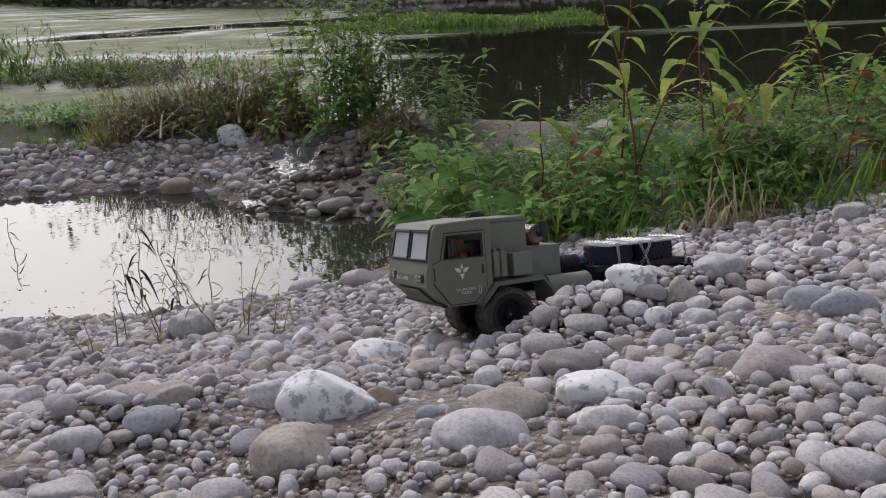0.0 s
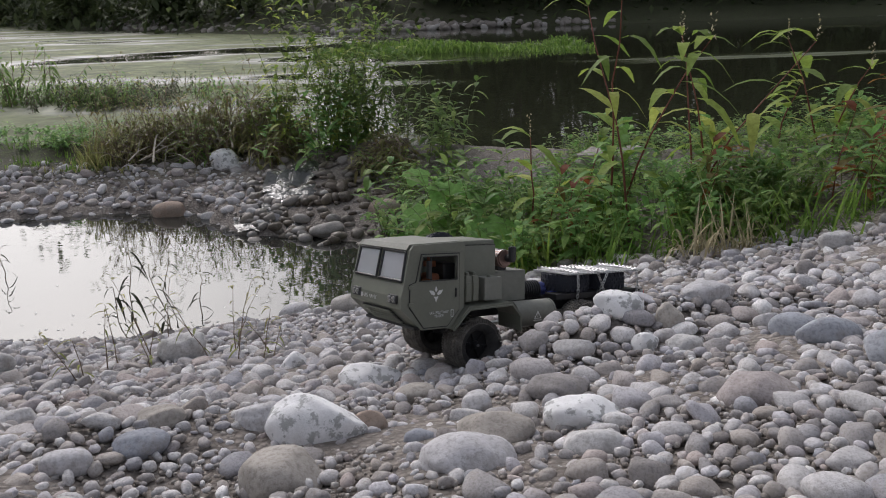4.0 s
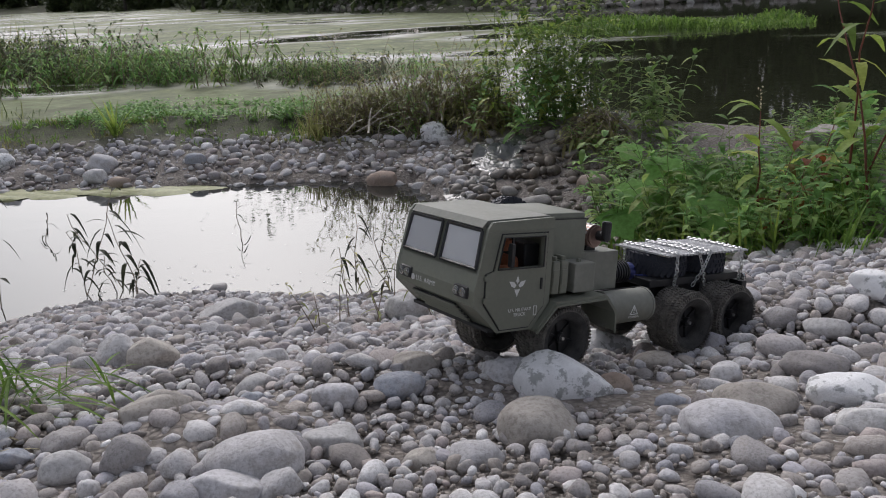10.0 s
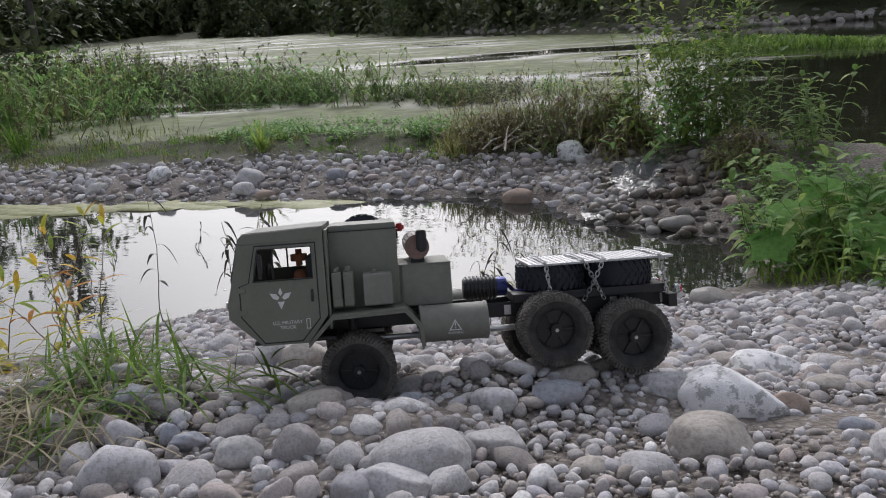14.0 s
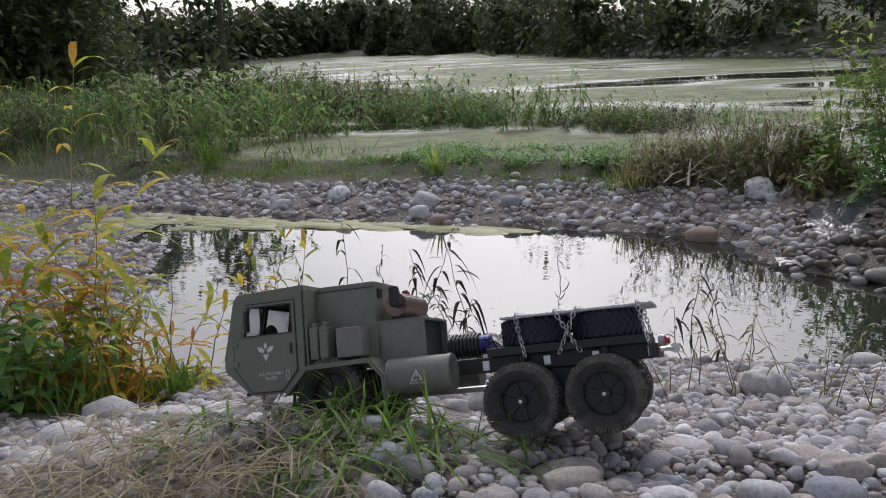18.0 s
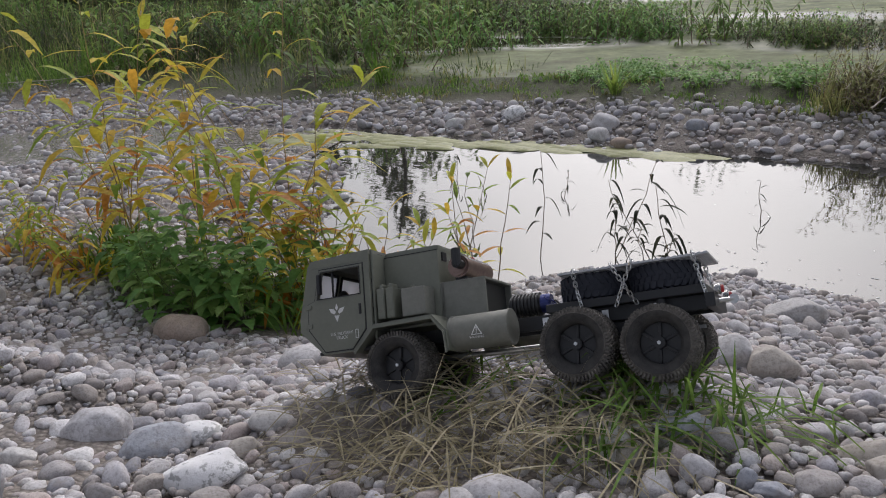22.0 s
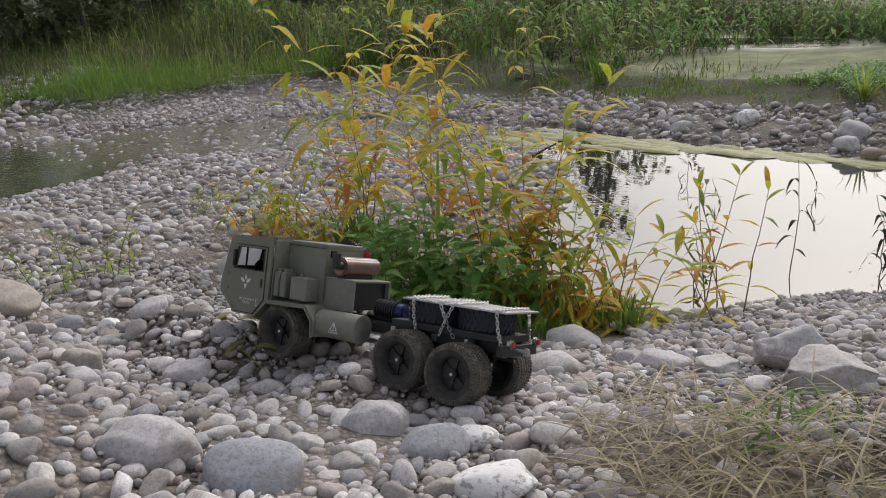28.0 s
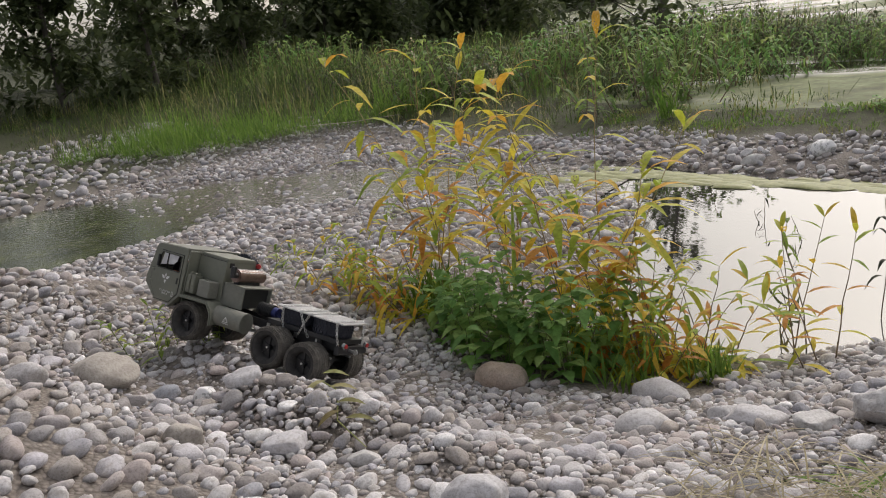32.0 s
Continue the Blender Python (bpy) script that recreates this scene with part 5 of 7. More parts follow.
part("exhaust_elbow", merged(drum(0.0055, 0.018, "y", (-0.072, 0.042, 0.149), 14, 0.001), drum(0.0055, 0.02, "z", (-0.072, 0.048, 0.156), 14, 0.001)), black_plastic, muffler)
part("bracket", block(-0.075, -0.061, -0.03, 0.03, 0.131, 0.137, 0.0005), black_plastic, truck)
carcass, tread = tyre_mesh(0.03, 0.011, rubber, 24)
spare = part("roof_spare_tyre", carcass, rubber, truck, "small black spare tyre lashed behind the roof")
spare.matrix_basis = pose(-0.012, -0.05, 0.153, 8, 0, 0)
tagged(part("tread", tread, rubber, spare), kind="stuff")
part("red_cap", drum(0.0055, 0.009, "z", (-0.053, -0.042, 0.166), 16, 0.002), red_paint, truck)

# chassis
for s in (-1, 1):
    rail = part("chassis_rail", block(-0.328, 0.09, s * 0.0215 - 0.002, s * 0.0215 + 0.002, 0.066, 0.0815, 0.0006), black_plastic, truck)
    for x in (-0.16, -0.225, -0.275, -0.33):
        part("bracket", block(x - 0.0036, x + 0.0036, s * 0.0245 - 0.001, s * 0.0245 + 0.001, 0.0685, 0.0785, 0.0005), steel, rail, "small bright steel bracket")
motor = part("motor", drum(0.0115, 0.036, "x", (-0.134, 0.004, 0.0965), 24, 0.001), black_plastic, truck)
for k in range(8):
    part("fin", drum(0.0135, 0.0018, "x", (-0.12 - 0.0042 * k, 0.004, 0.0965), 24, 0), black_plastic, motor)
part("motor_end", drum(0.0105, 0.012, "x", (-0.157, 0.004, 0.0965), 20, 0.001), blue_metal, motor, "blue anodised motor end")
for k in range(3):
    bm = bmesh.new()
    last = None
    for i in range(9):
        p = Vector((-0.158 - 0.004 * i, 0.004 + 0.008 * (k - 1) + 0.004 * math.sin(i * 0.9 + k), 0.1 - 0.002 * i + 0.003 * math.sin(i + k)))
        ring = [bm.verts.new(p + Vector((0, math.cos(a) * 0.0013, math.sin(a) * 0.0013))) for a in (0, 1.57, 3.14, 4.71)]
        if last:
            for j in range(4):
                bm.faces.new((last[j], last[(j + 1) % 4], ring[(j + 1) % 4], ring[j]))
        last = ring
    part("cable", bm, blue_metal if k else black_plastic, truck)
part("deck", block(-0.33, -0.165, -0.036, 0.036, 0.0815, 0.0905, 0.001), black_plastic, truck)
part("gearbox", block(-0.27, -0.225, -0.02, 0.02, 0.04, 0.066, 0.003), black_plastic, truck)
part("drive_shaft", drum(0.0035, 0.2, "x", (-0.11, 0, 0.05), 10, 0), steel, truck)
for x in (0.0, -0.2045, -0.2885):
    axle = part("axle", drum(0.006, 0.1, "y", (x, 0, 0.0425), 14, 0.001), black_plastic, truck)
    part("differential", drum(0.013, 0.022, "y", (x, 0.006, 0.0425), 16, 0.003), black_plastic, axle)
    for s in (-1, 1):
        part("link", block(x - 0.028, x + 0.004, s * 0.03 - 0.0016, s * 0.03 + 0.0016, 0.052, 0.0555, 0), steel, axle)
        part("shock_absorber", drum(0.0045, 0.034, "z", (x + 0.004, s * 0.031, 0.064), 12, 0.0008), black_plastic, axle)
part("bumper", block(-0.338, -0.3285, -0.045, 0.045, 0.066, 0.08, 0.001), black_plastic, truck)
for s in (-1, 1):
    lamp = part("tail_lamp", drum(0.0055, 0.006, "x", (-0.341, s * 0.034, 0.083), 16, 0.001), chrome_grey, truck)
    part("tail_lens", drum(0.0038, 0.003, "x", (-0.345, s * 0.034, 0.083), 14, 0.0005), red_paint, lamp, "red lamp lens")
part("tow_hook", merged(drum(0.0025, 0.016, "x", (-0.344, 0.012, 0.074), 10, 0.0005), drum(0.005, 0.003, "y", (-0.352, 0.012, 0.074), 14, 0.0008)), steel, truck)

# spare tyres on the deck, perforated plate, chains
carcass, tread = tyre_mesh(0.0375, 0.0135, rubber, 30, 0.5)
for x in (-0.212, -0.287):
    spare = part("spare_tyre", carcass, rubber, truck, "clean black spare tyre lying flat")
    spare.matrix_basis = pose(x, 0, 0.1045, 90, 0, 20)
    tagged(part("tread", tread, rubber, spare), kind="stuff")
bm = bmesh.new()
for k in range(9):
    y = -0.038 + 0.0095 * k
    bm = merged(bm, block(-0.336, -0.184, y - 0.0028, y + 0.0028, 0.1185, 0.1205, 0))
for k in range(26):
    x = -0.335 + 0.006 * k
    bm = merged(bm, block(x - 0.0017, x + 0.0017, -0.0425, 0.0425, 0.1187, 0.1209, 0))
tagged(part("perforated_plate", bm, aluminium, truck, "bright perforated aluminium plate over the spare tyres"), kind="stuff")


def link_mesh():
    bm = bmesh.new()
    rings = []
    for k in range(12):
        a = 2 * math.pi * k / 12
        c = Vector((math.cos(a) * 0.0019, 0, math.sin(a) * 0.0019 + (0.0013 if math.sin(a) > 0 else -0.0013)))
        out = Vector((math.cos(a), 0, math.sin(a)))
        rings.append([bm.verts.new(c + (out * math.cos(b_) + Vector((0, 1, 0)) * math.sin(b_)) * 0.0007) for b_ in (0, 1.57, 3.14, 4.71)])
    for k in range(12):
        for i in range(4):
            bm.faces.new((rings[k][i], rings[k][(i + 1) % 4], rings[(k + 1) % 12][(i + 1) % 4], rings[(k + 1) % 12][i]))
    me = bpy.data.meshes.new("link")
    bm.to_mesh(me)
    bm.free()
    return me


LINK = link_mesh()


def chain(points):
    bm = bmesh.new()
    k = 0
    for p, q in zip(points, points[1:]):
        p, q = Vector(p), Vector(q)
        count = max(1, round((q - p).length / 0.0045))
        for i in range(count):
            m = Matrix.Translation(p.lerp(q, (i + 0.5) / count)) @ (q - p).to_track_quat("Z", "Y").to_matrix().to_4x4() @ pose(0, 0, 0, 0, 0, 90 * (k % 2))
            start = len(bm.verts)
            bm.from_mesh(LINK)
            bm.verts.ensure_lookup_table()
            bmesh.ops.transform(bm, matrix=m, verts=bm.verts[start:])
            k += 1
    return bm


for s in (-1, 1):
    for a, c in (((-0.2, 0.121), (-0.205, 0.079)), ((-0.24, 0.121), (-0.262, 0.079)), ((-0.262, 0.121), (-0.24, 0.079)), ((-0.322, 0.121), (-0.33, 0.079))):
        part("chain", chain([(a[0], 0, 0.1235), (a[0], s * 0.043, a[1] + 0.001), ((a[0] + c[0]) / 2, s * 0.0425, 0.1), (c[0], s * 0.037, c[1])]), steel, truck, "thin bright steel chain", True)

# wheels
WHEEL_TYRE, TREAD = tyre_mesh(0.038, 0.0205, dusty_rubber, 58, 0.54, True)
WHEEL_TYRE.materials.append(sidewall)
for face in WHEEL_TYRE.polygons:
    if math.hypot(face.center.x, face.center.z) < 0.0285:
        face.material_index = 1
bm = merged(drum(0.0215, 0.012, "y", (0, 0, 0), 24, 0.002), drum(0.006, 0.028, "y", (0, 0, 0), 12, 0.001))
for k in range(6):
    a = math.radians(60 * k)
    one = block(-0.0015, 0.0015, -0.0085, 0.0085, 0.006, 0.02, 0.0006)
    bmesh.ops.transform(one, matrix=pose(0, 0, 0, 0, 60 * k, 0), verts=one.verts)
    bm = merged(bm, one)
RIM = from_bm("rim", bm, black_plastic, True)
NUT = from_bm("hub_nut", drum(0.002, 0.002, "y", (0, 0, 0), 6, 0), steel)
wheels = []
for x in (0.0, -0.2025, -0.284):
    for s in (-1, 1):
        wheel = new("wheel")
        wheel.parent = truck
        wheel.matrix_basis = pose(x, s * 0.0545, 0.0395)
        part("tyre", WHEEL_TYRE, dusty_rubber, wheel, "knobbly tyre grey with dust")
        tagged(part("tread", TREAD, dusty_rubber, wheel), kind="stuff")
        part("rim", RIM, black_plastic, wheel)
        part("hub_nut", NUT, steel, wheel).matrix_basis = pose(0, s * 0.0148, 0)
        wheels.append((wheel, x, s))
# the body is a little wider than the chassis
for ob in truck.children:
    if ob.name.split(".")[0] in ("cab", "engine_house", "rear_box", "box_inside", "wheel_arch", "jerrycan", "tool_box"):
        ob.scale = (1, 1.1, 1)


# ---- plants ----
def blade_points(base, way, side, length, width, droop, steps=4, belly=0.35, fold=0.15):
    """A leaf blade from base along way: rows of three points, widest at belly."""
    base, way, side = Vector(base), Vector(way).normalized(), Vector(side).normalized()
    out = []
    for k in range(steps + 1):
        s = k / steps
        c = base + way * (length * s) + Vector((0, 0, -1)) * (droop * length * s * s)
        w = width * 0.5 * (math.sin(math.pi * min(1, s / (2 * belly))) if s < belly else math.cos(math.pi / 2 * (s - belly) / (1 - belly)) ** 0.8)
        w = max(w, width * 0.04)
        dip = Vector((0, 0, -1)) * (fold * w)
        out += [c - side * w, c + dip, c + side * w]
    return out


class Greens:
    """Gathers blades and stems, each into a mesh of its own."""

    def __init__(self):
        self.v, self.f = [], []

    def leaf(self, base, way, length, width, droop=0.3, steps=4, belly=0.35, fold=0.15):
        way = Vector(way)
        side = way.cross(Vector((0, 0, 1)))
        if side.length < 1e-3:
            side = Vector((1, 0, 0))
        at = len(self.v)
        self.v += blade_points(base, way, side, length, width, droop, steps, belly, fold)
        for k in range(steps):
            a = at + 3 * k
            self.f += [(a, a + 1, a + 4, a + 3), (a + 1, a + 2, a + 5, a + 4)]

    def ragged(self, base, way, length, width, droop, rnd):
        """A broad lobed leaf."""
        base, way = Vector(base), Vector(way).normalized()
        side = way.cross(Vector((0, 0, 1))).normalized()
        at = len(self.v)
        n = 18
        self.v.append(base + way * length * 0.45)
        for k in range(n):
            a = 2 * math.pi * k / n
            q = (0.5 + 0.09 * math.cos(5 * a) + rnd.uniform(-0.03, 0.03)) * (0.6 if k == 0 else 1)
            fwd, across = 0.45 - q * math.cos(a), q * math.sin(a)
            self.v.append(base + way * length * fwd + side * width * across + Vector((0, 0, -1)) * (droop * length * (fwd * fwd + across * across) - 0.04 * length * abs(math.sin(2.5 * a))))
        self.f += [(at, at + 1 + k, at + 1 + (k + 1) % n) for k in range(n)]

    def stem(self, points, r0, r1, sides=5):
        last = None
        for k, p in enumerate(points):
            r = r0 + (r1 - r0) * k / max(1, len(points) - 1)
            at = len(self.v)
            self.v += [Vector(p) + Vector((math.cos(2 * math.pi * j / sides) * r, math.sin(2 * math.pi * j / sides) * r, 0)) for j in range(sides)]
            if last is not None:
                self.f += [(last + j, last + (j + 1) % sides, at + (j + 1) % sides, at + j) for j in range(sides)]
            last = at

    def mesh(self, name, material):
        return mesh_of(name, self.v, self.f, material, True)


def curve_up(rnd, height, lean, heading, bend=0.4, steps=6):
    pts = []
    for k in range(steps + 1):
        s = k / steps
        out = height * (lean * s + bend * s * s)
        pts.append(Vector((math.cos(heading) * out + rnd.uniform(-1, 1) * 0.01 * height, math.sin(heading) * out + rnd.uniform(-1, 1) * 0.01 * height, height * s * (1 - 0.12 * bend * s))))
    return pts


def along(pts, s):
    k = min(int(s * (len(pts) - 1)), len(pts) - 2)
    return pts[k].lerp(pts[k + 1], s * (len(pts) - 1) - k)


def herb(name, seed, m, label, category, stems, height, leaf, width, per_stem, leaf_mat, stem_mat, spread=0.05, lean=0.25, droop=0.45, thick=0.002, group="", lowest=0.15, spikes=0, bend=0.3, rise=0.5, split=True):
    """A leafy plant: stems from one foot, alternate lance-shaped leaves; each stem with its leaves is a part."""
    rnd = random.Random(seed)
    ob = thing(name, m, label, category, group)
    wood, leaves = Greens(), Greens()
    for k in range(stems):
        if split:
            wood, leaves = Greens(), Greens()
        turn = rnd.uniform(0, 6.283)
        foot = Vector((rnd.gauss(0, spread), rnd.gauss(0, spread), -0.01))
        h = height * rnd.uniform(0.55, 1.0)
        pts = [foot + p for p in curve_up(rnd, h, rnd.uniform(0, lean), turn, rnd.uniform(0, bend))]
        wood.stem(pts, thick, thick * 0.35)
        a = rnd.uniform(0, 6.28)
        for j in range(per_stem):
            s = lowest + (1 - lowest) * (j + rnd.random() * 0.6) / per_stem
            if s > 0.99:
                continue
            a += 2.2 + rnd.uniform(-0.5, 0.5)
            size = rnd.uniform(0.6, 1.0) * (1.0 - 0.25 * s)
            way = Vector((math.cos(a), math.sin(a), rise * rnd.uniform(0.3, 1.6)))
            leaves.leaf(along(pts, s), way, leaf * size, width * size, droop * rnd.uniform(0.5, 1.5))
        for j in range(2):
            leaves.leaf(pts[-1], Vector((rnd.uniform(-1, 1), rnd.uniform(-1, 1), 0.8)), leaf * rnd.uniform(0.5, 0.9), width * 0.7, droop)
        if split:
            stalk = part("stem", wood.mesh("stem", stem_mat), stem_mat, ob)
            tagged(part("foliage", leaves.mesh("foliage", leaf_mat), leaf_mat, stalk), kind="stuff")
            if k < spikes:
                heads = Greens()
                for j in range(14):
                    p = pts[-1] + Vector((rnd.gauss(0, 0.004), rnd.gauss(0, 0.004), 0.004 * j))
                    heads.leaf(p, Vector((rnd.gauss(0, 1), rnd.gauss(0, 1), 1)), 0.008, 0.005, 0, 2)
                tagged(part("seed_head", heads.mesh("seed_head", grass_dry), grass_dry, stalk, "pale seed spike"), kind="stuff")
    if not split:
        tagged(part("stem_mass", wood.mesh("stem_mass", stem_mat), stem_mat, ob), kind="stuff")
        tagged(part("foliage", leaves.mesh("foliage", leaf_mat), leaf_mat, ob), kind="stuff")
    return ob


def tuft(name, seed, m, label, blades, length, width, spread, material, flop=0.6, group="", kind="", fallen=0.0, category="grass"):
    """A clump of grass blades; fallen: the share lying over the ground."""
    rnd = random.Random(seed)
    g = Greens()
    for k in range(blades):
        a = rnd.uniform(0, 6.283)
        r = spread * math.sqrt(rnd.random())
        b_ = rnd.uniform(0, 6.283)
        foot = Vector((r * math.cos(b_), r * math.sin(b_), -0.005))
        l = length * rnd.uniform(0.4, 1.0)
        if rnd.random() < fallen:
            foot.z = rnd.uniform(0.0, 0.022)
            g.leaf(foot, (math.cos(a), math.sin(a), rnd.uniform(0.0, 0.28)), l, width, rnd.uniform(0.2, 0.5), 5, 0.3, 0.3)
        else:
            g.leaf(foot, (math.cos(a) * rnd.uniform(0.1, 0.6), math.sin(a) * rnd.uniform(0.1, 0.6), 1), l, width, flop * rnd.random(), 5, 0.25, 0.3)
    ob = thing(name, m, label, category, group, kind)
    tagged(part("blade_mass", g.mesh("blade_mass", material), material, ob), kind="stuff")
    return ob


def at_ground(x, y, turn=0.0, up=0.0, tilt=0.0):
    e = float(outline_distance(np.array([x]), np.array([y]), MERE)[0])
    z = max(float(ground_height(x, y)), -0.05 if e > 0 else MERE_Z - 0.03)
    return pose(x, y, z + up, tilt, 0, turn)


place_rng = random.Random(11)

# the autumn-coloured knotweed and the nettles on the spit
SPIT = [(-2.3, 1.65, 4, 0.62), (-2.4, 1.7, 4, 0.68), (-2.2, 1.7, 3, 0.52), (-1.88, 1.75, 5, 0.68), (-1.84, 1.7, 4, 0.58), (-1.94, 1.72, 3, 0.48)]
for k, (x, y, stems, h) in enumerate(SPIT):
    herb("willowherb", 20 + k, at_ground(x, y), "tall yellowing willowherb with orange-tipped narrow leaves", "wild plant", stems, h * 1.25, 0.2, 0.034, 15, leaf_yellow, stem_straw, 0.045, 0.3, 0.55, 0.0022, "autumn plants on the spit", 0.22, 4, 0.45, 0.8)
for k, (x, y) in enumerate([(-2.14, 1.44), (-2.04, 1.4), (-1.95, 1.42), (-1.86, 1.44), (-2.04, 1.52), (-1.9, 1.54), (-1.79, 1.52), (-1.76, 1.45), (-1.72, 1.5)]):
    herb("nettle", 40 + k, at_ground(x, y), "leafy dark green nettle clump at the foot of the willowherb", "wild plant", 8, 0.17 + 0.1 * (k % 3) / 2, 0.08, 0.036, 9, leaf_dark, stem_green, 0.05, 0.45, 0.6, 0.0016, "nettles on the spit", 0.1)
for k, (x, y, h) in enumerate([(-2.42, 1.45, 0.22), (-2.3, 1.38, 0.2), (-2.55, 1.58, 0.25), (-1.64, 1.6, 0.26), (-1.72, 1.64, 0.3), (-1.58, 1.66, 0.22), (-2.62, 1.4, 0.16), (-1.68, 1.54, 0.2)]):
    herb("willowherb", 80 + k, at_ground(x, y), "short orange and yellow willowherb at the edge of the clump", "wild plant", 6, h, 0.1, 0.02, 9, leaf_yellow, stem_brown, 0.05, 0.7, 0.8, 0.0018, "autumn plants on the spit", 0.05)
tuft("rush_tuft", 61, at_ground(-1.5, 1.66), "bright green grass tuft at the pond's edge", 120, 0.13, 0.004, 0.05, grass_green, 0.6, "grass tufts")
herb("willowherb", 62, at_ground(-1.62, 1.72), "straggling yellow-leaved willowherb leaning over the pond", "wild plant", 7, 0.32, 0.12, 0.019, 9, leaf_yellow, stem_brown, 0.05, 0.9, 0.4, 0.002, "autumn plants on the spit", 0.1)
herb("willowherb", 63, at_ground(-1.42, 1.86), "straggling yellow-leaved willowherb leaning over the pond", "wild plant", 6, 0.36, 0.12, 0.018, 8, leaf_yellow, stem_brown, 0.05, 0.8, 0.4, 0.002, "autumn plants on the spit", 0.15)
tuft("withered_clump", 64, at_ground(-2.32, 1.42), "flattened withered yellow leaves beside the nettles", 60, 0.16, 0.012, 0.08, leaf_yellow, 0.8, "grass tufts", "", 0.8, "withered plant")
for k, (x, y) in enumerate([(-1.66, 1.63), (-1.58, 1.66), (-1.74, 1.66), (-1.5, 1.72), (-1.62, 1.72)]):
    tuft("withered_clump", 65 + k, at_ground(x, y, 0, 0.01), "orange and yellow fallen leaves at the pond's edge", 34, 0.12, 0.014, 0.06, leaf_yellow, 0.8, "grass tufts", "", 0.75, "withered plant")
for k in range(7):
    a = place_rng.uniform(0, 6.28)
    tuft("spit_grass", 70 + k, at_ground(-1.95 + 0.4 * math.cos(a), 1.56 + 0.13 * math.sin(a)), "green grass blades among the nettles", 36, 0.19, 0.0065, 0.07, grass_green, 0.7, "grass tufts")
sword = Greens()
sword.leaf((0, 0, 0), (0.1, 0.02, 1), 0.42, 0.02, 0.05, 6)
sword.leaf((0.01, 0, 0), (-0.3, 0.02, 1), 0.25, 0.016, 0.3, 6)
ob = thing("reed", at_ground(-2.06, 1.6), "single broad bright green reed blade", "wild plant")
part("blade", sword.mesh("blade", leaf_lime), leaf_lime, ob)

# water plants standing in the pond
def pond_weed(seed, x, y, height, leaves, leaf, mat, lean=0.2, stems=1):
    """A wiry crooked stem out of the water with few drooping lance-shaped leaves."""
    rnd = random.Random(seed)
    ob = thing("water_weed", pose(x, y, -0.01), "wiry dark weed with drooping narrow leaves standing in the pond" if mat is leaf_grey else "lime-leaved weed stem standing in the pond", "water plant", "weeds in the pond")
    for k in range(stems):
        turn, high = rnd.uniform(0, 6.283), height * (1 if k == 0 else rnd.uniform(0.4, 0.8))
        pts = [Vector((rnd.gauss(0, 0.012) * (k > 0), rnd.gauss(0, 0.012) * (k > 0), 0))]
        for j in range(7):
            turn += rnd.uniform(-0.9, 0.9)
            step = high / 7
            pts.append(pts[-1] + Vector((math.cos(turn) * step * lean * rnd.uniform(0.4, 1.6), math.sin(turn) * step * lean * rnd.uniform(0.4, 1.6), step)))
        wood, blades = Greens(), Greens()
        wood.stem(pts, 0.0016, 0.0008)
        for j in range(leaves):
            at = along(pts, 0.25 + 0.75 * (j + rnd.random() * 0.5) / leaves if j < leaves - 1 else 0.99)
            a = rnd.uniform(0, 6.283)
            blades.leaf(at, (math.cos(a), math.sin(a), rnd.uniform(0.1, 1.2)), leaf * rnd.uniform(0.5, 1.0), leaf * rnd.uniform(0.09, 0.16), rnd.uniform(0.5, 1.7), 5)
        stalk = part("stem", wood.mesh("stem", stem_brown), stem_brown, ob)
        tagged(part("foliage", blades.mesh("foliage", mat), mat, stalk), kind="stuff")
    return ob


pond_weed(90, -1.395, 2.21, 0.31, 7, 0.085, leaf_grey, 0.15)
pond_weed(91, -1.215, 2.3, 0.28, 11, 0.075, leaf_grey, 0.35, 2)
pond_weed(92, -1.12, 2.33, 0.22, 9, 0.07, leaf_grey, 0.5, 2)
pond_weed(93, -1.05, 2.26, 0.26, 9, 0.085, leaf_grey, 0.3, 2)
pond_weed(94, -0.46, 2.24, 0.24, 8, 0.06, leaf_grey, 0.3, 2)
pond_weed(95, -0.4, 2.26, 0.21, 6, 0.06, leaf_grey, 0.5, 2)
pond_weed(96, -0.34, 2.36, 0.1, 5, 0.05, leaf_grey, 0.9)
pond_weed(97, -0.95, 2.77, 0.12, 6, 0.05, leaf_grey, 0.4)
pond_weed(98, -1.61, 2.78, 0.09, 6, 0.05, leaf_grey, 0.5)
pond_weed(99, -1.67, 2.3, 0.17, 6, 0.11, leaf_lime, 0.8)
pond_weed(100, -1.54, 2.0, 0.16, 8, 0.07, leaf_yellow, 0.5, 2)
pond_weed(101, -1.88, 2.72, 0.1, 4, 0.05, leaf_lime, 0.4)
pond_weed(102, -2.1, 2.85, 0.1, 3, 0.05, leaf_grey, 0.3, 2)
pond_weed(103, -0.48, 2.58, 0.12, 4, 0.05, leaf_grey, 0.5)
for k, (x, y) in enumerate([(-0.3, 1.75), (-0.42, 1.72), (-0.2, 1.78), (-0.14, 1.7)]):
    herb("shore_weed", 110 + k, at_ground(x, y), "sparse dry weed stalks between stones at the pond's edge", "wild plant", 4, 0.16, 0.04, 0.006, 4, leaf_olive, stem_brown, 0.025, 0.4, 0.8, 0.0012, "shore weeds")

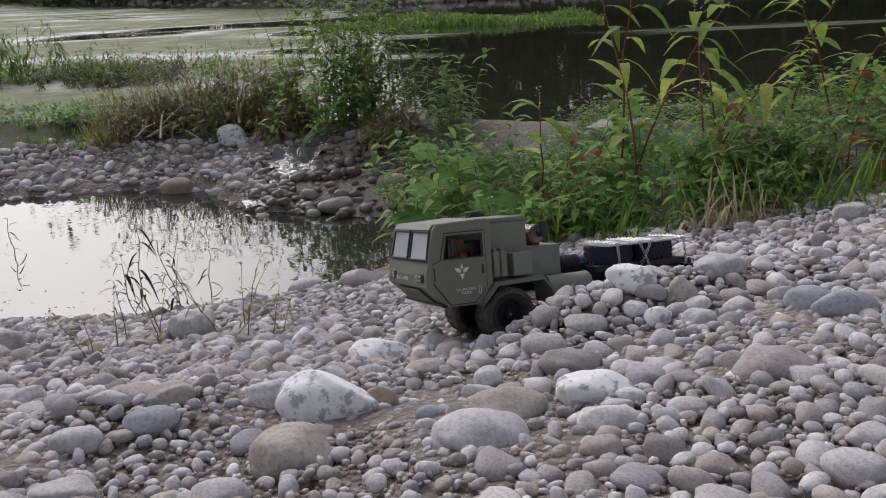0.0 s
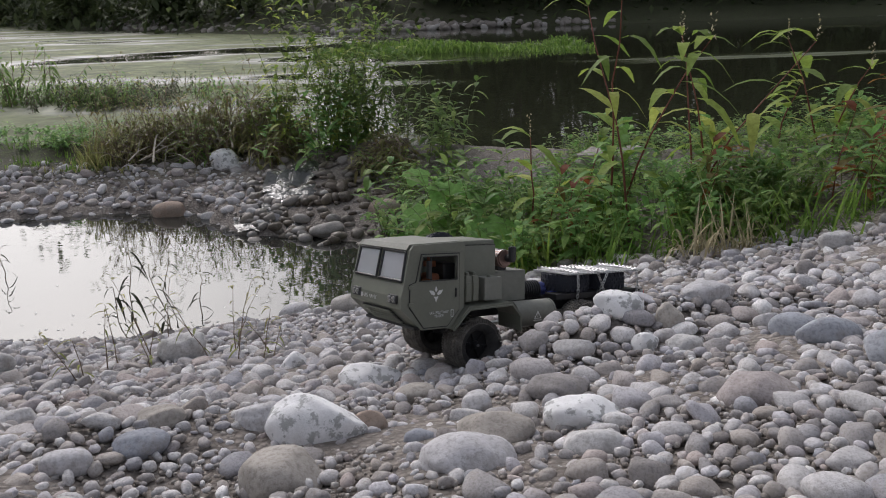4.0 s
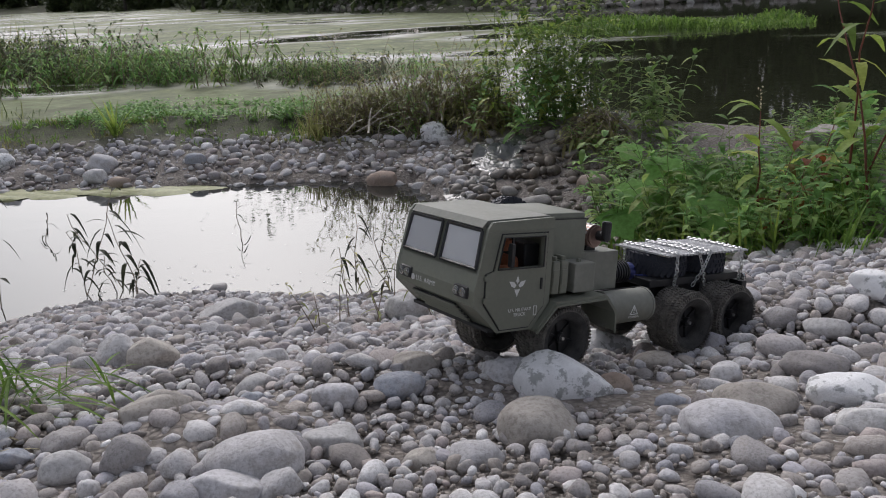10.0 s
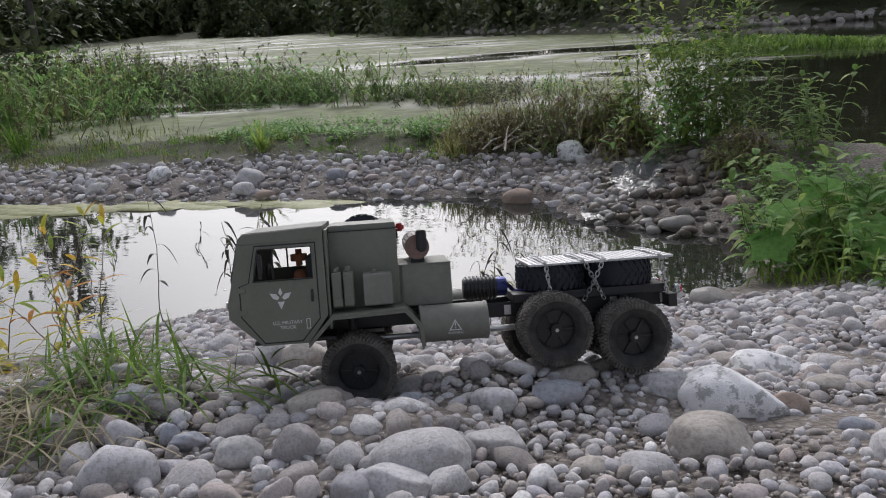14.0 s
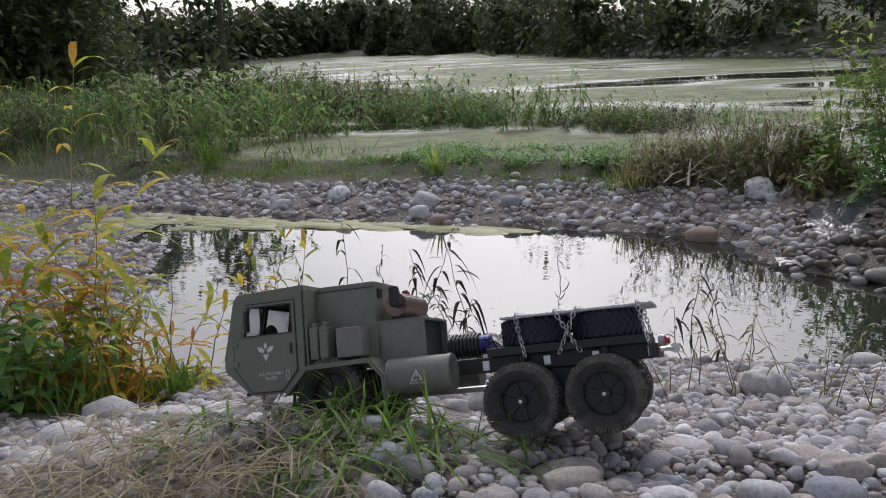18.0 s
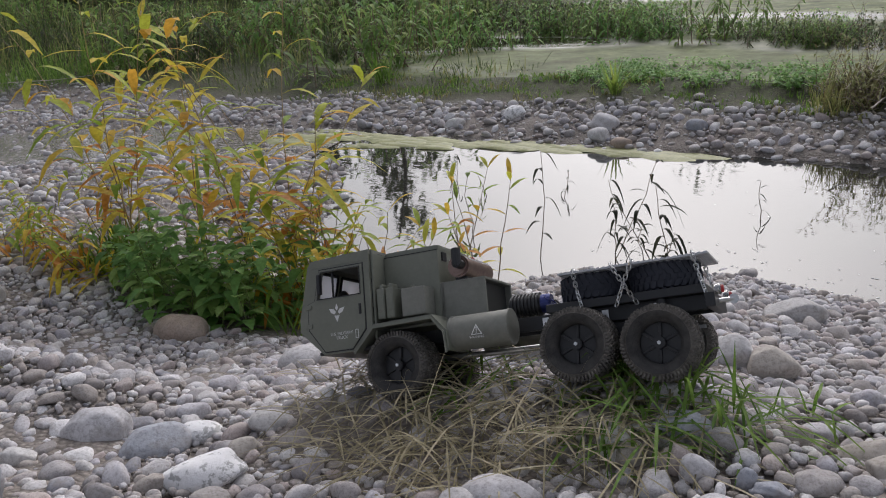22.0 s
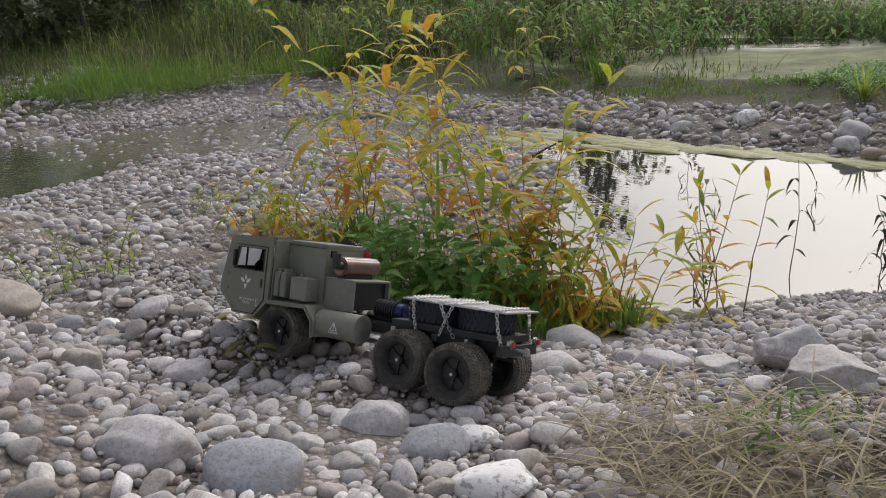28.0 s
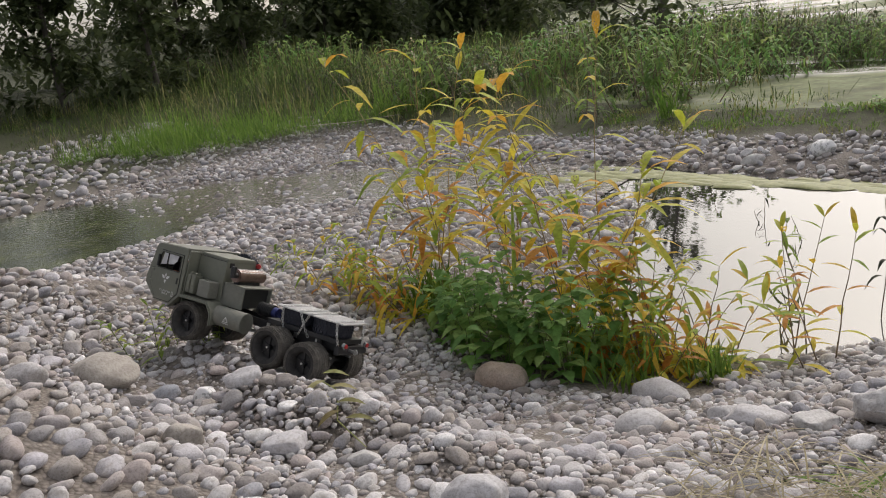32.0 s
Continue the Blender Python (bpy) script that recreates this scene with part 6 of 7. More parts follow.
# the flattened tuft on the near bank: fallen straw, and green blades at its pond side
for k, (x, y, n_, l) in enumerate([(-0.76, 0.93, 170, 0.12), (-0.87, 0.9, 150, 0.12), (-0.66, 0.97, 140, 0.11), (-0.72, 0.86, 150, 0.12), (-0.6, 0.94, 100, 0.11), (-0.8, 0.84, 80, 0.11), (-0.93, 0.96, 60, 0.11)]):
    tuft("trampled_grass", 120 + k, at_ground(x, y, 30 * k, 0.006), "trampled straw-coloured grass lying over the gravel", n_, l, 0.0021, 0.1, grass_dry, 1.0, "grass tufts", "", 0.98)
for k, (x, y, n_, l, fall) in enumerate([(-0.6, 1.0, 70, 0.12, 0.5), (-0.66, 1.04, 60, 0.11, 0.5), (-0.56, 0.97, 60, 0.1, 0.6), (-0.62, 0.93, 50, 0.11, 0.7), (-0.78, 0.98, 40, 0.11, 0.8), (-0.5, 1.02, 40, 0.09, 0.6), (-0.84, 1.02, 30, 0.1, 0.8)]):
    tuft("green_grass", 140 + k, at_ground(x, y, 40 * k, 0.004), "fresh green arching grass blades in a trampled tuft", n_, l, 0.0034, 0.06, grass_green, 1.1, "grass tufts", "", fall)
for k, (x, y) in enumerate([(-2.99, 1.39), (-2.75, 1.5), (-2.13, 0.68), (-2.05, 0.78), (-3.5, 2.2), (-3.3, 0.9)]):
    herb("seedling", 140 + k, at_ground(x, y), "small yellow-green seedling on the gravel bar", "wild plant", 5, 0.12, 0.06, 0.011, 6, leaf_lime, stem_green, 0.03, 0.5, 0.5, 0.0012, "seedlings on the gravel")
fallen = Greens()
fallen.stem([Vector((0.0, 0, 0.015)), Vector((0.08, 0.01, 0.03)), Vector((0.17, -0.01, 0.025)), Vector((0.26, 0.01, 0.02))], 0.002, 0.001)
for k in range(7):
    fallen.leaf((0.03 * k, 0, 0.03), (0.5, (-1) ** k * 0.8, 0.4), 0.05, 0.014, 0.5)
ob = thing("fallen_twig", at_ground(-1.62, 0.8, -20), "fallen leafy twig lying on the stones", "twig")
part("twig", fallen.mesh("twig", leaf_olive), leaf_olive, ob)

# the green bank to the right of the fall
bank_group = "plants of the green bank"
lush = [herb("bank_herb", 200 + k, at_ground(0.3, 2.45), "lush green herb clump on the bank", "wild plant", 13, 0.28, 0.105, 0.036 if k % 2 else 0.024, 9, mat, stem_green, 0.08, 0.6, 0.5, 0.0017, bank_group, 0.08) for k, mat in enumerate((leaf_green, leaf_green, leaf_dark, leaf_dark))]
grasses = [tuft("bank_grass", 210 + k, at_ground(0.6, 2.2), "long arching grass tuft on the bank", 80, 0.2, 0.005, 0.08, mat, 2.2, bank_group) for k, mat in enumerate((grass_green, grass_green, grass_dry))]
lush[1].matrix_basis, lush[2].matrix_basis, lush[3].matrix_basis = at_ground(0.5, 2.5), at_ground(0.42, 2.6), at_ground(0.75, 2.3)
grasses[1].matrix_basis, grasses[2].matrix_basis = at_ground(0.9, 2.2), at_ground(0.76, 1.9)


def edge_y(x):
    return 2.32 - 0.72 * max(0.0, min(0.95, x - 0.25))


for k in range(150):
    x = place_rng.uniform(0.22, 2.1)
    y = edge_y(x) + 0.06 + place_rng.random() ** 1.6 * 1.1
    if y > 3.85 or (x < 0.4 and y < 2.5):
        continue
    tall = place_rng.uniform(0.42, 0.74) * (1.0 if y < edge_y(x) + 0.45 else 0.7)
    m = at_ground(x, y, place_rng.uniform(0, 360)) @ Matrix.Scale(tall, 4)
    copy = copy_thing(place_rng.choice(lush * 4 + grasses[:2] if x < 0.95 else lush * 2 + grasses[:2] * 3), m)
    copy.scale = (tall, tall, tall)
for k in range(80):
    x, y = place_rng.uniform(0.2, 2.2), place_rng.uniform(2.45, 3.3)
    if float(outline_distance(np.array([x]), np.array([y]), MERE)[0]) < 0.03 or float(outline_distance(np.array([x]), np.array([y]), POND)[0]) < 0.1:
        continue
    low = place_rng.uniform(0.28, 0.5)
    copy = copy_thing(place_rng.choice(lush + grasses), at_ground(x, y, place_rng.uniform(0, 360)))
    copy.scale = (low * 1.3, low * 1.3, low)
for k in range(8):
    x = 0.62 + 0.15 * k * place_rng.uniform(0.7, 1.0)
    copy_thing(place_rng.choice(grasses[:2]), at_ground(x, edge_y(x) + place_rng.uniform(0, 0.1), place_rng.uniform(0, 360)))
for k, (x, y, h, n_) in enumerate([(0.72, 2.25, 0.62, 2), (0.8, 2.3, 0.5, 2), (0.92, 2.35, 0.46, 2), (0.55, 2.45, 0.34, 2), (1.25, 2.5, 0.34, 3)]):
    herb("knotweed", 230 + k, at_ground(x, y), "tall knotweed with red jointed stems and drooping lime-green leaves", "wild plant", n_, h, 0.18, 0.042, 9, leaf_lime, stem_red, 0.04, 0.3, 0.7, 0.0035, "knotweed on the bank", 0.3, 2, 0.4, 0.6)
rust = herb("dock", 238, at_ground(0.85, 2.15), "rust-red withering dock among green herbs", "wild plant", 4, 0.24, 0.12, 0.03, 5, leaf_rust, stem_red, 0.03, 0.4, 0.6, 0.002, bank_group)
for x, y in ((1.1, 1.95), (0.55, 2.3), (1.3, 2.1)):
    copy_thing(rust, at_ground(x, y, 50 * x))
broad = Greens()
rnd = random.Random(5)
for x, y, z, size in ((0.0, 0.0, 0.17, 0.13), (0.13, -0.22, 0.18, 0.14), (0.1, 0.1, 0.2, 0.1), (0.18, 0.02, 0.2, 0.1), (0.0, 0.25, 0.22, 0.08), (-0.06, -0.12, 0.12, 0.11), (0.22, -0.2, 0.15, 0.1), (0.05, -0.05, 0.24, 0.09)):
    broad.ragged((x, y, z), (rnd.uniform(-0.3, 0.3), -1, -0.35), size, size * 1.0, 0.25, rnd)
ob = thing("burdock", at_ground(0.25, 2.62), "broad-leaved plant with large lobed bright green leaves", "wild plant")
part("foliage", broad.mesh("foliage", leaf_broad), leaf_broad, ob)
wood = Greens()
for x, y, z in ((0.0, 0.05, 0.17), (0.13, -0.15, 0.18), (0.1, 0.12, 0.2)):
    wood.stem([Vector((0.05, 0.05, -0.02)), Vector((x, y + 0.05, z * 0.6)), Vector((x, y, z))], 0.003, 0.002)
part("stalk", wood.mesh("stalk", stem_green), stem_green, ob)
for k, (x, y) in enumerate([(0.3, 2.3), (0.38, 2.24), (0.24, 2.38), (0.45, 2.18), (0.2, 2.46)]):
    tuft("overhanging_grass", 250 + k, at_ground(x, y), "pale green grass hanging over the water", 24, 0.17, 0.006, 0.05, leaf_lime, 2.0, bank_group)

for k, (x, y) in enumerate([(0.76, 1.89), (0.82, 1.86)]):
    tuft("straw_clump", 1320 + k, at_ground(x, y), "dry straw-coloured grass clump at the foot of the bank", 70, 0.15, 0.003, 0.05, grass_dry, 1.6, bank_group)
# bushes, driftwood and sedge round the fall
for k, (x, y, h, n_, mat) in enumerate([(0.02, 3.85, 0.58, 14, leaf_lime), (0.1, 3.75, 0.5, 14, leaf_green), (-0.08, 3.95, 0.56, 14, leaf_lime), (0.15, 3.95, 0.6, 12, leaf_lime), (0.05, 4.05, 0.55, 12, leaf_green), (0.25, 3.8, 0.32, 10, leaf_green), (0.02, 3.68, 0.25, 10, leaf_dark), (0.32, 3.5, 0.25, 10, leaf_green), (-0.2, 4.0, 0.35, 10, leaf_lime)]):
    herb("water_mint", 270 + k, at_ground(x, y), "bushy green waterside herb above the fall", "wild plant", n_, h * 1.18, 0.1, 0.026, 19, mat, stem_green, 0.08, 0.35, 0.5, 0.002, "bushes above the fall", 0.05)
for k in range(26):
    x, y = place_rng.uniform(-1.05, -0.15), place_rng.uniform(3.95, 4.4)
    if k < 20:
        herb("sedge", 300 + k, at_ground(x, y), "withered olive-brown sedge on a driftwood heap", "wild plant", 7, place_rng.uniform(0.2, 0.42), 0.07, 0.012, 12, leaf_green if k % 3 == 0 else leaf_olive, stem_brown, 0.06, 0.4, 0.6, 0.0016, "sedge on the driftwood", 0.05, split=False)
    else:
        tuft("sedge_tuft", 330 + k, at_ground(x, y), "brown-green sedge tuft on driftwood", 90, 0.2, 0.004, 0.07, leaf_olive, 0.8, "sedge on the driftwood")
def brush(seed, m, wide, high):
    """A tangle of thin dead stalks with withered leaves."""
    rnd = random.Random(seed)
    wood, leaves = Greens(), Greens()
    for k in range(240):
        a, q = rnd.uniform(0, 6.283), wide * math.sqrt(rnd.random())
        p = Vector((q * math.cos(a), 0.6 * q * math.sin(a), high * (1 - (q / wide) ** 2) * rnd.random()))
        b_, l = rnd.uniform(0, 6.283), rnd.uniform(0.08, 0.3)
        way = Vector((math.cos(b_), 0.7 * math.sin(b_), rnd.uniform(-0.25, 0.6))) * l
        wood.stem([p - way * 0.5, p + Vector((0, 0, rnd.uniform(-0.02, 0.03))), p + way * 0.5 + Vector((0, 0, -0.02))], rnd.uniform(0.0012, 0.003), 0.0008, 4)
        for j in range(3):
            leaves.leaf(p + way * rnd.uniform(-0.5, 0.5), (rnd.gauss(0, 1), rnd.gauss(0, 1), rnd.gauss(0.2, 0.6)), rnd.uniform(0.03, 0.08), rnd.uniform(0.006, 0.014), 0.6, 3)
    ob = thing("brush_heap", m, "tangled brown heap of dead stalks and withered leaves", "brushwood", "brush above the fall")
    tagged(part("stalk_tangle", wood.mesh("stalk_tangle", stem_brown), stem_brown, ob), kind="stuff")
    tagged(part("foliage", leaves.mesh("foliage", leaf_olive), leaf_olive, ob), kind="stuff")


for k, (x, y, wide, high) in enumerate([(-0.85, 4.2, 0.2, 0.16), (-0.65, 4.25, 0.22, 0.22), (-0.45, 4.27, 0.22, 0.24), (-0.3, 4.12, 0.18, 0.22), (-0.2, 3.9, 0.14, 0.12), (0.2, 3.5, 0.16, 0.1)]):
    brush(1300 + k, at_ground(x, y, 15 * k), wide, high)
for k in range(64):
    x, y = place_rng.uniform(-0.95, 0.0), place_rng.uniform(3.92, 4.2)
    l = place_rng.uniform(0.15, 0.5)
    g = Greens()
    a = place_rng.uniform(-0.5, 0.5)
    pts = [Vector((math.cos(a) * l * (s - 0.5), math.sin(a) * l * (s - 0.5), 0.02 + 0.05 * math.sin(3 * s + k))) for s in (0, 0.25, 0.5, 0.75, 1)]
    g.stem(pts, place_rng.uniform(0.0025, 0.006), 0.0015, 6)
    thing("driftwood_stick", at_ground(x, y, place_rng.uniform(0, 180), place_rng.uniform(0, 0.05)), "grey weathered driftwood stick in a tangled heap", "stick", "driftwood heap", "", g.mesh("driftwood_stick", stick_mat))

# low growth on the far shore, the reed patch and the island in the mere
for k in range(46):
    x, y = place_rng.uniform(-2.4, -1.1), place_rng.uniform(4.3, 5.1)
    herb("cress", 400 + k, at_ground(x, y), "low dark water cress in the algae", "water plant", 12, place_rng.uniform(0.04, 0.1), 0.06, 0.022, 6, leaf_dark, stem_green, 0.09, 0.9, 0.7, 0.0012, "cress in the shallows", split=False)
tuft("reed_tuft", 450, at_ground(-2.0, 4.12), "upright bright green reed tuft on the far shore", 26, 0.3, 0.011, 0.03, leaf_lime, 0.7, "reeds")
tuft("reed_tuft", 451, at_ground(-3.6, 4.3), "upright reed tuft on the far shore", 40, 0.4, 0.01, 0.06, grass_green, 0.7, "reeds")
isle = [herb("island_shrub", 460 + k, at_ground(-3, 6.6), "dark leafy shrub growing out of the backwater", "shrub", 26, 0.42, 0.13, 0.032, 14, mat, stem_brown, 0.22, 0.8, 0.8, 0.004, "island shrubs", 0.05, split=False) for k, mat in enumerate((leaf_dark, leaf_green, tree_leaf))]
isle[1].matrix_basis, isle[2].matrix_basis = at_ground(-2.2, 6.4), at_ground(-4.4, 7.4)
for k in range(60):
    s = place_rng.random()
    x = -0.9 - 6.5 * s + place_rng.uniform(-0.3, 0.3)
    y = 5.95 + 2.4 * s * s + 0.9 * s + place_rng.uniform(-0.1, 0.9)
    tall = place_rng.uniform(0.4, 0.9) * (0.6 + 0.7 * s)
    one = copy_thing(place_rng.choice(isle), at_ground(x, y, place_rng.uniform(0, 360)))
    one.scale = (tall, tall, tall)

for k in range(70):
    x, y = place_rng.uniform(-4.2, -0.9), place_rng.uniform(4.0, 4.55)
    tuft("moss_tuft", 1200 + k, at_ground(x, y, 0, 0, 0), "low mossy green tuft on the mud behind the far shore", 60, 0.05, 0.006, 0.11, grass_green if k % 3 else leaf_olive, 0.9, "moss tufts")
# algae mats along the near edge of the far shore
rnd = random.Random(3)
for k in range(90):
    s = rnd.random()
    x, y = -1.5 - 2.0 * s + rnd.uniform(-0.1, 0.1), 3.46 + rnd.uniform(-0.3 * s - 0.02, 0.03)
    w = rnd.uniform(0.05, 0.16)
    rim = [(w * math.cos(a) * (1 + 0.3 * math.sin(3 * a + k)), 0.4 * w * math.sin(a) * (1 + 0.3 * math.sin(2 * a + k))) for a in [6.283 * j / 18 for j in range(18)]]
    verts = [(u, v, -0.004) for u, v in rim] + [(0.7 * u, 0.7 * v, 0.003 + 0.0015 * math.sin(5 * j)) for j, (u, v) in enumerate(rim)] + [(0, 0, 0.004)]
    faces = [(j, (j + 1) % 18, 18 + (j + 1) % 18, 18 + j) for j in range(18)] + [(18 + j, 18 + (j + 1) % 18, 36) for j in range(18)]
    thing("algae_mat", pose(x, y, 0.0008 * (k % 9) + 0.0003), "yellow-green floating algae mat by the far shore", "algae", "algae mats", "", mesh_of("algae_mat", verts, faces, algae_mat, True))
flecks = Greens()
for k in range(200):
    x, y = rnd.uniform(-1.3, -0.1), 2.27 + abs(rnd.gauss(0, 0.12)) if k < 150 else rnd.uniform(2.3, 3.3)
    q = rnd.uniform(0.0012, 0.0035)
    at = len(flecks.v)
    flecks.v += [Vector((x + q * math.cos(a) * rnd.uniform(0.6, 1.6), y + q * math.sin(a) * rnd.uniform(0.6, 1.2), 0.0008)) for a in (0, 1.05, 2.1, 3.14, 4.2, 5.25)] + [Vector((x, y, 0.002))]
    flecks.f += [(at + j, at + (j + 1) % 6, at + 6) for j in range(6)]
thing("foam_flecks", None, "small flecks of foam and plant bits drifting on the pond", "foam", "", "stuff", flecks.mesh("foam_flecks", decal))

# grass bank beyond the stream, in clumps: fresh by the water, rank and dull behind
fresh, rank, dead = Greens(), Greens(), Greens()
rnd = random.Random(9)
for k in range(2600):
    x, y = rnd.uniform(-13.0, -2.9), rnd.uniform(1.6, 9.0)
    foot = 3.85 + 0.1 * math.sin(x * 2) if x > -6.3 else 3.85 - 1.25 * min(1.0, (-6.3 - x) / 0.5) if x > -6.8 else 2.55 - 0.45 * min(1.0, -6.8 - x)
    if y < foot + 0.1 * math.sin(9 * x) or x > -3.6 and y > 4.9:
        continue
    deep = y - foot
    low = x > -4.7
    lush_spot = -8.2 < x < -6.2 and deep < 1.2
    high = (0.05 if low else 0.14) + (0.015 if low else 0.1) * min(deep, 3.0) + 0.05 * math.sin(3.1 * x + 2.3 * y)
    if lush_spot:
        high = 0.24 + 0.06 * deep + 0.05 * math.sin(3.1 * x + 2.3 * y)
    z = max(float(ground_height(x, y)), MERE_Z)
    lot = fresh if lush_spot or rnd.random() < 0.12 else dead if rnd.random() < 0.3 else rank
    for j in range(44 if lush_spot else 14):
        a, r = rnd.uniform(0, 6.283), 0.14 * math.sqrt(rnd.random())
        lot.leaf((x + r * math.cos(a), y + r * math.sin(a), z), (rnd.gauss(0, 0.35), rnd.gauss(0, 0.35), 1), max(0.04, high) * rnd.uniform(0.5, 1.5), 0.006 + 0.002 * (deep > 1.5), 1.1 * rnd.random(), 3)
thing("grass_bank", None, "fresh bright green grass at the foot of the bank beyond the stream", "grass", "", "stuff", fresh.mesh("grass_bank", grass_green))
thing("rank_grass", None, "rank dull green grass and weeds covering the bank beyond the stream", "grass", "", "stuff", rank.mesh("rank_grass", rank_leaf))
thing("dead_stalks", None, "dead straw-coloured stalks among the rank grass", "grass", "", "stuff", dead.mesh("dead_stalks", leaf_olive))
for k in range(34):
    x, y = rnd.uniform(-12, -3.4), rnd.uniform(4.6, 8.5)
    one = copy_thing(rnd.choice(isle), at_ground(x, y, rnd.uniform(0, 360)))
    tall = rnd.uniform(0.7, 1.5)
    one.scale = (tall, tall, tall)
log = Greens()
log.stem([Vector((-0.7, -0.15, 0.04)), Vector((-0.2, 0, 0.1)), Vector((0.4, 0.12, 0.12)), Vector((0.9, 0.2, 0.16))], 0.03, 0.015, 8)
thing("fallen_branch", at_ground(-6.4, 3.5), "bare grey fallen branch at the foot of the grass", "branch", "", "", log.mesh("fallen_branch", stick_mat))

# the thicket round the upper water and the wood behind the bank
SHORE = [(18, 18.0), (6, 18.4), (-1, 19.0), (-8, 28), (-18, 47), (-46, 78), (-37, 33), (-15, 14), (-13.5, 6), (-14, -1), (-13, -8), (-17, -8), (-18, 0), (-17, 8)]
thicket = Greens()
for (ax, ay), (bx, by) in zip(SHORE, SHORE[1:]):
    span = math.hypot(bx - ax, by - ay)
    for k in range(int(span * (420 if ax > -2 else 520 if ax < -10 and by < 35 else 250))):
        s, high = rnd.random(), rnd.random() ** 1.4
        x, y = ax + (bx - ax) * s + rnd.gauss(0, 0.7), ay + (by - ay) * s + rnd.gauss(0, 0.7)
        tall = (1.5 + 0.06 * max(0, y)) * (1.35 if x > -2.5 else 2.6 if x < -9 and y < 35 else 1.0) * (0.8 + 0.2 * math.sin(1.3 * x + 0.7 * y) * math.sin(0.6 * x - y))
        size = rnd.uniform(0.7, 1.3) * (0.075 + 0.0082 * math.hypot(x, y))
        thicket.leaf((x, y, 0.12 + tall * high), (rnd.gauss(0, 1), rnd.gauss(0, 1), rnd.gauss(0.3, 0.7)), size, size * 0.5, 0.4, 2)
thing("thicket", None, "dense dark thicket of shrubs along the far shore", "shrubs", "", "stuff", thicket.mesh("thicket", tree_leaf))
# the far shore: reeds, bushes and the wood's edge
far_reeds = Greens()
for k in range(3600):
    x = rnd.uniform(-0.2, 3.0)
    y = 9.7 + 1.5 * rnd.random() + 0.12 * (x - 1.5) ** 2 * 0.2 + 0.25 * math.sin(2 * x)
    far_reeds.leaf((x, y, 0.1), (rnd.uniform(-0.5, 0.5), rnd.uniform(-0.5, 0.5), 1), rnd.uniform(0.1, 0.3) * (1 + 0.4 * math.sin(3 * x + y)), 0.022, 0.6, 2)
thing("far_reeds", None, "low islet of bright green reeds in the backwater", "reeds", "", "stuff", far_reeds.mesh("far_reeds", grass_green))
rim = np.stack([rng.uniform(-6, 9, 900), rng.uniform(0, 2.2, 900)], -1)
rim[:, 1] += 16.6 + np.maximum(0, -0.5 - rim[:, 0]) * 1.3
spots = np.stack([rim[:, 0], rim[:, 1], 0.12 + 0.12 * (rim[:, 1] - 16.6 - np.maximum(0, -0.5 - rim[:, 0]) * 1.3)], -1)
thing("far_bank_stones", None, "pale grey stones along the far bank of the backwater", "stones", "", "stuff", joined_stones("far_bank_stones", rng, spots, rng.uniform(0.03, 0.11, 900), 2, grit_mat, 0.3))


def wood_tree(seed, height, m, leaves=80, size=1.0):
    """Tapered trunk, limbs and a ragged crown of leaf clumps."""
    rnd = random.Random(seed)
    wood, crown = Greens(), Greens()
    top = Vector((rnd.uniform(-0.4, 0.4), rnd.uniform(-0.4, 0.4), height))
    trunk = [Vector((0, 0, -0.3)).lerp(top, s) + Vector((rnd.uniform(-0.1, 0.1), rnd.uniform(-0.1, 0.1), 0)) * s for s in (0, 0.2, 0.45, 0.7, 1)]
    wood.stem(trunk, 0.025 * height, 0.005 * height, 8)
    for k in range(24):
        s = 0.02 + 0.93 * rnd.random() ** 1.3
        p = along(trunk, s)
        a = rnd.uniform(0, 6.28)
        l = height * 0.34 * (1.15 - s) * rnd.uniform(0.6, 1.2)
        q = p + Vector((math.cos(a) * l, math.sin(a) * l, l * rnd.uniform(0.1, 0.6)))
        wood.stem([p, p.lerp(q, 0.5) + Vector((0, 0, -0.05 * l)), q], 0.008 * height, 0.002 * height, 5)
        for j in range(leaves):
            c = p.lerp(q, rnd.uniform(0.25, 1.1)) + Vector((rnd.gauss(0, 0.3), rnd.gauss(0, 0.3), rnd.gauss(0, 0.28))) * (0.25 + l * 0.35)
            crown.leaf(c, (rnd.gauss(0, 1), rnd.gauss(0, 1), rnd.gauss(0, 0.6)), size * rnd.uniform(0.28, 0.52), size * 0.26, 0.3, 2)
    ob = thing("tree", m, "dark leafy tree at the edge of the wood", "tree", "trees of the far shore")
    part("trunk", wood.mesh("trunk", bark), bark, ob)
    part("crown", crown.mesh("crown", tree_leaf), tree_leaf, ob)
    return ob


woods = [wood_tree(500 + k, 5.5 + k, at_ground(3 + 4 * k, 20 + k)) for k in range(3)]
for k in range(34):
    u = k / 33
    x, y = 17 - 19 * u + place_rng.uniform(-1, 1), 18.6 + place_rng.uniform(0, 5) + 2.0 * (u > 0.9)
    one = copy_thing(place_rng.choice(woods), at_ground(x, y, place_rng.uniform(0, 360)))
    one.scale = [(place_rng.uniform(0.6, 1.05) if x > 2.5 else place_rng.uniform(0.25, 0.36)) if k % 3 else 0.28] * 3
for k in range(26):
    u = k / 25
    x, y = -2 - 44 * u + place_rng.uniform(-2, 2), 21 + 52 * u + place_rng.uniform(0, 7)
    one = copy_thing(place_rng.choice(woods), at_ground(x, y, place_rng.uniform(0, 360)))
    one.scale = [place_rng.uniform(0.3, 0.42) * (0.8 + 1.3 * u)] * 3
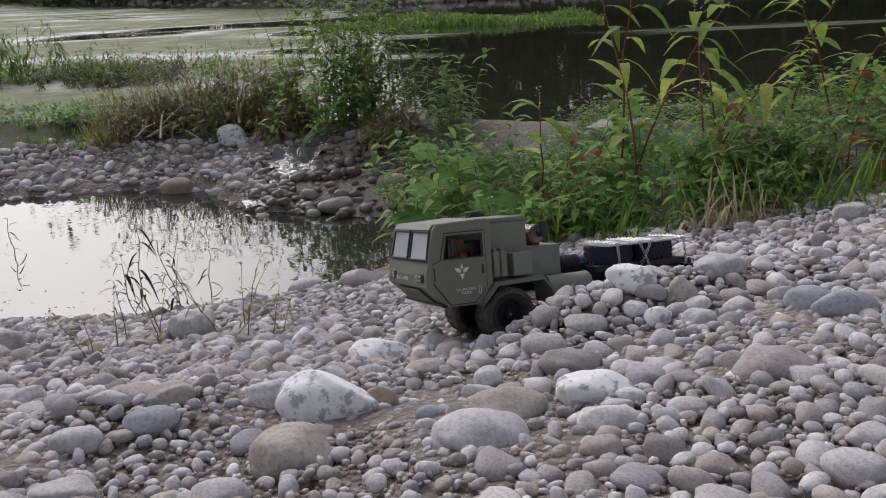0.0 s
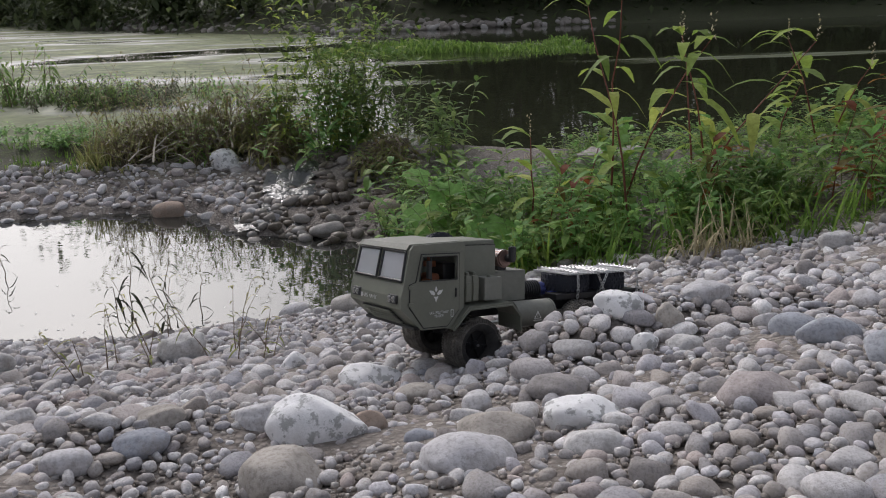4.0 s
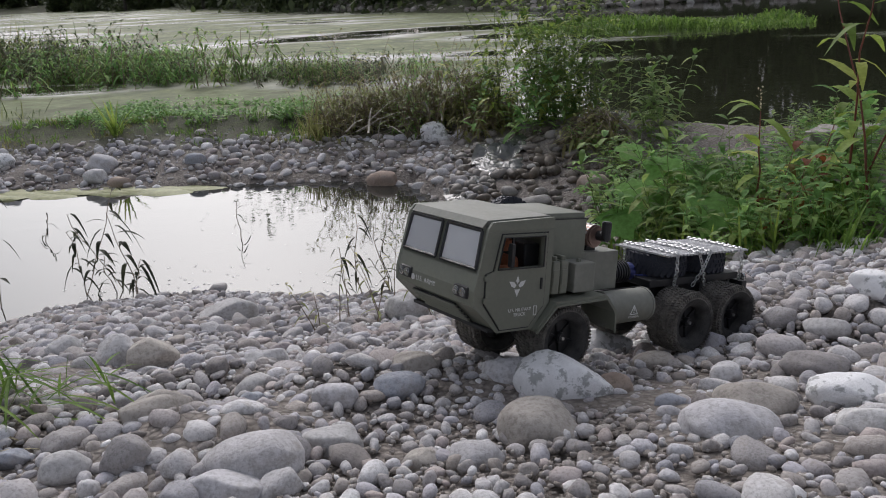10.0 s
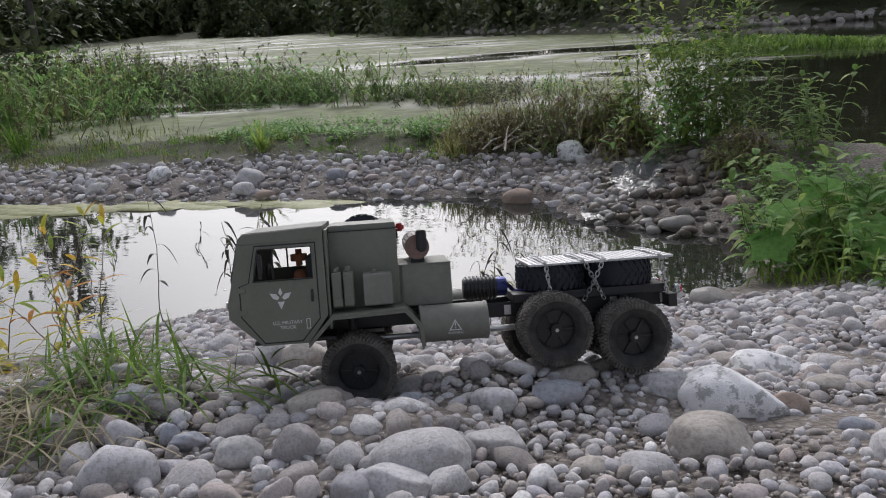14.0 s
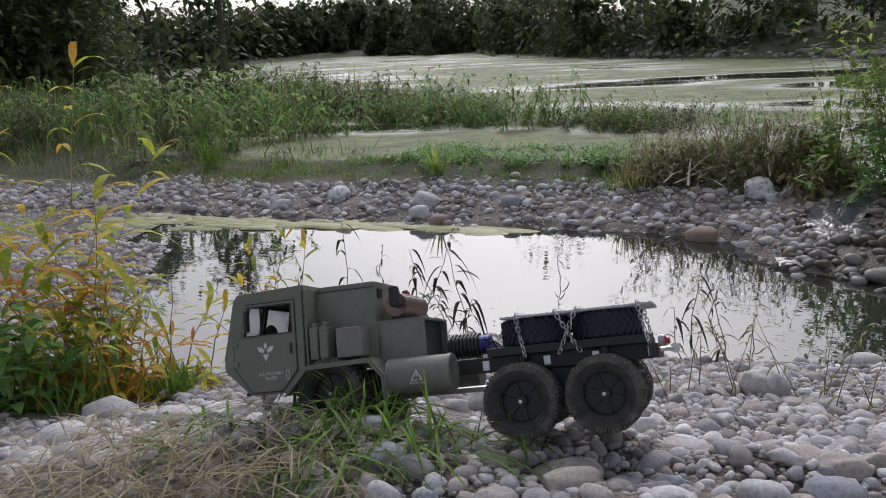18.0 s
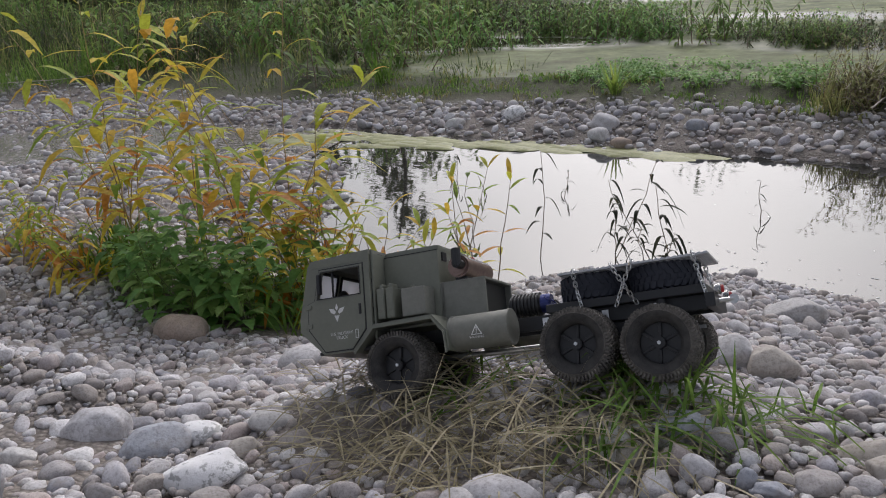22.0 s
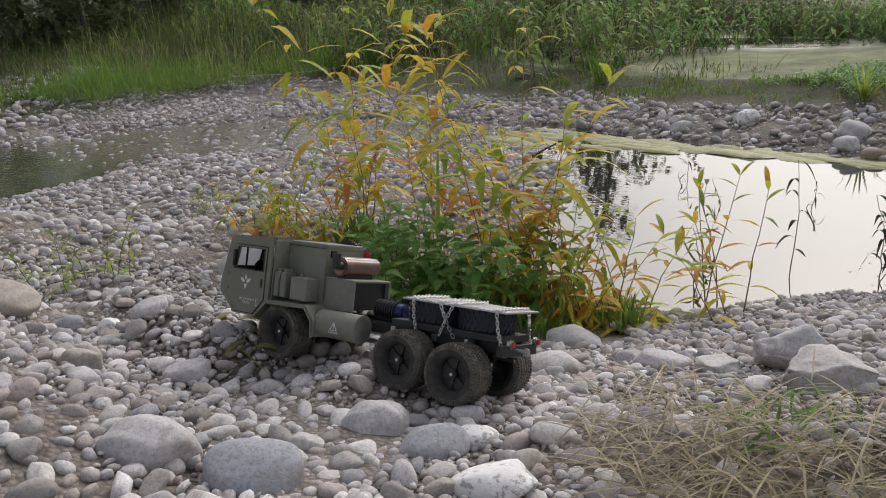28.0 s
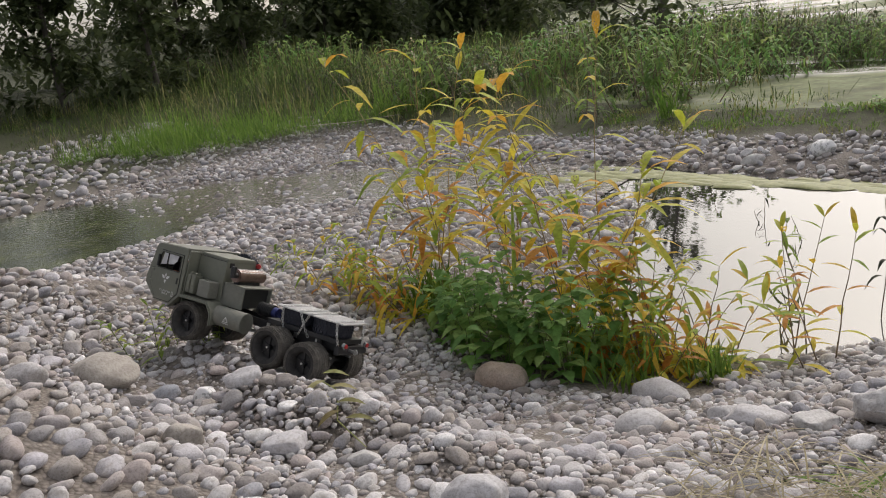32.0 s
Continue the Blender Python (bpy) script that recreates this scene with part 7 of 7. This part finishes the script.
for k in range(26):
    u = k / 25
    x, y = -12.5 - 22 * u * u + place_rng.uniform(-1.5, 1.5), 1.5 + 9 * (u * 7 % 1) + 22 * u * u
    one = copy_thing(place_rng.choice(woods), at_ground(x, y, place_rng.uniform(0, 360)))
    one.scale = [place_rng.uniform(0.24, 0.36) * (1 + 0.9 * u)] * 3
for k in range(18):
    u = k / 17
    x, y = -16 - 32 * u + place_rng.uniform(-2, 2), 16 + 20 * u + place_rng.uniform(-3, 3)
    one = copy_thing(place_rng.choice(woods), at_ground(x, y, place_rng.uniform(0, 360)))
    one.scale = [place_rng.uniform(0.5, 0.8)] * 3


wood_tree(521, 2.3, at_ground(-6.1, 7.6), 45, 0.3)
wood_tree(522, 1.9, at_ground(-7.4, 8.2), 45, 0.3)
# unseen trees added behind the gravel bank to keep some sky light off the stones
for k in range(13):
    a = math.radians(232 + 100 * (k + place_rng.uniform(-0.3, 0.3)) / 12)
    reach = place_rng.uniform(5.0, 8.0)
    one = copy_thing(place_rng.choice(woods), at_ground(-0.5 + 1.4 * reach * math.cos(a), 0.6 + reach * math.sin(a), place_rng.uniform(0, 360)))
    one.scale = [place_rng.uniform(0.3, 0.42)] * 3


# ---- what moves ----
# rise of the near wheels of each axle in their arches: seconds, metres
TRAVEL = {
    0.0: [(0.0, 0.004), (2.0, 0.0), (6.0, -0.009), (9.0, 0.01), (13.0, 0.002), (13.5, -0.004), (14.0, -0.010), (14.5, -0.009), (15.0, -0.007), (15.5, -0.003), (18.0, 0.02), (19.0, 0.02), (20.0, 0.02), (22.0, 0.004), (23.0, 0.006), (24.0, 0.008), (25.5, 0.002), (28.0, 0.01), (30.0, 0.014), (31.0, -0.002), (32.0, 0.004)],
    -0.2025: [(9.0, 0.004), (11.0, 0.004), (13.0, 0.006), (14.0, 0.016), (15.0, 0.008), (15.5, 0.006), (18.0, -0.004), (19.0, -0.008), (20.0, 0.0), (21.0, 0.004), (22.0, 0.004), (23.0, 0.002), (24.0, 0.002), (25.5, 0.0), (28.0, 0.004), (30.0, 0.006), (31.0, 0.004), (32.0, 0.006)],
    -0.284: [(9.0, 0.004), (11.0, 0.008), (13.0, 0.004), (14.0, 0.002), (15.0, 0.008), (15.5, 0.004), (18.0, -0.003), (19.0, -0.012), (20.0, -0.01), (21.0, -0.008), (22.0, -0.004), (23.0, 0.0), (24.0, 0.002), (25.5, 0.0), (28.0, 0.0), (30.0, 0.006), (31.0, 0.01), (32.0, -0.002)],
}


def motions():
    walk(truck, [(t, pose(x, y, z, rx, ry, rz)) for t, x, y, z, rx, ry, rz in TRUCK])
    times = [r[0] for r in TRUCK]
    spots = np.array([r[1:4] for r in TRUCK])
    headings = np.radians([r[6] for r in TRUCK])
    ahead = np.stack([np.cos(headings), np.sin(headings), 0 * headings], -1)
    steps = np.diff(spots, axis=0)
    gone = np.concatenate([[0], np.cumsum((steps * (ahead[1:] + ahead[:-1]) / 2).sum(-1))])
    for wheel, x, s in wheels:
        rows = []
        for k in range(321):
            t = k / 10
            lift = float(np.interp(t, *zip(*TRAVEL[x])))
            if s < 0:
                lift = -0.3 * lift
            rows.append((t, pose(x, s * 0.0545, 0.0395 + lift, 0, math.degrees(np.interp(t, times, gone) / 0.038), 0)))
        walk(wheel, rows)


motions()
